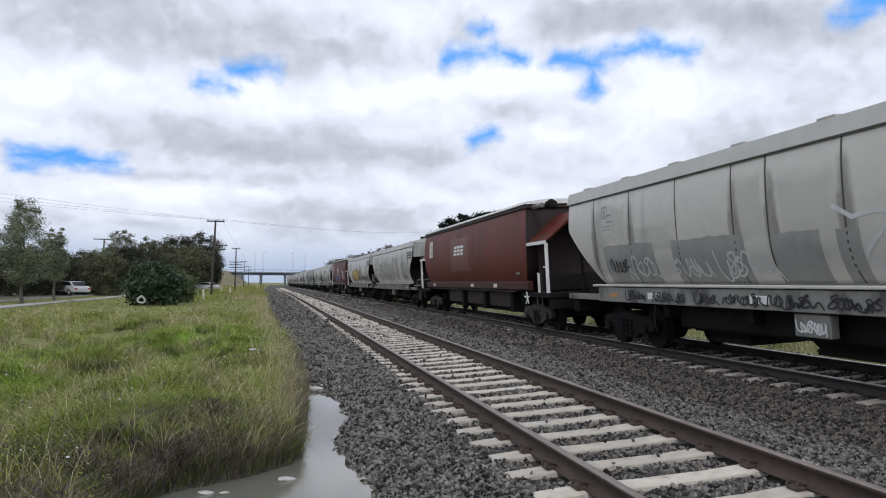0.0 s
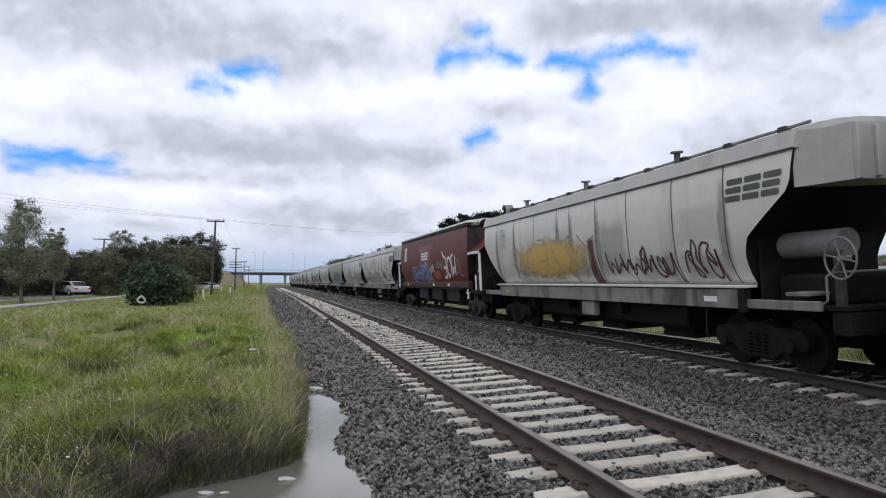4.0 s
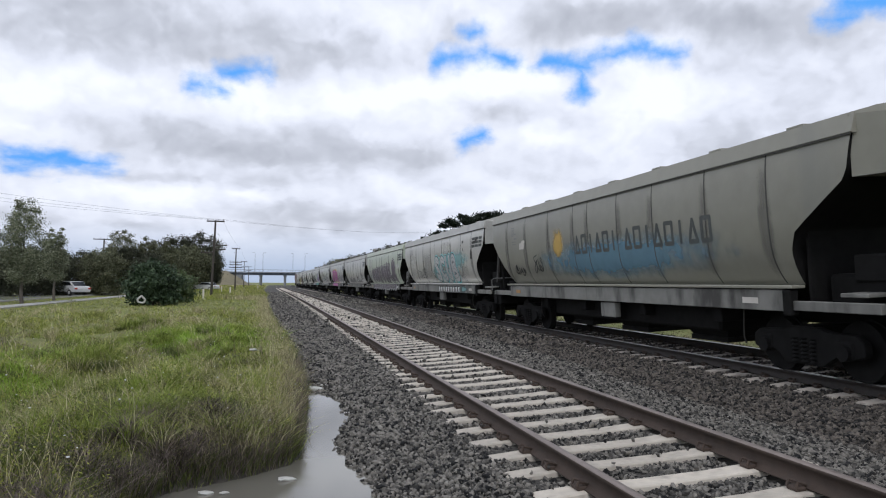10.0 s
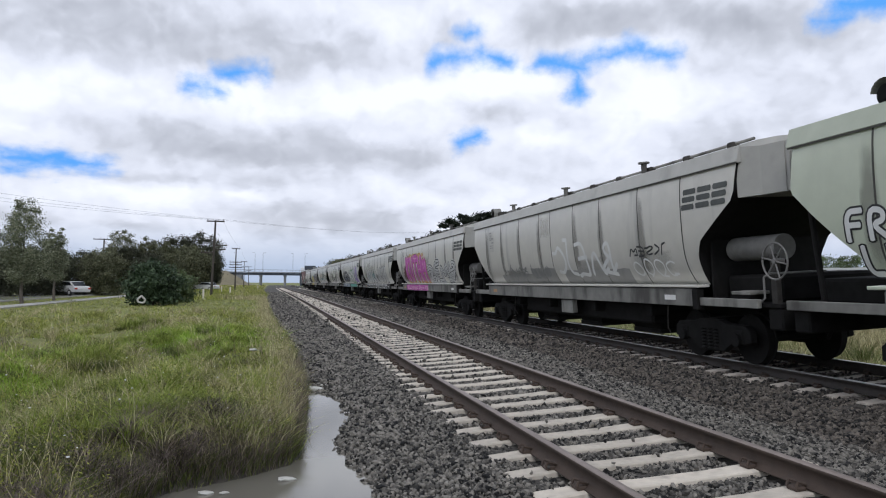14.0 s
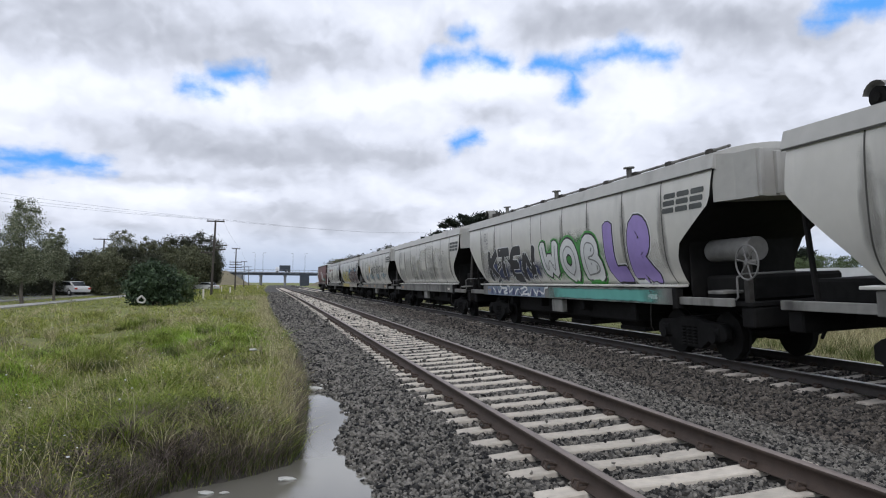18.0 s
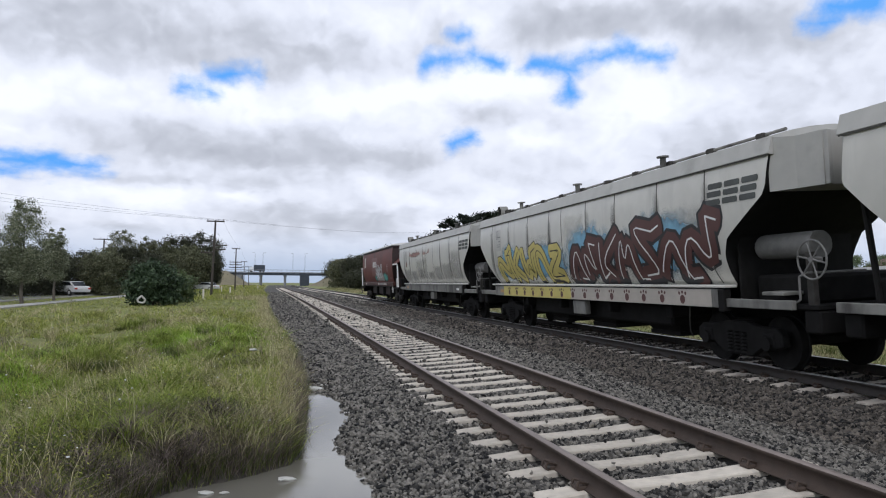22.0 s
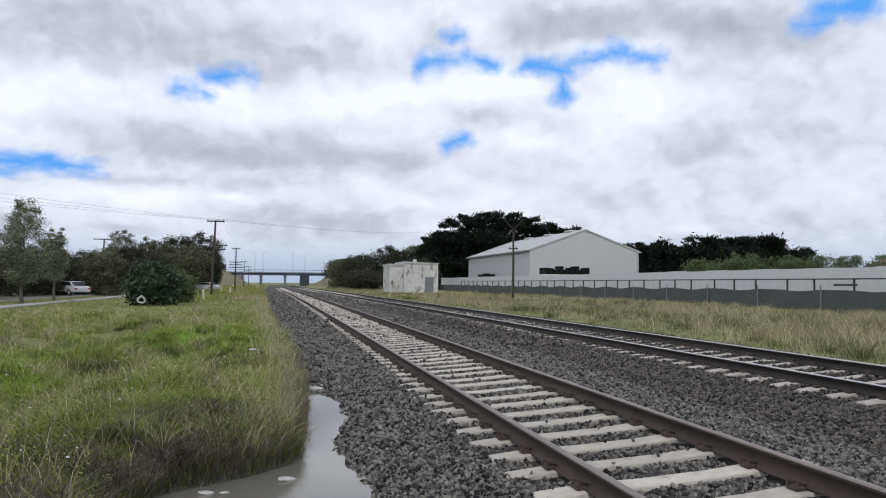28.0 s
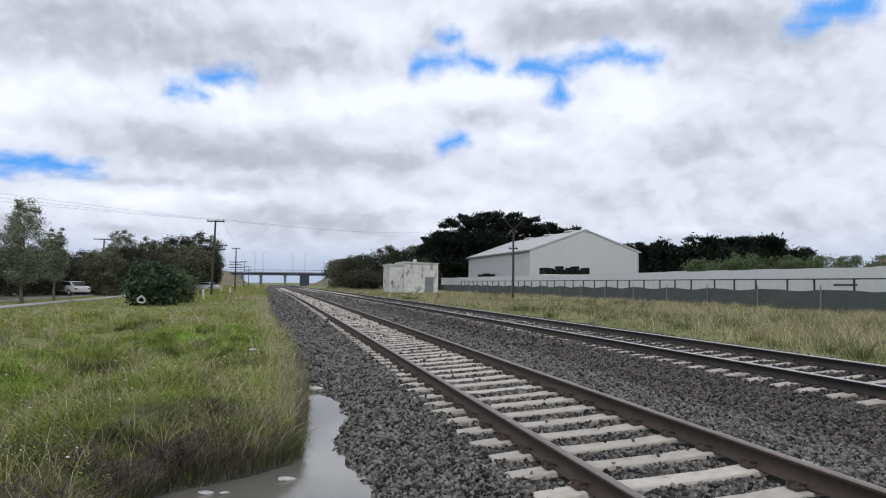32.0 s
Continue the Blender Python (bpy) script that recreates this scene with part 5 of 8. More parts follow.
def red_wagon(winder):
    surf = lambda z: half_width(RED_PROFILE, z)
    wagon = new("grain_hopper_wagon")
    # ends in the darker red: shade where the body turns in, as colour
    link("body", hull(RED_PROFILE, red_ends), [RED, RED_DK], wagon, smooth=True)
    bm = bmesh.new()
    arc = [(-1.4, 3.99), (-1.42, 4.0), (-1.4, 4.07), (-0.7, 4.14), (0.7, 4.14), (1.4, 4.07), (1.42, 4.0), (1.4, 3.99)]
    prism(bm, arc, "y", -15.45, 0.0)
    part("roof", bm, WHITE, wagon, "pale roof sheet")
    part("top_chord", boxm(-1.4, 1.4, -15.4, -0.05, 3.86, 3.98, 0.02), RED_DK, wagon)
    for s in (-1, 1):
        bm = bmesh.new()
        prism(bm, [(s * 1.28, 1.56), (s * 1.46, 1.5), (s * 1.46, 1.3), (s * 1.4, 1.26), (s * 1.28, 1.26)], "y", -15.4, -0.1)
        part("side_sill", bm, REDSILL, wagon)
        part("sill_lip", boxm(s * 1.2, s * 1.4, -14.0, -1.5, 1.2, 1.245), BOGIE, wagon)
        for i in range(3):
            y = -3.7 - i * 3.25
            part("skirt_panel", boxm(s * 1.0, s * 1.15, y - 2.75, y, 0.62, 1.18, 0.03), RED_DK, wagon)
            part("skirt_post", boxm(s * 0.9, s * 1.3, y - 3.15, y - 2.85, 0.5, 1.2, 0.02), FRAME, wagon)
    for y in (-2.0, -8.9, -12.0):
        part("reflector", boxm(-1.468, -1.455, y - 0.2, y + 0.2, 1.34, 1.47), PAPER, wagon)
    # gabled hoods over both platforms, white edges and corner posts
    for ya, yb in ((-16.95, -14.9), (-0.6, 1.5)):
        bm = bmesh.new()
        prism(bm, [(-1.42, 2.7), (-1.42, 2.74), (-0.35, 3.62), (0.35, 3.62), (1.42, 2.74), (1.42, 2.7), (0.3, 3.56), (-0.3, 3.56)], "y", ya, yb)
        part("end_hood", bm, RED, wagon)
        for s in (-1, 1):
            part("hood_edge", boxm(s * 1.405, s * 1.44, ya - 0.01, yb + 0.01, 2.66, 2.76), WHITE, wagon, "white hood edge")
            y = ya + 0.08 if ya < -5 else yb - 0.08
            part("corner_post", boxm(s * 1.33, s * 1.41, y - 0.05, y + 0.05, 1.2, 2.68, 0.01), WHITE, wagon, "white corner post")
            part("post_rung", boxm(s * 1.35, s * 1.38, y, y + (0.3 if ya < -5 else -0.3), 1.95, 2.0), WHITE, wagon)
            bm = bmesh.new()
            tube(bm, [(s * 1.38, y + 0.5, 0.55), (s * 1.38, y + 0.5, 1.1)], 0.025)
            tube(bm, [(s * 1.38, y + 0.9, 0.55), (s * 1.38, y + 0.9, 1.1)], 0.025)
            tube(bm, [(s * 1.38, y + 0.5, 0.58), (s * 1.38, y + 0.9, 0.58)], 0.02)
            part("step_ladder", bm, BOGIE, wagon)
        part("platform", boxm(-1.4, 1.4, ya - 0.1 if ya < -5 else -0.5, -14.6 if ya < -5 else yb + 0.1, 1.05, 1.2, 0.02), FRAME, wagon)
    part("end_bulkhead", boxm(-1.1, 1.1, -15.75, -15.45, 1.2, 3.0), RED_DK, wagon)
    part("end_bulkhead", boxm(-1.15, 1.15, -0.4, -0.2, 1.2, 3.1), RED_DK, wagon)
    part("brake_gear", boxm(-1.0, 1.0, -0.5, 0.7, 1.2, 1.85, 0.05), FRAME, wagon)
    for y in (-17.0, 1.15):
        part("headstock", boxm(-1.3, 1.3, y, y + 0.35, 0.7, 1.05, 0.03), FRAME, wagon)
    part("vertical_pipe", boxm(-1.3, -1.24, -15.9, -15.84, 1.2, 1.8), WHITE, wagon)
    bm = bmesh.new()
    for i in range(5):
        a = 2 * math.pi * i / 5 + 0.3
        rod(bm, (0, 0, 0), (-0.02, 0.21 * math.cos(a), 0.21 * math.sin(a)), 0.02, 6)
    w = part("brake_star", bm, WHITE, wagon, "white radial hand brake lever")
    w.location = (-1.46, -15.3, 1.02)
    if winder:
        part("tarp_roll", rodm((-1.15, -16.2, 3.88), (-1.15, -15.42, 3.88), 0.075, 12), SILL, wagon, "rolled grey tarpaulin")
        bm = bmesh.new()
        bmesh.ops.create_icosphere(bm, subdivisions=3, radius=0.17, matrix=Matrix.Translation((-0.9, -16.3, 3.88)) @ Matrix.Diagonal((1.1, 1.5, 0.85, 1)))
        for v in bm.verts:
            v.co += v.normal * 0.09 * noise.noise(v.co * 6)
        part("tarp_bundle", bm, FRAME, wagon, "crumpled black tarpaulin")
    part("brake_gear", boxm(-1.0, 1.0, -16.2, -15.4, 1.2, 1.75, 0.05), FRAME, wagon)
    underframe(wagon, 1.5, -17.2)
    bogie(wagon, -0.4, BOGIE, "light")
    bogie(wagon, -15.1, BOGIE, "light")
    part("hopper_belly", boxm(-0.95, 0.95, -13.8, -4.0, 0.45, 1.3, 0.05), FRAME, wagon)
    blot(wagon, surf, [(2.0, -5.5, -8.45), (3.42, -5.5, -8.45)], PATCH, 0.004, "newer red paint patch")
    emblem(wagon, surf, -6.1, -7.75, 2.7, 3.07, WHITE)
    notice(wagon, surf, -1.45, 3.15, 0.75, 0.8, red=True)
    part("number_bar", boxm(-(surf(1.8) + 0.012), -(surf(1.8) + 0.004), -14.45, -14.1, 1.78, 1.85), FADED, wagon, "bar of small white figures")
    return wagon, surf


bogie_meshes()
KIT["side_light"] = KIT["side"].copy()


def sill_surface(z):
    return 1.425



def add_wagon(kind, far_end, paintwork, label, pieces):
    w, s = red_wagon(far_end < 300) if kind == "red" else grey_wagon(kind == "vented", paintwork)
    if kind != "red":
        notice(w, s, -2.3, 3.0, 0.55, 0.75, plain=(far_end in (129.5, 147.0, 346.2)))
    if kind != "red" and paintwork not in (OLIVE, GREEN):
        weathered(w, s, int(far_end), (S_GREY,), z1=2.3, count=1)
    pieces(w, s)
    tagged(w, label, "wagon", "grain wagons of the train")
    TRAIN.append((w, far_end))


def disc(w, s, y, z, r, m, label):
    rows = [(z + r * math.sin(a), y + r * math.cos(a), y - r * math.cos(a)) for a in (-1.5, -1.1, -0.7, -0.35, 0, 0.35, 0.7, 1.1, 1.5)]
    return blot(w, s, rows, m, 0.005, label)


def art_smudge(w, s):
    buffed_shade(w, s, -2.0, -9.8, 2.28, 2)
    scrawl(w, s, -2.2, -3.0, 1.75, 2.1, INK, 0.035, "thin black sprayed tag", 3, 0.28)
    scrawl(w, s, -3.0, -8.6, 1.56, 2.1, CHROME, 0.04, "thin white sprayed tag", 2, 0.45)
    sprayed(w, s, "SB", -9.6, -11.6, 1.65, 2.5, [(CHROME, 0.07)], "faded pale sprayed tag", seed=3)
    blot(w, s, [(1.75, -11.8, -14.9), (2.6, -11.8, -14.9)], S_TEAL, 0.004, "teal sprayed haze")
    scrawl(w, s, -12.0, -14.6, 1.85, 2.4, CYAN, 0.07, "turquoise sprayed tag", 4, 0.5)
    for y in (-4.0, -7.4, -10.6):
        blot(w, sill_surface, [(1.16, y, y - 0.5), (1.3, y, y - 0.5)], CHALK, 0.004, "white paint block on the sill")
    scrawl(w, sill_surface, -3.0, -14.4, 1.1, 1.34, INK, 0.03, "black scribble along the sill", 5, 0.24)
    scrawl(w, lambda z: 1.362, -8.4, -9.05, 0.74, 0.98, CHALK, 0.03, "white tag on the box", 6, 0.22)


def art_none(w, s):
    pass


def art_clean_a(w, s):
    for a, b, z in ((-3.4, -5.3, 3.0), (-5.6, -7.0, 3.15), (-7.2, -8.6, 2.95), (-9.8, -12.0, 3.1), (-12.2, -14.6, 2.9)):
        blot(w, s, [(1.5, a, b), (z, a, b)], S_GREY, 0.0025, "dull rubbed paint patch")
    for z, y in ((2.95, -13.3), (2.85, -13.45), (2.75, -13.2), (2.55, -12.6)):
        blot(w, s, [(z, y, y - 0.18), (z + 0.04, y - 0.02, y - 0.15)], SEAM, 0.004, "scraped mark")


def art_amber(w, s):
    blot(w, s, [(1.5, -2.8, -9.8), (2.9, -2.8, -9.8)], S_GOLD, 0.004, "faded amber spray haze")
    sprayed(w, s, "KAEZSK", -3.2, -9.5, 1.65, 2.8, [(FADED, 0.05)], "faded grey piece", seed=8)
    scrawl(w, s, -10.0, -14.2, 1.6, 2.4, BROWN, 0.05, "brown tag", 9, 0.5)
    blot(w, s, [(1.5, -9.0, -9.5), (2.6, -9.1, -9.4)], BROWN)


def art_red_graff(w, s):
    sprayed(w, s, "NVMZKN", -3.4, -8.2, 1.62, 2.35, [(CHALK, 0.26), (NAVY, 0.2), (BLUE, 0.06)], "navy piece with a pale outline", seed=11)
    blot(w, s, [(1.5, -3.0, -8.8), (2.4, -3.0, -8.8)], S_NAVY, 0.003, "navy spray haze")
    blot(w, s, [(1.5, -8.2, -11.0), (2.2, -8.2, -11.0)], S_RED, 0.004, "bright red sprayed patch")
    scrawl(w, s, -9.5, -11.0, 2.1, 2.6, FADED, 0.035, "grey tag", 12, 0.4)
    sprayed(w, s, "EUM", -11.0, -13.4, 1.75, 2.75, [(CHALK, 0.13)], "white sprayed tag", seed=13)
    sprayed(w, s, "SK", -13.5, -14.4, 1.9, 2.5, [(FADED, 0.04)], "grey tag", seed=14)
    sprayed(w, s, "VU", -8.3, -9.0, 2.05, 2.4, [(CHALK, 0.05)], "white tag", seed=15)


def art_ghost(w, s):
    buffed_shade(w, s, -3.2, -10.8, 2.05, 44)
    scrawl(w, s, -3.6, -6.4, 1.6, 2.0, FADED, 0.04, "faded tag", 18, 0.4)
    sprayed(w, s, "OPK", -7.0, -10.2, 1.62, 2.2, [(CHALK, 0.26), (FADED, 0.2)], "grey block piece with a pale outline", seed=16)
    sprayed(w, s, "CK", -10.4, -11.7, 1.7, 2.15, [(CHALK, 0.05)], "white tag", seed=17)
    scrawl(w, s, -11.5, -12.3, 1.85, 2.35, INK, 0.035, "small black tag", 117, 0.22)
    blot(w, s, [(1.62, -12.75, -14.0), (2.15, -12.8, -13.95), (2.4, -12.95, -13.8), (2.52, -13.2, -13.55)], INK, 0.005, "black outline of a round-topped shape")
    blot(w, s, [(1.68, -12.86, -13.89), (2.12, -12.9, -13.85), (2.33, -13.03, -13.72), (2.44, -13.22, -13.53)], CHROME, 0.011, "pale round-topped shape")
    for y in (-12.55, -14.2):
        verts, faces, mats = [], [], []
        ribbon(verts, faces, mats, [(y, 1.6), (y + 0.07, 1.9), (y + 0.02, 2.1), (y - 0.08, 1.85), (y - 0.12, 1.6)], 0.05, 0, s, 0.008)
        link("outline", np_mesh("outline", np.array(verts), np.array(faces), INK), INK, w)
    scrawl(w, s, -14.3, -15.0, 2.0, 2.35, CHALK, 0.03, "white tag", 118, 0.25)
    scrawl(w, sill_surface, -12.6, -14.6, 1.12, 1.32, FADED, 0.025, "faint scribble along the sill", 18, 0.28)


def art_six(w, s):
    buffed_shade(w, s, -2.2, -12.6, 1.95, 77, PATCHGREY)
    scrawl(w, s, -2.6, -3.6, 1.62, 1.95, CHROME, 0.04, "pale tag", 20, 0.4)
    scrawl(w, s, -5.2, -7.4, 1.66, 2.25, DRIP, 0.035, "thin reddish grey tag", 120, 0.5)
    scrawl(w, s, -8.2, -8.9, 1.7, 2.2, INK, 0.045, "black tag", 19, 0.25)
    sprayed(w, s, "PERSA", -9.5, -13.1, 1.62, 2.35, [(INK, 0.32), (PATCHGREY, 0.25), (CHROME, 0.04)], "black-outlined hollow piece", seed=21, jitter=0.2)
    scrawl(w, sill_surface, -8.4, -9.0, 0.8, 1.32, INK, 0.03, "black tag on the sill", 22, 0.3)
    for i in range(7):
        y = -9.7 - i * 0.52
        blot(w, sill_surface, [(1.06, y - 0.16, y - 0.34), (1.14, y - 0.04, y - 0.46), (1.37, y, y - 0.5)], INK, 0.004, "dark edge of a rounded shape on the sill")
        blot(w, sill_surface, [(1.09, y - 0.19, y - 0.31), (1.16, y - 0.08, y - 0.42), (1.35, y - 0.04, y - 0.46)], CHROME, 0.008, "pale rounded shape on the sill")


def art_company(w, s):
    disc(w, s, -6.0, 2.62, 0.46, S_GOLD, "faded yellow sun-like emblem")
    m = FADED if w.get("tone") else DARKMARK
    for y, n, step in ((-7.2, 6, 0.41), (-9.95, 8, 0.43)):
        for i in range(n):
            a, c = y - i * step, y - i * step - step * 0.62
            verts, faces, mats = [], [], []
            path = ([(a, 2.3), ((a + c) / 2, 2.72), (c, 2.3), (a, 2.3)], [(a, 2.72), (a, 2.3), (c, 2.3), (c, 2.72), (a, 2.72)], [((a + c) / 2, 2.3), ((a + c) / 2, 2.72)])[i % 3]
            for p0, p1 in zip(path[:-1], path[1:]):
                ribbon(verts, faces, mats, [p0, p1], 0.085, 0, s, 0.006)
            link("company_mark", np_mesh("company_mark", np.array(verts), np.array(faces), m), m, w, "dark shape of the company's mark")


def art_olive(w, s):
    art_company(w, s)
    blot(w, s, [(1.55, -3.9, -14.2), (2.7, -3.9, -14.2)], S_BLUE, 0.003, "faint blue spray haze")
    scrawl(w, s, -2.1, -2.9, 1.75, 2.1, INK, 0.035, "black tag", 23, 0.24)
    scrawl(w, s, -3.9, -4.5, 1.8, 2.3, INK, 0.035, "black tag", 24, 0.35)
    blot(w, s, [(2.58, -2.75, -3.2), (2.78, -2.8, -3.25)], PAPER, 0.004, "torn pale label")
    blot(w, s, [(2.76, -2.95, -3.3), (2.86, -3.05, -3.3)], PAPER, 0.0045, "torn pale label")


def art_scub(w, s):
    blot(w, s, [(1.5, -7.2, -9.4), (2.6, -7.2, -9.4)], S_CYAN, 0.003, "turquoise spray haze")
    blot(w, s, [(2.0, -8.2, -14.6), (3.0, -8.2, -14.6)], S_CYAN, 0.0025, "turquoise spray haze")
    sprayed(w, s, "SCUB", -7.9, -12.3, 1.68, 2.66, [(CYAN, 0.5), (INK, 0.4), (CHROME, 0.3), (FADED, 0.035)], "silver letters with black edges", seed=25, plain=True, wide=0.78, skew=-0.14)
    for i in range(9):
        y = -8.5 - i * 0.46
        blot(w, sill_surface, [(1.06, y - 0.12, y - 0.3), (1.36, y - 0.02, y - 0.42)], INK, 0.004, "dark edge of a small shape on the sill")
        blot(w, sill_surface, [(1.1, y - 0.15, y - 0.28), (1.32, y - 0.08, y - 0.36)], CHALK, 0.008, "small white shape on the sill")
    blot(w, sill_surface, [(1.08, -12.6, -13.8), (1.37, -12.6, -13.8)], S_CYAN, 0.004)
    sprayed(w, s, "CLAUZR", -3.6, -5.7, 1.75, 2.2, [(INK, 0.035)], "black tag", seed=27)
    rnd = random.Random(8)
    for z, y, a, b in ((3.22, -13.3, 0.3, 0.1), (2.62, -14.5, 0.3, 0.3), (3.12, -14.9, 0.7, 0.1), (3.2, -15.3, 0.35, 0.12), (2.5, -13.0, 0.14, 0.16), (2.75, -14.6, 0.12, 0.2), (2.9, -13.4, 0.1, 0.1)):
        blot(w, s, [(z - b / 2, y, y - a * rnd.uniform(0.6, 1)), (z + b / 2, y - a * 0.2, y - a)], SEAM, 0.009, "scraped dark patch")


def art_green(w, s):
    FAT = "fat mauve letters with white outline and black shadow"
    for shapes, a, b, z in (("SC", -2.5, -4.8, 2.38), ("UB", -4.8, -7.2, 2.48), ("HO", -7.45, -9.8, 2.58), ("BL", -9.8, -12.05, 2.66)):
        sprayed(w, s, shapes, a - 0.12, b - 0.12, 1.74, z - 0.02, [(INK, 0.6)], "black shadow of the letters", seed=28, plain=True, wide=0.66)
        sprayed(w, s, shapes, a, b, 1.74, z, [(INK, 0.6), (CHALK, 0.53), (MAUVE, 0.46)], FAT, seed=28, plain=True, wide=0.66, drips=True)
    sprayed(w, s, "R", -12.05, -13.95, 1.74, 2.78, [(INK, 0.74), (CHALK, 0.62), (MAUVE, 0.54)], FAT, seed=29, plain=True, wide=0.7, drips=True)
    for i in range(12):
        y = -3.4 - 10.6 * i / 12
        blot(w, sill_surface, [(0.98, y - 0.24, y - 0.48), (1.04, y - 0.1, y - 0.62), (1.15, y, y - 0.72), (1.39, y, y - 0.72)], CHALK, 0.004, "pale rim of a rounded shape on the sill")
        blot(w, sill_surface, [(1.02, y - 0.26, y - 0.46), (1.07, y - 0.15, y - 0.57), (1.17, y - 0.05, y - 0.67), (1.39, y - 0.05, y - 0.67)], MAUVE, 0.008, "mauve rounded shape on the sill")
        for j in range(3):
            blot(w, sill_surface, [(1.14 + 0.09 * (j % 2), y - 0.16 - 0.15 * j, y - 0.26 - 0.15 * j), (1.23 + 0.09 * (j % 2), y - 0.18 - 0.15 * j, y - 0.24 - 0.15 * j)], INK, 0.011, name="paint_spot")
    sprayed(w, s, "FR8", -1.0, -2.2, 2.1, 2.5, [(INK, 0.14), (CHALK, 0.08)], "white block writing", seed=30, plain=True)
    sprayed(w, s, "LIFE", -1.2, -2.5, 1.6, 2.0, [(INK, 0.14), (CHALK, 0.08)], "white block writing", seed=31, plain=True)
    sprayed(w, s, "8OAO", -14.2, -15.2, 2.35, 2.7, [(CHALK, 0.07)], "white tag", seed=32)


def art_scribble(w, s):
    buffed_shade(w, s, -3.0, -12.4, 2.0, 91)
    sprayed(w, s, "CLEVB", -8.2, -11.8, 1.72, 2.5, [(CHALK, 0.1)], "white outlined tag", seed=33, jitter=0.16)
    scrawl(w, s, -4.0, -7.4, 1.6, 2.05, FADED, 0.05, "faded tag", 34, 0.4)
    sprayed(w, s, "MESK", -12.6, -14.0, 2.1, 2.3, [(INK, 0.04)], "black tag", seed=35)
    sprayed(w, s, "OOOC", -12.6, -14.4, 1.65, 2.0, [(CHALK, 0.04)], "white tag", seed=36)


def art_purple(w, s):
    sprayed(w, s, "SEMA", -9.0, -15.0, 1.6, 2.4, [(CHALK, 0.4), (INK, 0.34), (CHROME, 0.24), (INK, 0.03)], "white and black piece", seed=37, jitter=0.16)
    blot(w, s, [(1.5, -2.2, -3.4), (2.6, -2.3, -3.2)], S_RED, 0.003, "reddish brown spray haze")
    sprayed(w, s, "KUTHM", -2.9, -8.8, 1.62, 2.86, [(GOLD, 0.56), (INK, 0.5), (MAGENTA, 0.44), (PINK, 0.05)], "large magenta piece with gold edge", seed=38, plain=True, wide=0.76, skew=0.12, drips=True)
    scrawl(w, s, -1.9, -3.0, 1.6, 2.7, BROWN, 0.07, "brown and gold curls", 138, 0.5)
    scrawl(w, s, -4.2, -8.4, 2.9, 3.15, GOLD, 0.06, "gold curls above the piece", 139, 0.6)
    blot(w, sill_surface, [(1.08, -3.2, -9.0), (1.39, -3.0, -9.0)], MAGENTA, 0.004, "magenta band on the sill")
    scrawl(w, sill_surface, -3.4, -8.8, 1.12, 1.34, PINK, 0.05, "pink marks on the sill", 140, 0.4)


def art_white_outline(w, s):
    blot(w, s, [(1.5, -2.6, -9.2), (2.5, -2.6, -9.2)], S_CYAN, 0.003, "faint turquoise spray haze")
    sprayed(w, s, "HOBLR", -2.9, -8.5, 1.66, 2.34, [(INK, 0.42), (CHROME, 0.35), (FADED, 0.03)], "silver letters with black edges", seed=39, plain=True, wide=0.7, skew=0.05, drips=True)
    sprayed(w, s, "SCUB", -8.9, -13.5, 1.68, 2.5, [(INK, 0.46), (CHROME, 0.38), (FADED, 0.035)], "silver letters with black edges", seed=40, plain=True, wide=0.66, skew=-0.12, drips=True)
    rnd = random.Random(6)
    for i in range(26):
        y, z = -3.2 - rnd.random() * 10, 1.7 + rnd.random() * 0.7
        r = rnd.uniform(0.03, 0.06)
        disc(w, lambda q: s(q) + 0.017, y, z, r, INK, "black dot in the piece")
    blot(w, sill_surface, [(1.07, -2.6, -14.8), (1.39, -2.6, -14.8)], INK, 0.002, "black band on the sill")
    for i in range(11):
        y = -3.0 - i * 0.98
        blot(w, sill_surface, [(1.08, y - 0.14, y - 0.7), (1.2, y - 0.04, y - 0.8), (1.37, y, y - 0.84)], CHALK, 0.005, "white block on the sill")
        scrawl(w, sill_surface, y - 0.14, y - 0.7, 1.14, 1.32, INK, 0.06, "black marks on the sill", 41 + i, 0.24)


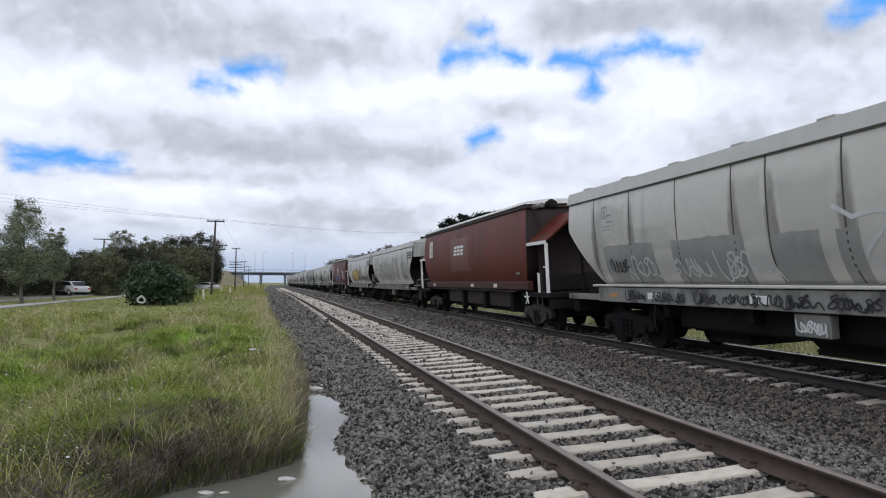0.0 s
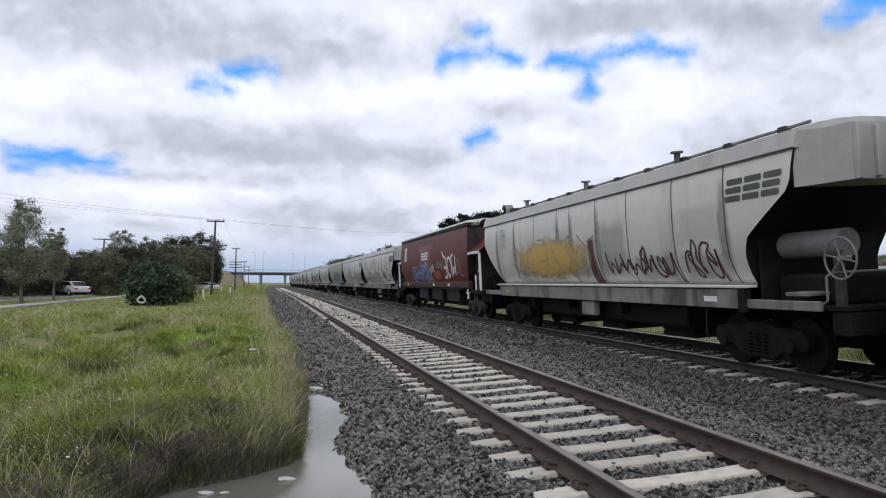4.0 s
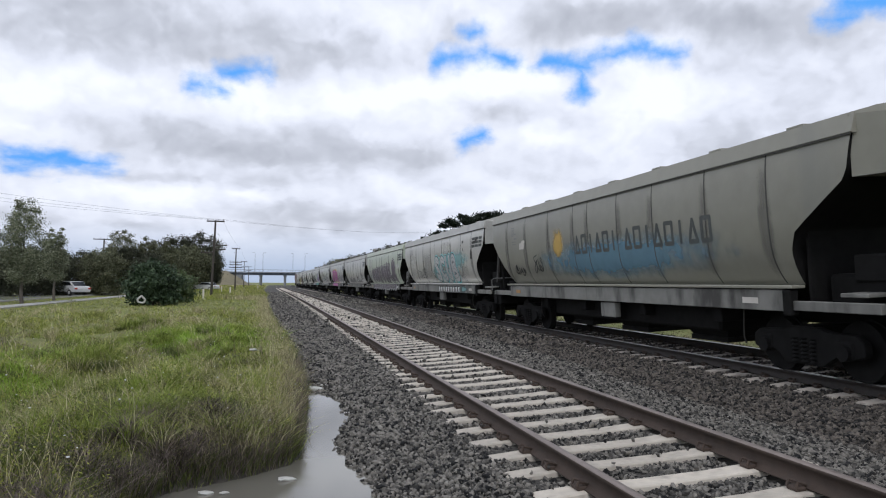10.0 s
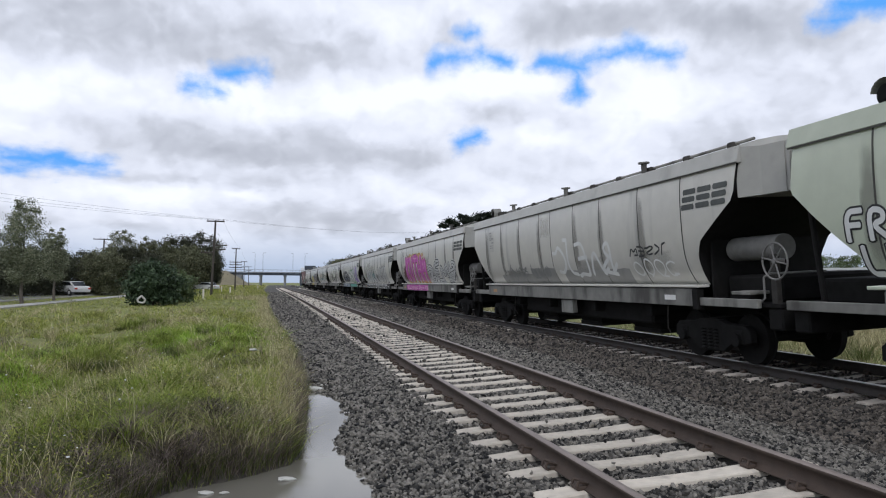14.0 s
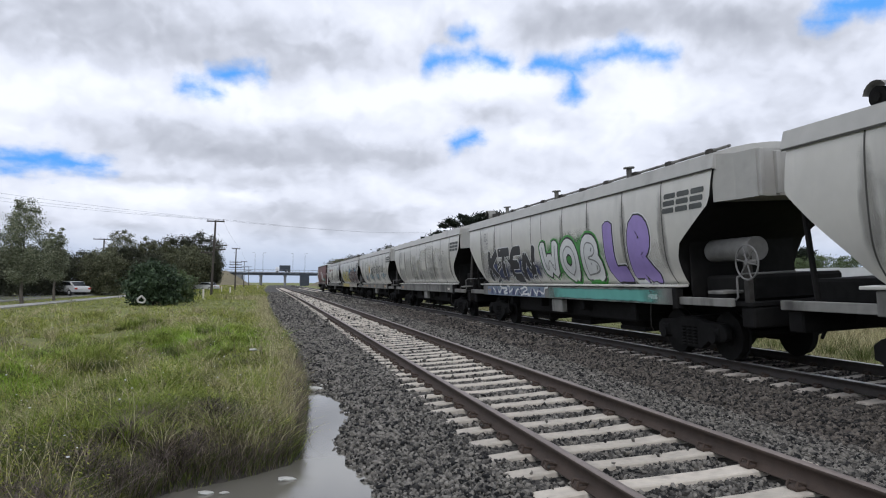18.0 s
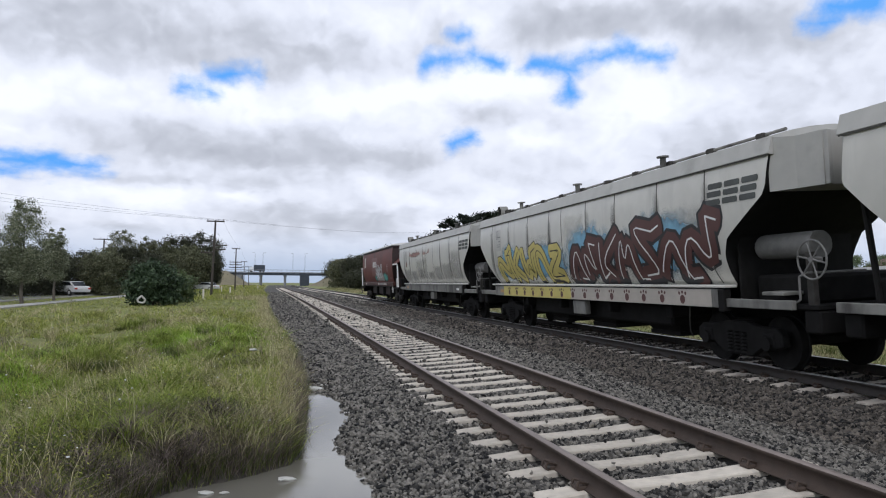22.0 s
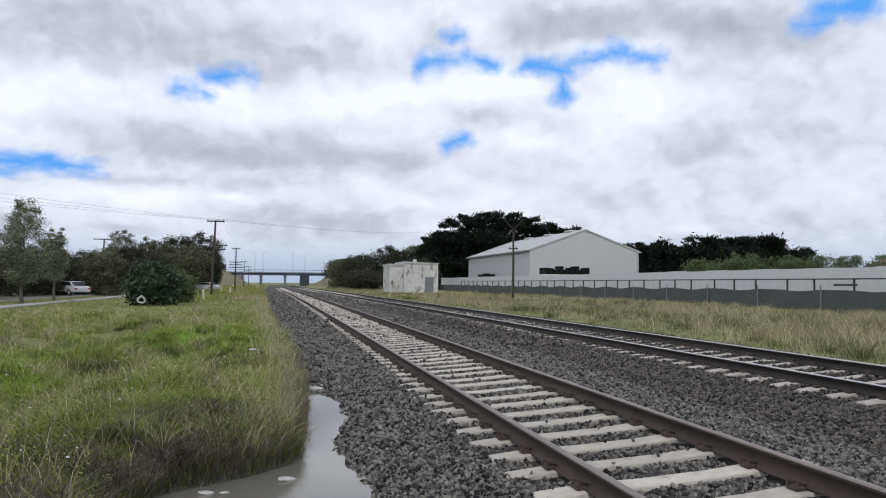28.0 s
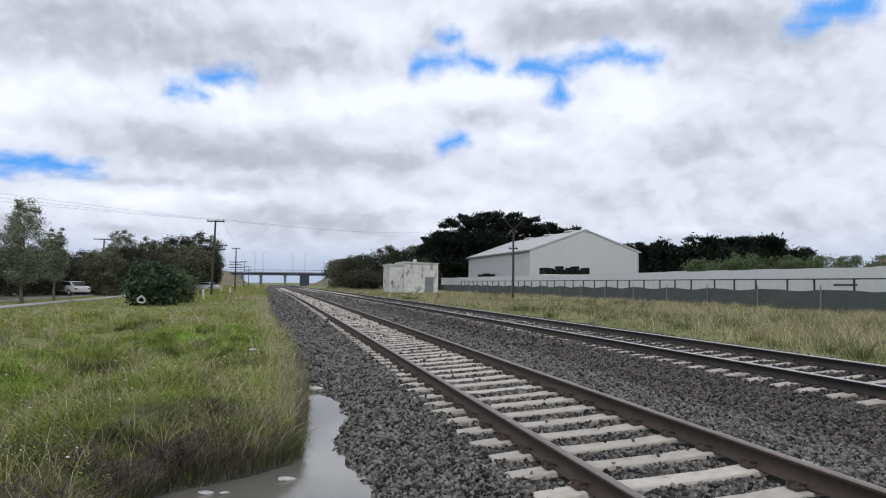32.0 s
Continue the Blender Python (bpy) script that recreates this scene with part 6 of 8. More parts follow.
def art_kten(w, s):
    blot(w, s, [(1.5, -7.4, -12.4), (2.9, -7.4, -12.4)], S_GREEN, 0.003, "green spray haze")
    for a, b in ((-1.9, -5.2), (-4.4, -8.2)):
        blot(w, s, [(1.5, a, b), (2.35, a - 0.3, b)], S_NAVY, 0.003, "navy spray haze")
    sprayed(w, s, "KTEN", -2.3, -7.3, 1.66, 2.56, [(CHALK, 0.36), (INK, 0.3)], "black angular letters with pale rim", seed=42, plain=True, wide=0.84, skew=0.2)
    rnd = random.Random(12)
    for i in range(14):
        # spurs running out of the angular letters
        y, z, up = -2.4 - i * 0.36, rnd.uniform(1.6, 2.6), rnd.choice((-1, 1))
        verts, faces, mats = [], [], []
        p = [(y, z), (y + rnd.uniform(-0.15, 0.15), z + up * 0.14), (y + rnd.uniform(-0.4, 0.4), z + up * 0.3)]
        p = [(a, min(2.95, max(1.52, b))) for a, b in p]
        ribbon(verts, faces, mats, p, 0.13, 0, s, 0.004)
        ribbon(verts, faces, mats, p, 0.08, 1, s, 0.010)
        link("sprayed_shape", np_mesh("sprayed_shape", np.array(verts), np.array(faces), [CHALK, INK], mats), CHALK, w, "pointed spur of the lettering")
        disc(w, lambda q: s(q) + 0.012, y - 0.1, rnd.uniform(1.6, 2.7), rnd.uniform(0.03, 0.06), CHROME, "pale dot")
    sprayed(w, s, "WOB", -7.8, -12.0, 1.7, 2.55, [(LEAFG, 0.62), (INK, 0.52), (CHALK, 0.42), (FADED, 0.04)], "white rounded letters edged in black", seed=43, plain=True, wide=0.7)
    sprayed(w, s, "LR", -12.0, -14.4, 1.6, 2.8, [(CHALK, 0.6), (INK, 0.54), (PURPLE, 0.46)], "purple block piece", seed=44, plain=True, wide=0.66)
    blot(w, sill_surface, [(1.07, -8.0, -14.9), (1.39, -8.0, -14.9)], soft("teal_band", (0.12, 0.38, 0.32), 0.95, True), 0.004, "teal band on the sill")
    blot(w, sill_surface, [(1.07, -2.2, -8.0), (1.39, -2.2, -8.0)], SLATE, 0.003, "grey-blue band on the sill")
    for i in range(9):
        y = -2.6 - i * 0.6
        blot(w, sill_surface, [(1.1, y, y - 0.3), (1.34, y - 0.1, y - 0.24)], NAVY, 0.006, "navy patch on the sill")
    sprayed(w, sill_surface, "VVSNVSVN", -2.6, -8.0, 1.12, 1.36, [(CHALK, 0.06)], "white scribble on the sill", seed=45)


def art_pinnacle(w, s):
    art_company(w, s)
    scrawl(w, s, -3.4, -14.8, 1.7, 2.3, soft("thin_blue", (0.22, 0.38, 0.47), 0.75), 0.06, "thin pale blue tag", 46, 0.6)
    for y in (-4.0, -8.6, -13.9):
        part("reflector", boxm(-1.43, -1.42, y - 0.3, y + 0.3, 1.17, 1.3), ORANGE, w)


def art_yellow(w, s):
    for a, b, z in ((-1.7, -5.2, 2.5), (-2.2, -4.6, 2.9), (-4.6, -8.6, 2.75), (-7.8, -11.4, 3.1), (-11.0, -15.0, 3.1)):
        blot(w, s, [(1.5, a, b), (z, a, b)], S_SKY, 0.0025, "light blue spray haze")
    sprayed(w, s, "NKMUZ", -2.3, -7.9, 1.62, 2.4, [(INK, 0.46), (YELLOW, 0.39), (INK, 0.035)], "yellow piece with dark edges on blue", seed=47, jitter=0.2)
    sprayed(w, s, "VNKMZVN", -8.2, -14.9, 1.62, 2.6, [(INK, 0.56), (BROWN, 0.42), (CHALK, 0.04)], "dark brown piece with pale lines on blue", seed=48, jitter=0.22)
    blot(w, sill_surface, [(1.07, -2.6, -8.4), (1.39, -2.6, -8.4)], YELLOW, 0.004, "yellow band on the sill")
    blot(w, sill_surface, [(1.07, -8.4, -14.8), (1.39, -8.4, -14.8)], DRIP, 0.004, "dull pale band on the sill")
    for i in range(15):
        y = -3.2 - i * 0.76
        disc(w, sill_surface, y, 1.19, 0.09, BROWN, "brown paw-like dot on the sill")
        for j in range(3):
            disc(w, lambda q: 1.4255, y + 0.11 - 0.11 * j, 1.31 + (0.02 if j == 1 else 0), 0.035, BROWN, "brown dot on the sill")


def art_redmarks(w, s):
    rnd = random.Random(5)
    for a, b in ((-3.4, -6.3), (-7.2, -8.7)):
        y = a
        while y > b:
            k = rnd.uniform(0.1, 0.2)
            z = 3.0 + rnd.uniform(-0.03, 0.05)
            blot(w, s, [(z, y, y - k), (z + rnd.uniform(0.08, 0.34) * (0.5 + 0.5 * math.sin((y - a) * 2.1)) ** 0.5 + 0.03, y - 0.03, y - k * 0.8)], DULLRED, 0.004, "faded red drip of paint")
            y -= k * rnd.uniform(0.7, 1.2)
    blot(w, s, [(2.36, -2.05, -2.62), (2.8, -2.3, -2.62)], FADEDRED, 0.005, "faded red stencil")
    blot(w, s, [(2.9, -3.3, -6.6), (3.24, -3.3, -6.6)], FADEDRED, 0.003, "faded red paint mark")


def art_last(w, s):
    blot(w, s, [(1.5, -6.6, -8.4), (2.3, -6.6, -8.4)], S_TEAL, 0.003, "teal sprayed patch")
    blot(w, s, [(1.5, -10.4, -13.4), (2.3, -10.4, -13.4)], S_TEAL, 0.003, "teal sprayed patch")
    blot(w, s, [(1.56, -7.2, -12.0), (2.2, -7.4, -11.0)], soft("pale_fill", (0.4, 0.36, 0.33), 0.7, True), 0.0045, "thin whitish fill")
    sprayed(w, s, "OOO", -7.6, -10.7, 1.95, 2.62, [(CHALK, 0.3), (FADED, 0.2)], "white bubble piece", seed=50)
    scrawl(w, s, -7.7, -10.6, 2.0, 2.6, CHROME, 0.06, "dry-brushed white scribble", 150, 0.5)
    blot(w, lambda z: 1.462, [(1.31, -8.0, -13.6), (1.49, -8.0, -13.6)], soft("pale_sill", (0.36, 0.33, 0.31), 0.8, True), 0.004, "whitish paint on the sill")
    verts, faces, mats = [], [], []
    ribbon(verts, faces, mats, [(-13.0, 2.3), (-13.5, 2.8)], 0.04, 0, s, 0.006)
    ribbon(verts, faces, mats, [(-13.0, 2.8), (-13.45, 2.3)], 0.04, 0, s, 0.006)
    link("chalk_cross", np_mesh("chalk_cross", np.array(verts), np.array(faces), CHALK), CHALK, w)


GREYL, PALEL = "grey curved-side grain hopper wagon", "pale grey grain hopper wagon with roof vents"
for row in (("plain", 18.0, GREY_A, GREYL + " with white and turquoise spray tags", art_smudge),
            ("red", 36.75, RED, "dark red grain hopper wagon with a pale roof", art_none),
            ("plain", 56.8, GREY_A, GREYL + ", clean patched paint", art_clean_a),
            ("vented", 75.2, GREY_B, PALEL + " and amber spray paint", art_amber),
            ("red", 93.1, RED, "dark red grain hopper wagon with navy and white spray paint", art_red_graff),
            ("plain", 112.65, GREY_A, GREYL + " with a sprayed round-topped shape", art_ghost),
            ("plain", 129.5, GREY_A, GREYL + " with black-edged spray paint", art_six),
            ("plain", 147.0, OLIVE, "olive-grey grain hopper wagon with a yellow emblem", art_olive),
            ("plain", 164.75, GREY_A, GREYL + " with silver and turquoise spray paint", art_scub),
            ("vented", 182.25, GREEN, "pale green grain hopper wagon with large mauve spray lettering", art_green),
            ("vented", 200.1, GREY_A, PALEL + " and thin white tags", art_scribble),
            ("vented", 218.3, GREY_B, PALEL + " and magenta spray paint", art_purple),
            ("vented", 236.5, GREY_B, PALEL + " and white outlined paint", art_white_outline),
            ("vented", 254.92, GREY_B, PALEL + ", black and purple paint", art_kten),
            ("plain", 273.15, GREY_B, GREYL + ", clean pale paint", art_clean_a),
            ("plain", 291.85, GREY_B, GREYL + " with a yellow emblem and dark mark", art_pinnacle),
            ("vented", 309.9, GREY_B, PALEL + " and yellow paint", art_yellow),
            ("vented", 328.0, GREY_B, PALEL + " and faded red marks", art_redmarks),
            ("red", 346.2, RED, "dark red grain hopper wagon with white bubble spray paint", art_last)):
    add_wagon(*row)
# ---------------------------------------------------------------- sky backdrop
MOVERS = []


def cloud_material():
    m = bpy.data.materials.new("broken_cloud_sky")
    m.use_nodes = True
    n, l = m.node_tree.nodes, m.node_tree.links
    n.clear()

    def math_node(op, a, b=None, c=None):
        q = n.new("ShaderNodeMath")
        q.operation = op
        for i, v in enumerate((a, b, c)):
            if v is None:
                continue
            if isinstance(v, (int, float)):
                q.inputs[i].default_value = v
            else:
                l.new(v, q.inputs[i])
        return q.outputs[0]

    def fbm(vec, scale, detail=8, rough=0.55, off=0.0):
        q = n.new("ShaderNodeTexNoise")
        q.inputs["Scale"].default_value, q.inputs["Detail"].default_value, q.inputs["Roughness"].default_value = scale, detail, rough
        mp = n.new("ShaderNodeMapping")
        mp.inputs["Location"].default_value = (off, off * 0.7, 0)
        l.new(vec, mp.inputs[0])
        l.new(mp.outputs[0], q.inputs["Vector"])
        return q.outputs["Fac"]

    tc = n.new("ShaderNodeTexCoord")
    nv = n.new("ShaderNodeVectorMath")
    nv.operation = "NORMALIZE"
    l.new(tc.outputs["Object"], nv.inputs[0])
    sp = n.new("ShaderNodeSeparateXYZ")
    l.new(nv.outputs[0], sp.inputs[0])
    az = math_node("MULTIPLY", math_node("ARCTAN2", sp.outputs[0], sp.outputs[1]), 57.2958)
    el = math_node("MULTIPLY", math_node("ARCSINE", sp.outputs[2]), 57.2958)
    # stretch so that clouds flatten towards the horizon
    hgt = math_node("MULTIPLY", math_node("LOGARITHM", math_node("MAXIMUM", math_node("ADD", el, 4.0), 0.5), 2.71828), 24.0)
    cv = n.new("ShaderNodeCombineXYZ")
    l.new(az, cv.inputs[0])
    l.new(hgt, cv.inputs[1])
    vec = cv.outputs[0]
    soft = fbm(vec, 0.05, 3, 0.45, 11.0)
    ragged = fbm(vec, 0.34, 6, 0.58, 3.0)
    wa = math_node("ADD", az, math_node("MULTIPLY", math_node("SUBTRACT", fbm(vec, 0.16, 5, 0.55, 5.0), 0.5), 4.2))
    we = math_node("ADD", el, math_node("MULTIPLY", math_node("SUBTRACT", fbm(vec, 0.16, 5, 0.55, 9.0), 0.5), 3.0))

    def puffs(v, scale):
        """Rounded heaps of vapour, large ones carrying small ones."""
        q = n.new("ShaderNodeTexVoronoi")
        q.feature = "SMOOTH_F1"
        q.inputs["Scale"].default_value, q.inputs["Detail"].default_value = scale, 3.0
        q.inputs["Roughness"].default_value, q.inputs["Smoothness"].default_value = 0.55, 0.7
        l.new(v, q.inputs["Vector"])
        return math_node("SUBTRACT", 1.0, q.outputs["Distance"])

    def joined(x, y):
        q = n.new("ShaderNodeCombineXYZ")
        for i, v in enumerate((x, y)):
            if isinstance(v, (int, float)):
                q.inputs[i].default_value = v
            else:
                l.new(v, q.inputs[i])
        return q.outputs[0]

    def vec_node(op, a, b=None, scale=None):
        q = n.new("ShaderNodeVectorMath")
        q.operation = op
        for i, v in enumerate((a, b)):
            if isinstance(v, tuple):
                q.inputs[i].default_value = v
            elif v is not None:
                l.new(v, q.inputs[i])
        if scale is not None:
            l.new(scale, q.inputs["Scale"])
        return q.outputs["Value" if op in ("LENGTH", "DOT_PRODUCT") else "Vector"]

    warped = joined(wa, math_node("MULTIPLY", we, 1.25))
    lump, lump_up = puffs(warped, 0.17), puffs(vec_node("ADD", warped, (0.5, 1.3, 0.0)), 0.17)

    def spot(ga, ge, ra, re):
        d = math_node("ADD", math_node("POWER", math_node("ABSOLUTE", math_node("DIVIDE", math_node("SUBTRACT", wa, ga), ra)), 2.0),
                      math_node("POWER", math_node("ABSOLUTE", math_node("DIVIDE", math_node("SUBTRACT", we, ge), re)), 2.0))
        return math_node("EXPONENT", math_node("MULTIPLY", d, -0.7))

    # rents in the cloud: rounded strips, their edges broken up by heaps and wisps
    wg = joined(math_node("ADD", az, math_node("MULTIPLY", math_node("SUBTRACT", fbm(vec, 0.3, 4, 0.55, 15.0), 0.5), 2.6)),
                math_node("ADD", el, math_node("MULTIPLY", math_node("SUBTRACT", fbm(vec, 0.3, 4, 0.55, 19.0), 0.5), 1.9)))
    gap = None
    for a0, e0, a1, e1, rad in GAPS:
        ba = (a1 - a0, e1 - e0, 0.0)
        pa = vec_node("SUBTRACT", wg, (a0, e0, 0.0))
        along = math_node("MULTIPLY", vec_node("DOT_PRODUCT", pa, ba), 1.0 / (ba[0] ** 2 + ba[1] ** 2))
        along = math_node("MINIMUM", math_node("MAXIMUM", along, 0.0), 1.0)
        away = vec_node("LENGTH", vec_node("SUBTRACT", pa, vec_node("SCALE", ba, None, along)))
        d = math_node("SUBTRACT", away, rad)
        gap = d if gap is None else math_node("SMOOTH_MIN", gap, d, 0.5)
    gap = math_node("ADD", gap, math_node("MULTIPLY", math_node("SUBTRACT", ragged, 0.5), 2.4))
    open_sky = n.new("ShaderNodeMapRange")
    open_sky.interpolation_type = "SMOOTHSTEP"
    l.new(gap, open_sky.inputs[0])
    open_sky.inputs[1].default_value, open_sky.inputs[2].default_value = 0.95, -0.75
    # top-lit shading: bright where the cloud thins upwards, grey beneath
    lit = math_node("ADD", math_node("MULTIPLY", math_node("SUBTRACT", lump, lump_up), 0.5), math_node("MULTIPLY", math_node("SUBTRACT", soft, 0.5), 0.5))
    lit = math_node("ADD", lit, math_node("ADD", math_node("MULTIPLY", math_node("SUBTRACT", ragged, 0.5), 0.26), 0.66))
    for ga, ge, ra, re, k in TONES + SOFT_TONES:
        lit = math_node("ADD", lit, math_node("MULTIPLY", spot(ga, ge, ra, re), k))
    ramp = n.new("ShaderNodeValToRGB")
    l.new(lit, ramp.inputs[0])
    e = ramp.color_ramp.elements
    e[0].position, e[0].color = 0.0, (0.44, 0.45, 0.48, 1)
    e[1].position, e[1].color = 1.0, (1.0, 1.0, 1.0, 1)
    for p, c in ((0.35, (0.6, 0.61, 0.64, 1)), (0.62, (0.8, 0.81, 0.85, 1))):
        q = e.new(p)
        q.color = c
    blue = n.new("ShaderNodeMix")
    blue.data_type = "RGBA"
    l.new(open_sky.outputs[0], blue.inputs[0])
    l.new(ramp.outputs[0], blue.inputs[6])
    blue.inputs[7].default_value = (0.13, 0.4, 0.88, 1)
    low = n.new("ShaderNodeMapRange")
    l.new(el, low.inputs[0])
    low.inputs[1].default_value, low.inputs[2].default_value, low.inputs[3].default_value, low.inputs[4].default_value = 4.6, 1.2, 0.0, 0.85
    hz = n.new("ShaderNodeMix")
    hz.data_type = "RGBA"
    l.new(low.outputs[0], hz.inputs[0])
    l.new(blue.outputs[2], hz.inputs[6])
    hz.inputs[7].default_value = (0.42, 0.5, 0.62, 1)
    em, out = n.new("ShaderNodeEmission"), n.new("ShaderNodeOutputMaterial")
    l.new(hz.outputs[2], em.inputs[0])
    em.inputs[1].default_value = 1.0
    l.new(em.outputs[0], out.inputs[0])
    return m


# openings in the cloud: two ends (azimuth, elevation) and a half width; tones: azimuth, elevation, half sizes, strength; all in degrees
GAPS = [(-18.2, 8.6, -14.7, 8.8, 0.56), (-14.7, 8.6, -11.4, 8.5, 0.29), (-6.1, 14.9, -3.3, 14.8, 0.29), (-3.7, 16.0, -0.5, 16.4, 0.38), (15.8, 19.4, 16.7, 19.8, 0.43), (13.3, 17.6, 17.3, 18.3, 0.43), (17.4, 18.2, 19.8, 17.9, 0.24), (22.1, 17.5, 25.7, 17.1, 0.47), (25.5, 17.4, 29.0, 18.1, 0.43), (29.0, 18.2, 32.2, 17.5, 0.43), (24.7, 16.7, 25.0, 15.2, 0.38), (15.5, 11.5, 17.1, 12.1, 0.38), (43.6, 19.5, 46.6, 19.2, 0.79), (42.2, 18.4, 44.3, 18.6, 0.24)]
TONES = [(-4.0, 18.5, 15.0, 1.8, -0.30), (-15.4, 18.6, 5.0, 1.6, -0.14), (11.2, 20.5, 3.2, 1.6, 0.18), (-16.6, 13.2, 4.1, 1.8, 0.32), (-10.7, 11.5, 5.5, 1.4, -0.18), (-3.1, 13.8, 5.0, 1.1, 0.35), (5.8, 14.3, 5.0, 1.4, 0.30), (12.2, 16.0, 4.1, 1.2, 0.40), (19.1, 16.4, 3.6, 1.1, 0.38), (-0.8, 10.3, 8.6, 1.0, -0.42), (11.3, 10.5, 5.0, 0.7, -0.20), (18.7, 13.2, 2.5, 1.0, -0.20), (20.9, 11.4, 2.7, 1.0, 0.28), (8.5, 11.9, 2.0, 0.6, 0.16), (-11.0, 6.5, 6.8, 0.7, 0.28), (-1.6, 7.0, 2.0, 0.5, 0.25), (-16.2, 10.3, 3.2, 0.7, 0.05), (26.8, 20.1, 7.7, 1.5, -0.42)]
SOFT_TONES = [(30.7, 15.7, 2.5, 2.0, 0.50), (29.0, 18.7, 3.2, 0.4, 0.35), (18.2, 20.5, 1.4, 1.8, 0.30), (35.2, 13.5, 3.6, 1.8, 0.12), (40.7, 17.6, 5.0, 2.0, -0.14), (38.1, 19.5, 4.1, 0.9, -0.24), (34.8, 17.2, 2.7, 0.9, -0.08), (4.0, 8.5, 5.0, 0.5, 0.06), (-7.1, 7.8, 7.3, 0.4, -0.18), (10.4, 8.0, 5.5, 0.5, 0.05), (5.9, 5.4, 9.1, 0.8, -0.34), (-11.7, 4.4, 9.1, 0.5, -0.15), (27.6, 12.3, 2.7, 1.4, 0.20), (-5.9, 11.9, 2.7, 0.6, -0.10), (4.0, 11.8, 5.5, 0.6, -0.20), (36.7, 10.5, 4.5, 1.1, -0.10), (24.1, 9.8, 3.6, 0.5, -0.10)]


def backdrop():
    R = 2600
    azs, els = np.radians(np.linspace(-75, 100, 60)), np.radians(np.linspace(-2.0, 42, 24))
    A, E = np.meshgrid(azs, els)
    v = np.stack([R * np.cos(E) * np.sin(A), R * np.cos(E) * np.cos(A), R * np.sin(E)], -1).reshape(-1, 3)
    i = np.arange(v.shape[0]).reshape(len(els), len(azs))
    q = np.stack([i[:-1, :-1], i[1:, :-1], i[1:, 1:], i[:-1, 1:]], -1).reshape(-1, 4)
    me = np_mesh("backdrop", v, q, cloud_material())
    me.shade_smooth()
    ob = tagged(link("backdrop", me, None), "broken white and grey cloud with blue gaps", "sky", kind="structure")
    MOVERS.append((ob, [(t, pose(-96 * t / 32, 73 * t / 32, -12 * t / 32)) for t in (0.0, 8.0, 16.0, 24.0, 32.0)]))


backdrop()

# ---------------------------------------------------------------- trees
GUM = leaf_mat("gum_leaves", (0.12, 0.135, 0.08), 0.5, 0.3, tip=(0.25, 0.26, 0.18))
DARKLEAF = leaf_mat("dark_foliage", (0.046, 0.049, 0.03), 0.55, 0.2)
MIDLEAF = leaf_mat("mid_green_foliage", (0.085, 0.092, 0.052), 0.5, 0.3, tip=(0.16, 0.16, 0.095))
CYPRESS = leaf_mat("cypress_foliage", (0.014, 0.02, 0.012), 0.45, 0.08)
OLIVELEAF = leaf_mat("olive_foliage", (0.1, 0.13, 0.06), 0.4, 0.25)
BUSHLEAF = leaf_mat("bush_foliage", (0.03, 0.05, 0.025), 0.55, 0.15, tip=(0.06, 0.085, 0.045))


def leaf_cloud(centres, radii, per, size, rng, flat=0.7, spray=0.0):
    """Small leaves in clumps round the given centres."""
    n = len(centres) * per
    c = np.repeat(centres, per, 0)
    r = np.repeat(radii, per)[:, None]
    p = rng.normal(size=(n, 3))
    p = c + p * r * 0.58 * np.array([1, 1, flat])
    a, b = rng.normal(size=(n, 3)), rng.normal(size=(n, 3))
    if spray:
        out = p * np.array([1, 1, 0])
        out /= np.linalg.norm(out, axis=1)[:, None] + 1e-6
        a = a * 0.45 + (out + np.array([0, 0, 0.75])) * spray
    a /= np.linalg.norm(a, axis=1)[:, None]
    b -= a * (a * b).sum(1)[:, None]
    b /= np.linalg.norm(b, axis=1)[:, None]
    s = size * rng.uniform(0.6, 1.4, (n, 1))
    k = 0.26 if spray else 0.45
    v = np.stack([p - a * s, p + b * s * k, p + a * s, p - b * s * k], 1)
    f = np.arange(n * 4).reshape(-1, 4)
    return v.reshape(-1, 3), f


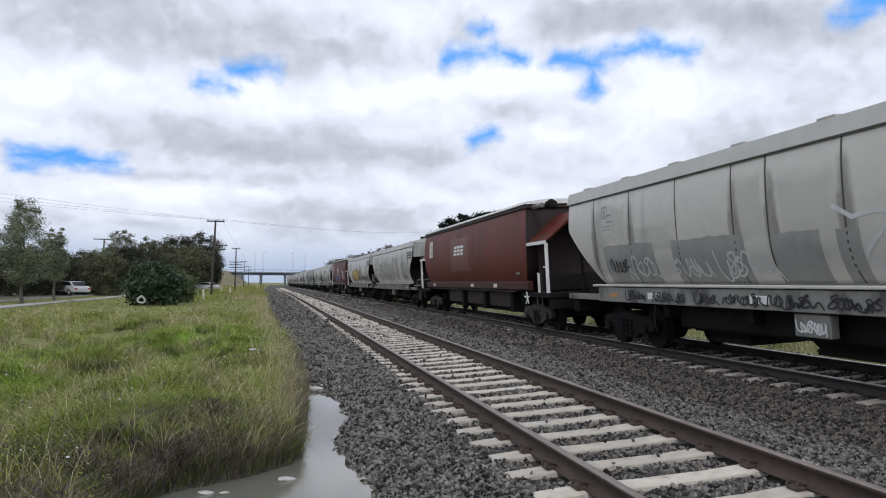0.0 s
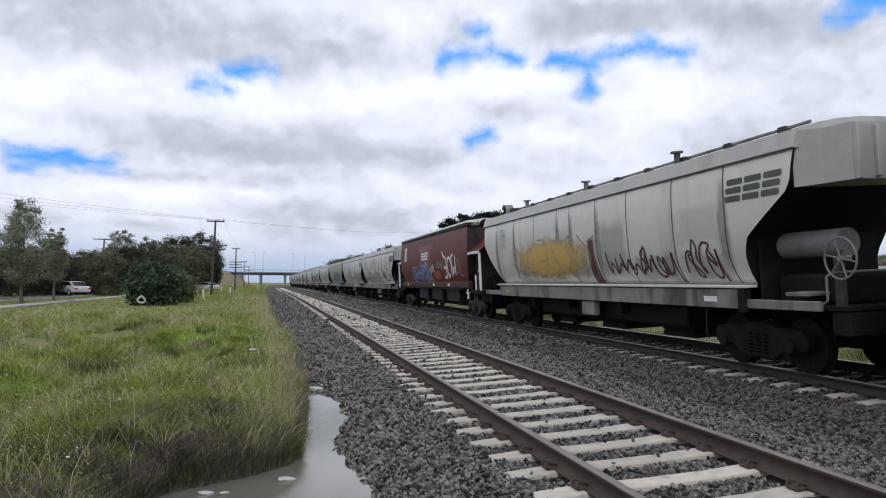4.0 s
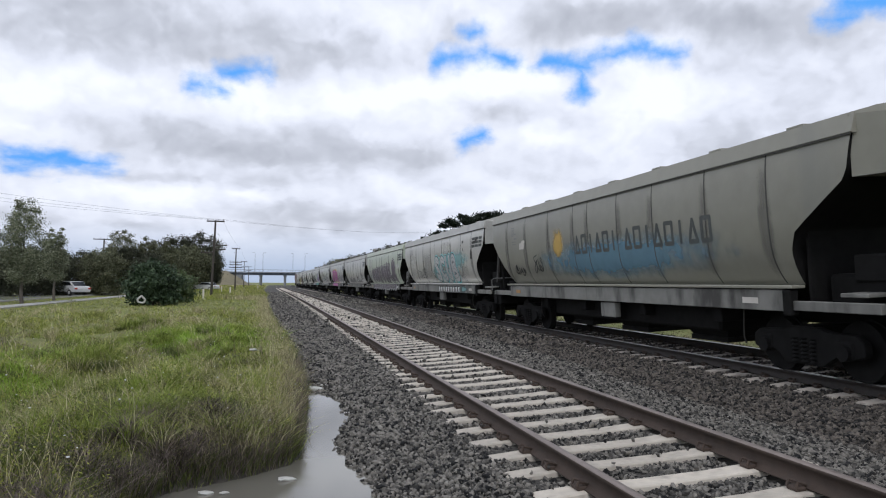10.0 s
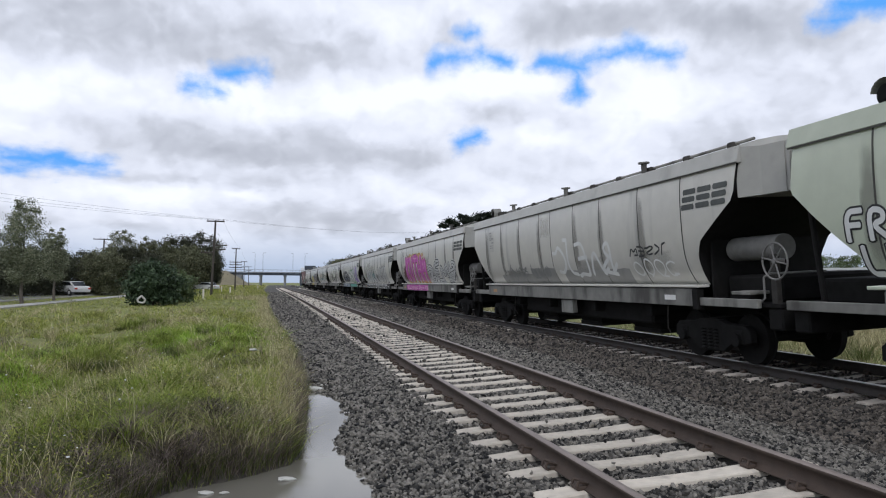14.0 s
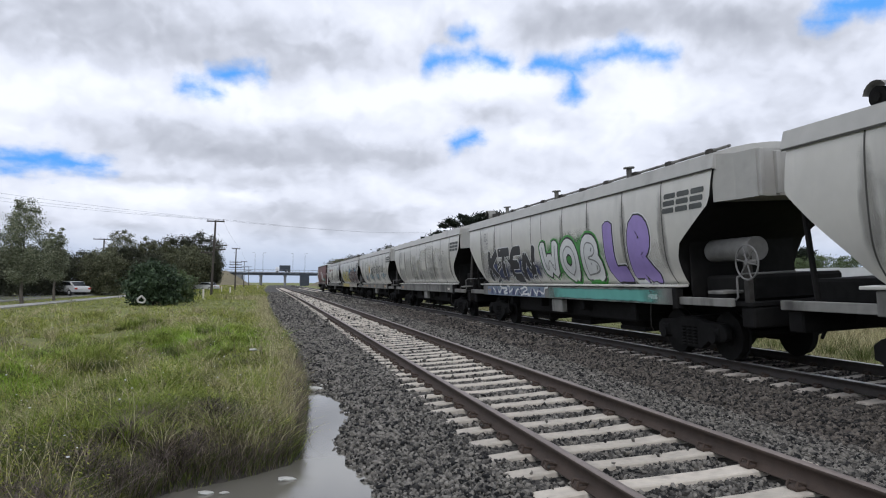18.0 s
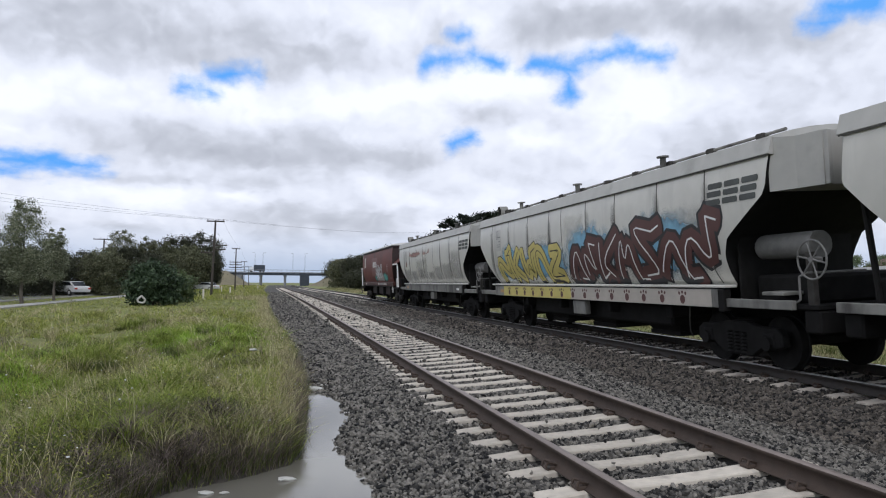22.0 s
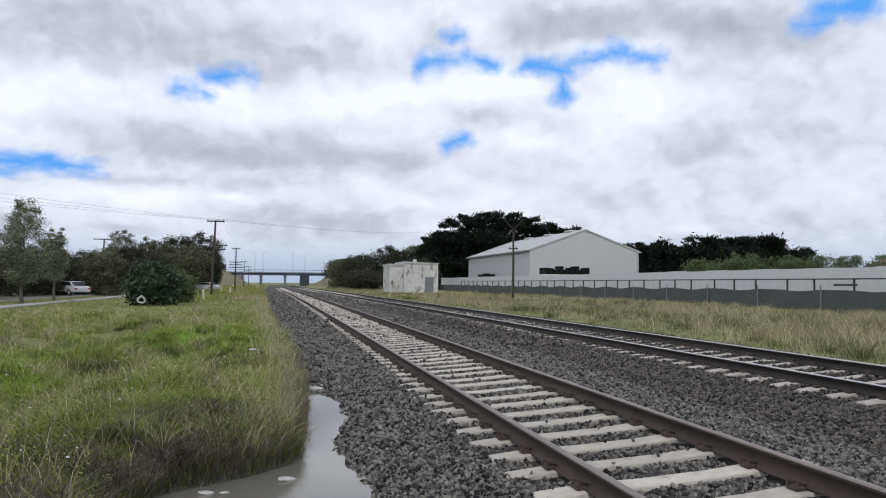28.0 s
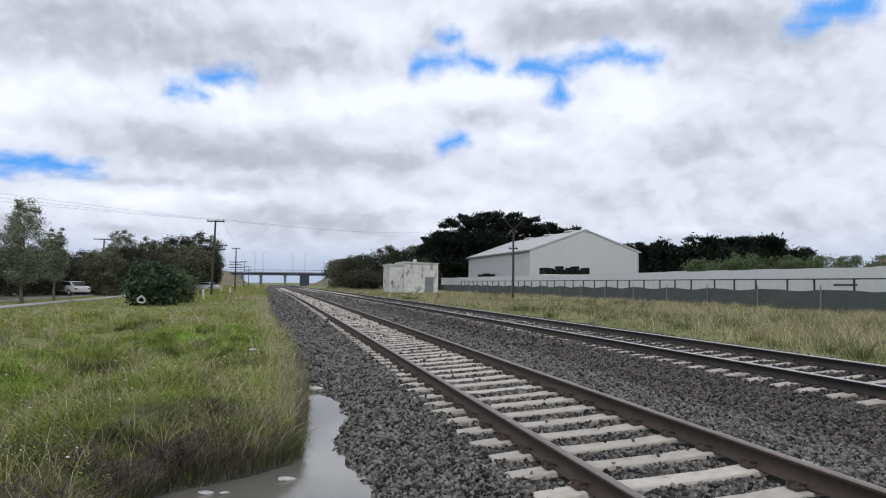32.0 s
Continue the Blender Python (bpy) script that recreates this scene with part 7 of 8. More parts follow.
def tree(x, y, h, w, leaves, seed, trunk=0.3, clumps=60, per=60, size=0.16, shape="round", lean=0.0, bark=None, label="", group="", name="tree", puff=1.0):
    """trunk: share of the height that is bare. shape: round, tall or layered."""
    rng = np.random.default_rng(seed)
    t = new(name)
    base, bark = h * trunk, bark or BARK
    cs, rs = [], []
    while len(cs) < clumps:
        p = rng.uniform(-1, 1, 3)
        u = (p[2] + 1) / 2
        if shape == "tall":
            lim = 0.35 + 0.65 * math.sin(math.pi * min(1, 0.12 + u * 0.86))
        elif shape == "layered":
            lim = (1.0 - 0.5 * u * u) * (0.78 + 0.22 * math.sin(u * 19 + seed))
        else:
            lim = math.sqrt(max(0.05, 1 - (1.75 * u - 0.75) ** 2)) if u > 0.43 else 0.75 + 0.4 * u
        rad = math.hypot(p[0], p[1])
        if rad > lim or rad < lim * 0.25:
            continue
        cs.append((p[0] * w / 2 + lean * u, p[1] * w / 2, base + (h - base) * u * 0.96))
        rs.append(w * rng.uniform(0.1, 0.2) * puff * (0.7 if u > 0.8 else 1))
    cs, rs = np.array(cs), np.array(rs)
    v, f = leaf_cloud(cs, rs, per, size, rng, 0.42, 1.0) if shape == "layered" else leaf_cloud(cs, rs, per, size, rng)
    link("crown", np_mesh("crown", v, f, leaves), leaves, t)
    bm = bmesh.new()
    r0 = 0.016 * h + (0.03 if h > 2 else 0.0)
    pts = [Vector((0, 0, -0.2)), Vector((rng.uniform(-0.1, 0.1), 0, base * 0.6)), Vector((lean * 0.2, rng.uniform(-0.15, 0.15), base + 0.05 * h)), Vector((lean * 0.6, 0, h * 0.8))]
    for i in range(3):
        rod(bm, pts[i], pts[i + 1], r0 * (1 - 0.28 * i), 8, r0 * (1 - 0.28 * (i + 1)))
    for c in sorted(cs.tolist(), key=lambda q: q[2])[:clumps * 3 // 4:max(1, clumps // 14)]:
        k = rng.uniform(0.3, 0.9)
        s = pts[2].lerp(pts[3], max(0, min(1, (c[2] - base) / (h - base) - 0.3))) if c[2] > base else pts[1]
        rod(bm, s, s.lerp(Vector(c), 0.85), r0 * 0.26, 5, r0 * 0.08)
    link("trunk", bm, bark, t)
    t.matrix_basis = pose(x, y, float(ground_z(x, y)) if -25 < x < 33 and 0 < y < 340 else 0.08)
    return tagged(t, label, "tree", group)


GUML = "slender gum tree with sparse grey-green leaves"
tree(-15.95, 51, 6.9, 2.9, GUM, 1, 0.2, 150, 150, 0.055, "tall", puff=0.95, label=GUML, group="roadside trees")
tree(-18.9, 51, 4.6, 2.4, GUM, 2, 0.2, 110, 110, 0.06, "tall", puff=0.95, label=GUML, group="roadside trees")
tree(-16.15, 58.5, 5.75, 1.7, GUM, 3, 0.25, 100, 140, 0.055, "tall", puff=1.0, label=GUML, group="roadside trees")
DK = "dense dark green roadside tree"
for i, (x, y, h, w) in enumerate(((-27, 66, 4.8, 6), (-24, 72, 4.6, 5), (-22.5, 78, 4.8, 5.5), (-20.2, 84, 4.8, 5), (-17.6, 80, 4.9, 4.5), (-15.6, 82, 5.2, 4.5),
                                  (-13.6, 84, 5.0, 4.2), (-22.5, 63, 3.6, 3.2), (-31, 75, 5.6, 6), (-26.5, 92, 6, 7))):
    tree(x, y, h, w, DARKLEAF if i % 4 else MIDLEAF, 20 + i, 0.05, 150, 120, 0.1, "round", puff=0.95, label=DK, group="roadside trees")
for i, (x, y, h, w) in enumerate(((-19.0, 96, 8.0, 4.2), (-16.4, 98, 7.4, 3.2), (-14.0, 99, 6.8, 3.0))):
    tree(x, y, h, w, MIDLEAF, 40 + i, 0.15, 110, 130, 0.1, "tall", puff=0.95, label="bushy green tree with an open top", group="roadside trees")
for i, (x, y, h, w) in enumerate(((-16.8, 128, 9.6, 7.5), (-12.4, 130, 10.2, 6.5), (-14.2, 122, 7.5, 7), (-10.8, 124, 6.5, 3.6), (-18, 118, 6.5, 6))):
    tree(x, y, h, w, DARKLEAF if i != 2 else MIDLEAF, 50 + i, 0.2, 150, 120, 0.14, "round", puff=0.85, label="spreading dark gum tree", group="spreading gums")
tree(-7.3, 46.4, 2.75, 3.1, BUSHLEAF, 60, 0.03, 170, 60, 0.1, "round", label="dense dark green bush in the grass", name="bush")
tree(-6.6, 52, 2.6, 2.2, OLIVELEAF, 61, 0.05, 40, 70, 0.11, "round", label="yellow-green shrub behind the bush", name="bush")
CY = "tall dark cypress with layered boughs"
for i, (x, y, h, w) in enumerate(((41.0, 172, 17.6, 13), (47.5, 170, 20.2, 14), (55.5, 172, 20.2, 15), (63.0, 174, 19.4, 14), (70, 176, 18.5, 14), (77, 177, 17.2, 13), (38.0, 176, 13.5, 10))):
    tree(x, y, h, w, CYPRESS, 70 + i, 0.03, 230, 95, 0.55, "layered", puff=0.8, label=CY, group="cypress windbreak")
for i, (x, y, h, w) in enumerate(((66, 124, 9.8, 9), (72, 122, 10.4, 10), (79, 121, 11.2, 10), (86, 121, 11.3, 10), (92.5, 121, 11.3, 9.5), (98, 120, 9.2, 7))):
    tree(x, y, h, w * 1.5, CYPRESS, 80 + i, 0.02, 210, 95, 0.46, "layered", puff=0.8, label=CY, group="cypress windbreak")
for i, (x, y, h, w) in enumerate(((57, 88, 5.6, 5), (61.5, 87, 6.2, 5), (66, 88, 6.4, 5.5), (70.5, 87, 6.0, 5), (75, 86, 6.8, 5), (79.5, 86, 6.6, 5), (84, 85, 6.4, 5))):
    tree(x, y, h, w, OLIVELEAF, 90 + i, 0.1, 80, 90, 0.13, "round", label="pale green shrubby tree behind the wall", group="trees behind the wall")
for i, (x, y, h, w) in enumerate(((17.0, 194, 7.4, 7), (20.0, 188, 8.4, 7), (22.5, 185, 8.0, 8), (27.5, 184, 11.0, 9), (32.0, 184, 9.6, 8), (36, 186, 11.5, 9), (19, 160, 4.2, 7),
                                  (24.5, 150, 4.4, 6), (29, 146, 6.2, 7), (26.0, 325, 11, 10))):
    tree(x, y, h * 1.1, w * 1.1, DARKLEAF if i % 5 else MIDLEAF, 100 + i, 0.05, 140, 90, 0.22, "round", puff=0.95, label="dark green tree beside the line", group="trees along the line")

# ---------------------------------------------------------------- shed, walls, fences


def shed():
    s = tagged(new("industrial_shed"), "large pale corrugated metal shed with a low gable roof", "shed")
    x0, x1, xm, y0, y1, e, r = 40.0, 59.4, 49.7, 110.0, 148.0, 7.3, 10.8
    # corrugated gable wall, rib by rib
    vs, fs = [], []
    xs = np.arange(x0, x1 + 0.01, 0.24)
    for i, x in enumerate(xs):
        d = 0.06 if i % 2 else 0.0
        top = e + (r - e) * (1 - abs(x - xm) / (xm - x0))
        vs += [(x, y0 - d, 0), (x, y0 - d, top)]
    fs = [(2 * i, 2 * i + 2, 2 * i + 3, 2 * i + 1) for i in range(len(xs) - 1)]
    link("gable_wall", np_mesh("gable_wall", np.array(vs), np.array(fs), SHEET), SHEET, s)
    vs = []
    ys = np.arange(y0, y1 + 0.01, 0.4)
    for i, y in enumerate(ys):
        d = 0.06 if i % 2 else 0.0
        vs += [(x0 - d, y, 0), (x0 - d, y, e)]
    fs = [(2 * i, 2 * i + 1, 2 * i + 3, 2 * i + 2) for i in range(len(ys) - 1)]
    link("side_wall", np_mesh("side_wall", np.array(vs), np.array(fs), SHEET), SHEET, s)
    part("side_wall", boxm(x1 - 0.1, x1, y0, y1, 0, e), SHEET, s)
    part("end_wall", boxm(x0, x1, y1 - 0.1, y1, 0, e), SHEET, s)
    for sgn, xa in ((-1, x0 - 0.4), (1, x1 + 0.4)):
        bm = bmesh.new()
        prism(bm, [(xa, e - 0.12), (xa, e), (xm, r + 0.12), (xm, r)], "y", y0 - 0.12, y1 + 0.4)
        part("roof_slope", bm, SHEETROOF, s)
    bm = bmesh.new()
    prism(bm, [(x0 - 0.4, e - 0.2), (x0 - 0.4, e + 0.02), (xm, r + 0.16), (x1 + 0.4, e + 0.02), (x1 + 0.4, e - 0.2), (xm, r - 0.08)], "y", y0 - 0.2, y0 - 0.125)
    part("barge_board", bm, SHEET, s)
    part("gutter", boxm(x0 - 0.6, x0 - 0.4, y0 - 0.4, y1 + 0.4, e - 0.28, e - 0.08), BRIDGE_C, s)
    part("downpipe", boxm(x0 - 0.2, x0 - 0.07, 118, 118.14, 0, e - 0.2), SHEET, s)
    for y in (116, 126, 137):
        part("roof_ventilator", boxm(xm - 0.7, xm + 0.7, y - 1.3, y + 1.3, r - 0.05, r + 0.3, 0.1), SHEETROOF, s)


def white_wall():
    w = tagged(new("wall_east"), "long white sheet-metal boundary wall", "wall", kind="structure")
    y = 10.0
    first = part("wall_panel", boxm(36.0, 36.12, 0, 2.99, 0, 2.93), WALLWHITE, w)
    first.location = (0, y, 0)
    for i in range(1, 49):
        o = share("wall_panel", first, w, pose(0, y + 3 * i, random.uniform(-0.04, 0.04)))
    f = tagged(new("rail_fence"), "dark post and rail frame in front of the white wall", "fence")
    post = part("fence_post", boxm(34.97, 35.07, -0.05, 0.05, 0, 2.2, 0.01), BOGIE, f)
    post.location = (0, 12, 0)
    yy = 12
    for i in range(1, 42):
        yy += random.choice((2.6, 3.0, 3.4))
        share("fence_post", post, f, pose(0, yy, random.uniform(-0.03, 0.03)))
    part("fence_rail", boxm(34.9, 34.97, 11, yy, 2.12, 2.2, 0.01), BOGIE, f)
    part("wall_writing", boxm(35.985, 35.998, 38.4, 40.4, 1.72, 1.86), DARKMARK, w, "bar of dark sprayed writing")


def cloth_fence():
    f = tagged(new("mesh_fence"), "low fence hung with sagging dark grey cloth", "fence")
    ys = np.arange(14, 146, 0.6)
    vs = []
    for y in ys:
        k = ((y - 14) % 6) / 6
        sag = 0.16 * math.sin(math.pi * k) * (0.6 + 0.4 * math.sin(y))
        for z in (0.0, 0.7, 1.48 - sag):
            vs.append((33 + 0.06 * math.sin(y * 1.9 + z * 3), y, z))
    fs = [(3 * i + j, 3 * i + 3 + j, 3 * i + 4 + j, 3 * i + 1 + j) for i in range(len(ys) - 1) for j in range(2)]
    link("cloth", np_mesh("cloth", np.array(vs), np.array(fs), FENCECLOTH), FENCECLOTH, f)
    post = part("fence_post", rodm((32.9, 0, 0), (32.9, 0, 1.72), 0.04), BRIDGE_C, f)
    post.location = (0, 14, 0)
    for i in range(1, 23):
        share("fence_post", post, f, pose(0, 14 + 6 * i, 0))


def hut():
    h = tagged(new("brick_hut"), "small flaking whitewashed trackside building", "hut")
    for x0, x1, y0, y1, z in ((16.3, 18.4, 105.5, 112, 4.25), (18.4, 23.6, 105, 113, 4.6)):
        part("wall_block", boxm(x0, x1, y0, y1, 0, z), BLOCK, h)
        bm = bmesh.new()
        prism(bm, [(x0 - 0.1, z), (x1 + 0.1, z), (x1 + 0.1, z + 0.12), (x0 - 0.1, z + 0.3)], "y", y0 - 0.15, y1 + 0.1)
        part("roof", bm, SHEETROOF, h)
    part("roof_cowl", boxm(20.2, 20.7, 107, 107.6, 4.7, 5.3, 0.1), BLOCK, h)
    part("boarded_opening", boxm(21.6, 22.9, 104.93, 105.0, 0.2, 2.6), BRIDGE_C, h)


def stacked_frames(x0, x1, y, z0, label, n):
    s = tagged(new("stacked_frames"), label, "stack")
    part("tray", boxm(x0, x1, y, y + 2.5, 0.1, z0), WALLWHITE, s)
    rnd = random.Random(n)
    w = (x1 - x0) / n
    for i in range(n):
        part("frame", boxm(x0 + w * i + 0.1, x0 + w * (i + 1) - 0.1, y, y + 2, z0, z0 + rnd.uniform(0.7, 1.3), 0.03), FRAME, s)


shed()
white_wall()
cloth_fence()
hut()
stacked_frames(38.5, 46.0, 100.0, 3.2, "dark steel frames stacked above the wall", 9)
stacked_frames(57.5, 62.0, 100.0, 3.0, "low load of timber and dark frames", 4)
stacked_frames(36.8, 39.8, 128.0, 2.6, "dark machine parts behind the wall", 3)


def house(x, y, w, d, z, r, wall, roof, label):
    h = tagged(new("house"), label, "house")
    part("wall", boxm(-w / 2, w / 2, -d / 2, d / 2, 0, z), wall, h)
    bm = bmesh.new()
    prism(bm, [(-w / 2 - 0.4, z - 0.1), (w / 2 + 0.4, z - 0.1), (0, r)], "y", -d / 2 - 0.4, d / 2 + 0.4)
    part("roof", bm, roof, h)
    for i in range(2):
        win = part("window", boxm(-w / 4 + i * w / 2 - 0.6, -w / 4 + i * w / 2 + 0.6, -d / 2 - 0.06, -d / 2, 1.0, 2.1), GLASS, h)
        part("window_frame", boxm(-w / 4 + i * w / 2 - 0.7, -w / 4 + i * w / 2 + 0.7, -d / 2 - 0.04, -d / 2 - 0.005, 0.92, 2.18), WALLWHITE, win)
    h.location = (x, y, 0)


PINKROOF = mat("dull_red_roof", (0.2, 0.11, 0.1), 0.8, 0, 0.2, 3, 0.1)
house(92, 84, 14, 10, 4.6, 7.4, mat("pinkish_render", (0.34, 0.24, 0.22), 0.9, 0, 0.1, 3, 0.1), PINKROOF, "house with a dull red gable roof")
house(-31, 58, 9, 8, 2.5, 3.8, mat("brown_brick_house", (0.16, 0.1, 0.07), 0.9, 0, 0.2, 6, 0.2), PINKROOF, "low brown house behind the roadside trees")

# ---------------------------------------------------------------- bridge


def bridge():
    b = tagged(new("road_bridge"), "distant concrete road bridge over the tracks", "bridge")
    y0, y1 = 336, 347
    # deck in the dark tone: the shade it lies in is put into the colour
    part("deck", boxm(-60, 80, y0, y1, 4.9, 5.9), BRIDGE_S, b)
    part("deck_edge", boxm(-60, 80, y0 - 0.4, y0 - 0.05, 5.95, 6.3), BRIDGE_C, b)
    part("guard_rail", boxm(-60, 80, y0 - 0.2, y0 - 0.1, 7.2, 7.35), BRIDGE_C, b)
    post = part("rail_post", boxm(-0.06, 0.06, y0 - 0.2, y0 - 0.1, 6.3, 7.3), BRIDGE_C, b)
    post.location = (-34, 0, 0)
    for i in range(1, 40):
        share("rail_post", post, b, pose(-34 + 2 * i, 0, 0))
    for x in (-7.3, 3.6):
        for y in (y0 + 1.5, y1 - 1.5):
            part("pier", rodm((x, y, -0.5), (x, y, 4.9), 0.55, 12), BRIDGE_C, b)
        part("pier_cap", boxm(x - 0.7, x + 0.7, y0 + 0.4, y1 - 0.4, 4.3, 4.9), BRIDGE_C, b)
    part("abutment", boxm(10.5, 14.5, y0, y1, -0.5, 4.9), BRIDGE_S, b)
    part("abutment", boxm(-19, -15.5, y0, y1, -0.5, 4.9), BRIDGE_C, b)
    for i, x in enumerate((-10.2, -6.6, 7.2, 12.8)):
        lamp = tagged(new("street_lamp"), "tall thin lamp post on the bridge", "street lamp", "lamps on the bridge")
        part("post", rodm((0, 0, 0), (0, 0, 9.5), 0.1, 8, 0.06), BRIDGE_C, lamp)
        part("arm", rodm((0, 0, 9.4), (1.4 if i % 2 else -1.4, 0, 9.7), 0.05, 6), BRIDGE_C, lamp)
        lamp.location = (x, y1 - 1, 5.9)


bridge()


def mound(name, x, y, rx, ry, h, label, m):
    bm = bmesh.new()
    bmesh.ops.create_grid(bm, x_segments=24, y_segments=24, size=1)
    for v in bm.verts:
        r = min(1.0, math.hypot(v.co.x, v.co.y))
        k = (math.cos(r * math.pi) + 1) / 2
        v.co = Vector((v.co.x * rx, v.co.y * ry, h * k * (1 + 0.15 * noise.noise(v.co * 5)) - 0.15))
    o = link(name, bm, m, smooth=True)
    o.location = (x, y, 0.05)
    return tagged(o, label, "embankment", kind="structure")


DRYSOIL = mat("dry_embankment", (0.17, 0.145, 0.085), 0.95, 0, 0.35, 1.2, 0.4, 8, second=((0.09, 0.1, 0.04), 0.55, 0.5))
mound("ground_bank", -24, 335, 16, 60, 6.5, "dry grassy bridge embankment", DRYSOIL)
mound("ground_bank", 30, 330, 19, 70, 6.5, "dry grassy bridge embankment", DRYSOIL)

# ---------------------------------------------------------------- poles and wires


def pole(x, y, h, arms, label, lean=0.0, vee=False):
    p = tagged(new("utility_pole"), label, "utility pole", "poles along the line")
    part("post", rodm((0, 0, -0.3), (lean, 0, h), 0.12, 10, 0.075), WOOD, p)
    for z, a, b in arms:
        arm = part("crossarm", boxm(a + lean * z / h, b + lean * z / h, -0.06, 0.06, z - 0.05, z + 0.06, 0.01), WOOD, p)
        for q in np.linspace(a + 0.1, b - 0.1, 4 if b - a > 1 else 2):
            part("insulator", rodm((q + lean * z / h, 0, z + 0.06), (q + lean * z / h, 0, z + 0.2), 0.035, 6), BRIDGE_C, arm)
    if vee:
        bm = bmesh.new()
        tube(bm, [(-0.85, 0, h + 0.9), (0, 0, h), (0.85, 0, h + 0.9)], 0.04)
        part("vee_arms", bm, WOOD, p)
    p.location = (x, y, 0.05)
    return p


PL = "dark timber power pole with crossarms"
pole(-5.6, 65.5, 6.95, [(6.85, -0.75, 0.75), (4.75, 0.0, 1.1), (4.4, 0.0, 1.0), (4.1, -1.1, 0.0)], PL, 0.24)
pole(-6.1, 111, 6.6, [(6.5, -0.6, 0.6), (4.5, -0.9, 0.9), (4.1, -0.9, 0.9), (3.7, -0.9, 0.9)], PL, 0.06)
pole(-7.4, 170, 6.3, [(6.2, -0.7, 0.7), (5.0, -0.8, 0.8)], PL)
pole(-8.8, 235, 6.5, [(6.4, -0.8, 0.8), (5.2, -0.8, 0.8)], PL)
pole(-21.5, 98, 6.9, [(6.8, -1.3, 1.3)], "timber street pole with a wide crossarm")
pole(19.5, 57.7, 6.2, [(6.0, -0.35, 0.35), (4.6, -0.4, 0.4)], "slim dark pole with vee arms beside the tracks", 0.0, True)
pole(-30, 45, 7.5, [(7.4, -0.9, 0.9)], PL)


def wire(a, b, sag, label="thin slack overhead wire"):
    a, b = Vector(a), Vector(b)
    pts = [a.lerp(b, i / 14) - Vector((0, 0, sag * 4 * (i / 14) * (1 - i / 14))) for i in range(15)]
    side = Vector((b.y - a.y, a.x - b.x, 0)).normalized() * 0.006
    v = [p + d for p in pts for d in (side, Vector((0, 0, 0.006)), -side, Vector((0, 0, -0.006)))]
    f = [(4 * i + j, 4 * i + (j + 1) % 4, 4 * i + 4 + (j + 1) % 4, 4 * i + 4 + j) for i in range(14) for j in range(4)]
    tagged(link("overhead_wire", np_mesh("overhead_wire", np.array(v), np.array(f), FRAME), FRAME), label, "wire", "overhead wires")


for dx, up_ in ((-0.65, 0.0), (0.1, 0.3), (0.65, 0.75)):
    wire((-30 + dx, 45, 7.6 + up_), (-5.36 + dx, 65.5, 7.05), 0.3)
for dx in (-0.6, 0.6):
    wire((-5.36 + dx, 65.5, 7.05), (-6.0 + dx, 111, 6.7), 0.4)
    wire((-5.36 + dx, 65.5, 7.1), (30 + dx, 150, 12.6), 0.5)
    wire((-6.0 + dx, 111, 6.7), (-7.4 + dx, 170, 6.4), 0.5)

# ---------------------------------------------------------------- road, car, small things


def strip(name, x0, x1, y0, y1, z, m, label, cat):
    tagged(link(name, boxm(x0, x1, y0, y1, z - 0.2, z), m), label, cat, kind="structure")


strip("road", -26, -18.2, -40, 330, 0.1, ASPHALT, "grey asphalt road beside the field", "road")
strip("kerb", -18.2, -18.0, -40, 330, 0.2, PATH, "pale concrete kerb", "kerb")
strip("pavement", -15.2, -13.9, -40, 200, 0.14, PATH, "pale concrete footpath across the grass", "footpath")


def car(x, y, rz, paintwork, label):
    c = tagged(new("car"), label, "car")
    bm = bmesh.new()
    prism(bm, [(-2.2, 0.35), (-2.25, 0.75), (-2.05, 0.92), (-1.0, 1.0), (1.1, 0.95), (2.1, 0.82), (2.25, 0.6), (2.2, 0.35)], "x", -0.85, 0.85)
    bmesh.ops.bevel(bm, geom=[e for e in bm.edges], offset=0.06, segments=2, affect="EDGES")
    part("body", bm, paintwork, c, smooth=False)
    bm = bmesh.new()
    prism(bm, [(-1.75, 0.95), (-1.2, 1.4), (0.2, 1.43), (1.05, 0.97)], "x", -0.7, 0.7)
    bmesh.ops.bevel(bm, geom=[e for e in bm.edges], offset=0.06, segments=2, affect="EDGES")
    part("cabin", bm, paintwork, c)
    for s in (-1, 1):
        bm = bmesh.new()
        prism(bm, [(-1.5, 1.0), (-1.1, 1.32), (0.12, 1.34), (0.75, 1.0)], "x", s * 0.69, s * 0.715)
        part("side_window", bm, GLASS, c)
        for yy in (-1.35, 1.4):
            wh = part("wheel", rodm((s * 0.68, yy, 0.31), (s * 0.88, yy, 0.31), 0.31, 18), RUBBER, c)
            part("rim", rodm((s * 0.87, yy, 0.31), (s * 0.89, yy, 0.31), 0.18, 12), CHROME, wh)
        part("tail_light", boxm(s * 0.55, s * 0.82, -2.27, -2.2, 0.62, 0.78, 0.01), BRIGHTRED, c)
        part("headlight", boxm(s * 0.5, s * 0.8, 2.18, 2.26, 0.58, 0.72, 0.01), CHROME, c)
    bm = bmesh.new()
    prism(bm, [(-1.72, 1.0), (-1.28, 1.36), (-1.26, 1.34), (-1.7, 0.97)], "x", -0.6, 0.6)
    part("rear_window", bm, GLASS, c)
    c.matrix_basis = pose(x, y, 0.1, 0, 0, rz)


car(-20.1, 78, 44, CHROME, "silver-white sedan parked beside the road")
car(-11.3, 122, 60, CHROME, "silver car parked far along the road")


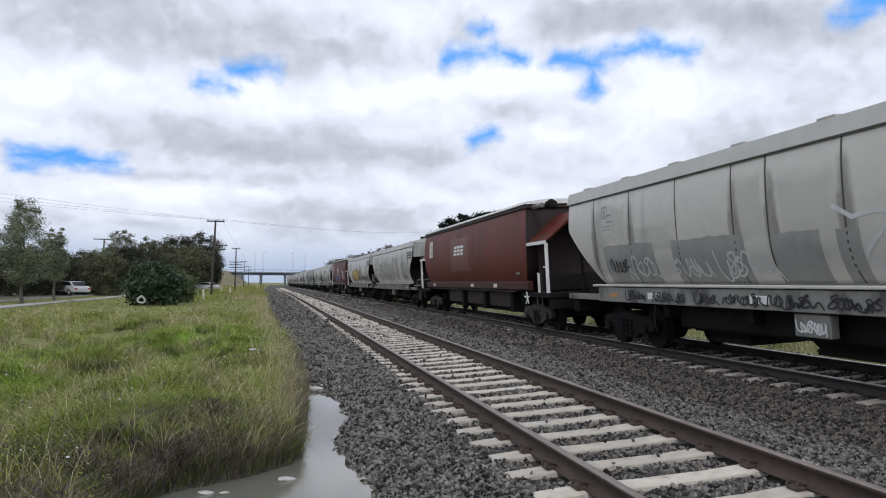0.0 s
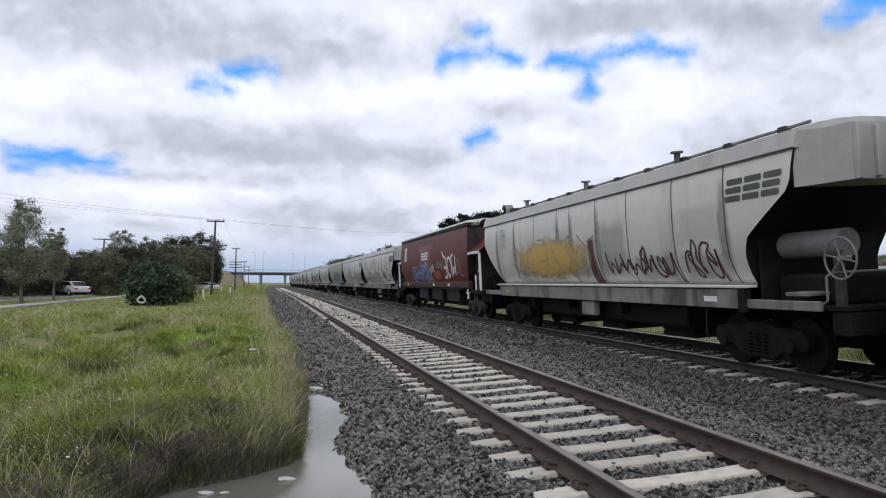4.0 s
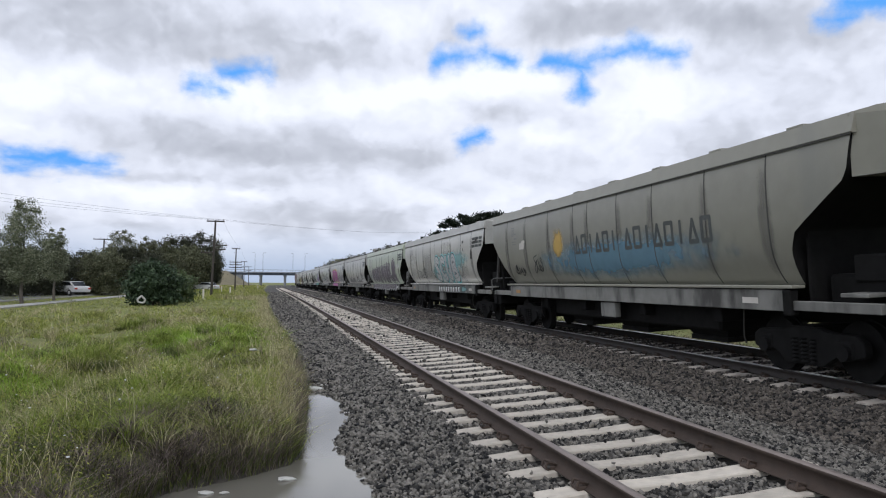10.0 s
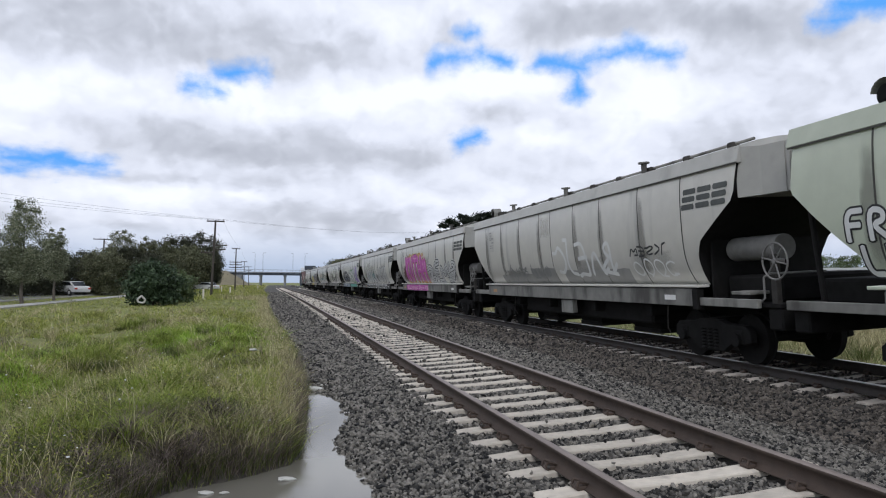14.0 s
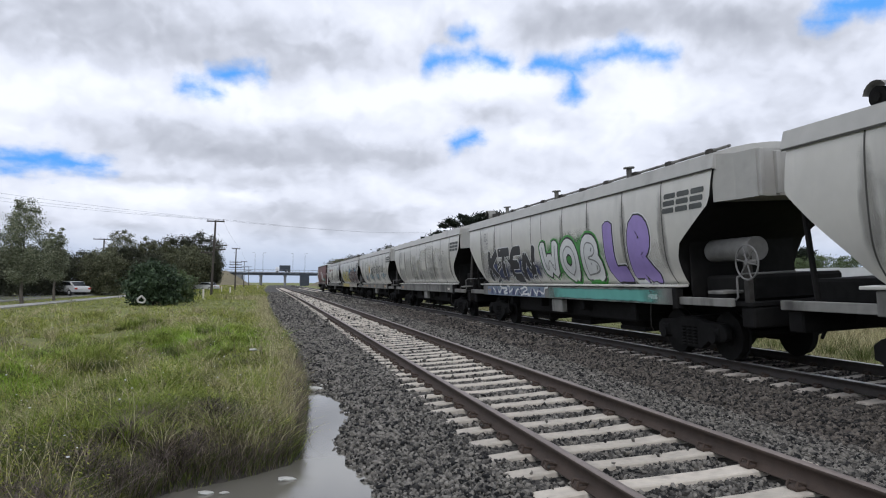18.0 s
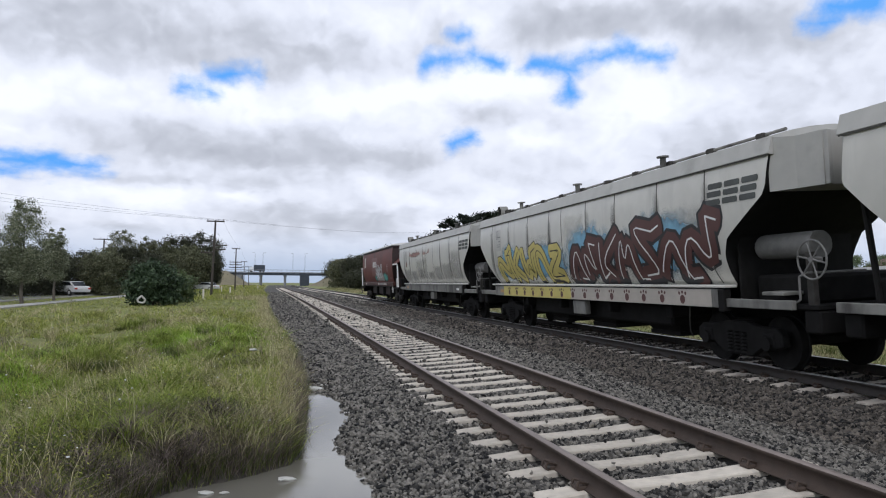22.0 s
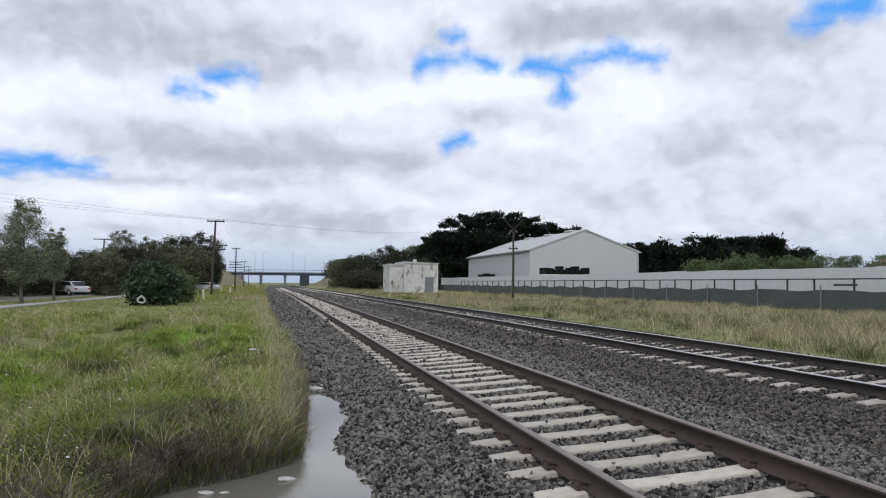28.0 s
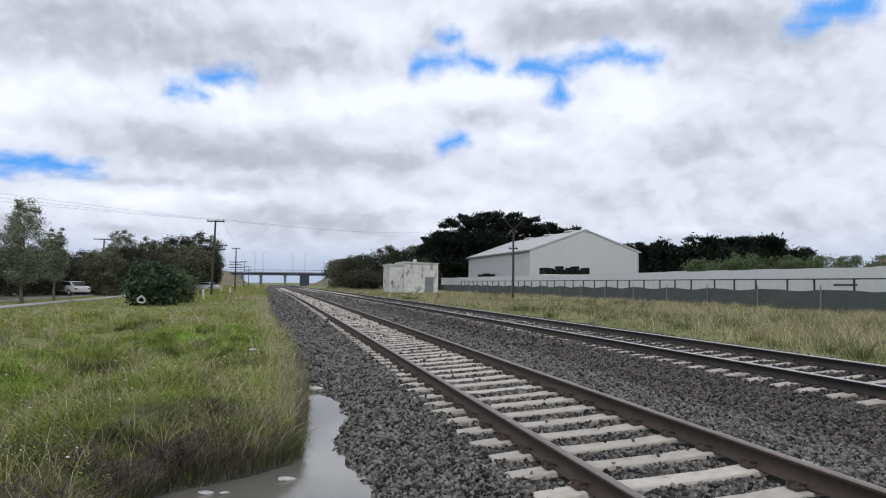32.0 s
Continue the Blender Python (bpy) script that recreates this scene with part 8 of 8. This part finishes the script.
def hoop():
    bm = bmesh.new()
    pts = [(-0.3, 0, 0.1), (-0.32, 0, 0.35), (0.0, 0, 0.62), (0.3, 0, 0.3), (0.26, 0, 0.06), (0.0, 0, 0.0), (-0.3, 0, 0.1)]
    for a, b in zip(pts[:-1], pts[1:]):
        rod(bm, Vector(a) * 0.65, Vector(b) * 0.65, 0.055, 8)
    o = link("plastic_hoop", bm, RUBBISH, smooth=True)
    o.matrix_basis = pose(-7.55, 43.9, 0.35, 10, 0, 12)
    tagged(o, "white plastic hoop caught in the bush", "hoop")


hoop()
for x, y in ((-5.9, 62), (-5.0, 82), (-7.2, 100), (-3.0, 120)):
    m_ = link("marker_post", boxm(-0.07, 0.07, -0.04, 0.04, 0, 0.95, 0.02), PAPER)
    m_.location = (x, y, 0.05)
    tagged(m_, "short white marker post in the grass", "marker post", "marker posts")


def truck():
    t = tagged(new("truck"), "small dark truck crossing the bridge", "truck")
    part("cargo_box", boxm(-3.4, 1.6, -1.2, 1.2, 0.9, 3.6, 0.05), BRIDGE_S, t)
    part("cab", boxm(-5.2, -3.5, -1.1, 1.1, 0.7, 2.8, 0.15), CARWHITE, t)
    for x in (-4.4, -0.4, 0.9):
        part("wheel", rodm((x, -1.2, 0.5), (x, 1.2, 0.5), 0.5, 16), RUBBER, t)
    speed = 3.2
    MOVERS.append((t, [(s, pose(1.5 - (s - 19) * speed * 0.9, 341, 5.9)) for s in np.linspace(0, 32, 9)]))


truck()
# ---------------------------------------------------------------- what moves
SPEED = [(0, 12.4), (3, 12.27), (6, 12.26), (9, 11.96), (12, 12.64), (15, 13.36), (18, 13.89), (21, 14.26), (26, 14.49), (32, 14.6)]


def travelled(t):
    """Metres that the train has run by t seconds."""
    s = 0.0
    for (a, va), (b, vb) in zip(SPEED[:-1], SPEED[1:]):
        if t <= a:
            break
        e = min(t, b)
        ve = va + (vb - va) * (e - a) / (b - a)
        s += (va + ve) / 2 * (e - a)
    return s


ROLLED = [travelled(i / 30) for i in range(961)]


def motions():
    middle = Matrix.Translation((0, 8.5, 0))
    for w, far_end in TRAIN:
        rows = []
        for i in range(33):
            y = far_end - travelled(i) - 8.5
            rows.append((float(i), on_track(True, y) @ middle))
        walk(w, rows)
    for o, d in WHEELS:
        base = o.matrix_basis.translation.copy()
        walk(o, [(i / 30, pose(*base, math.degrees(ROLLED[i] / 0.455) % 360)) for i in range(961)])
    for thing, rows in MOVERS:
        walk(thing, rows)


motions()
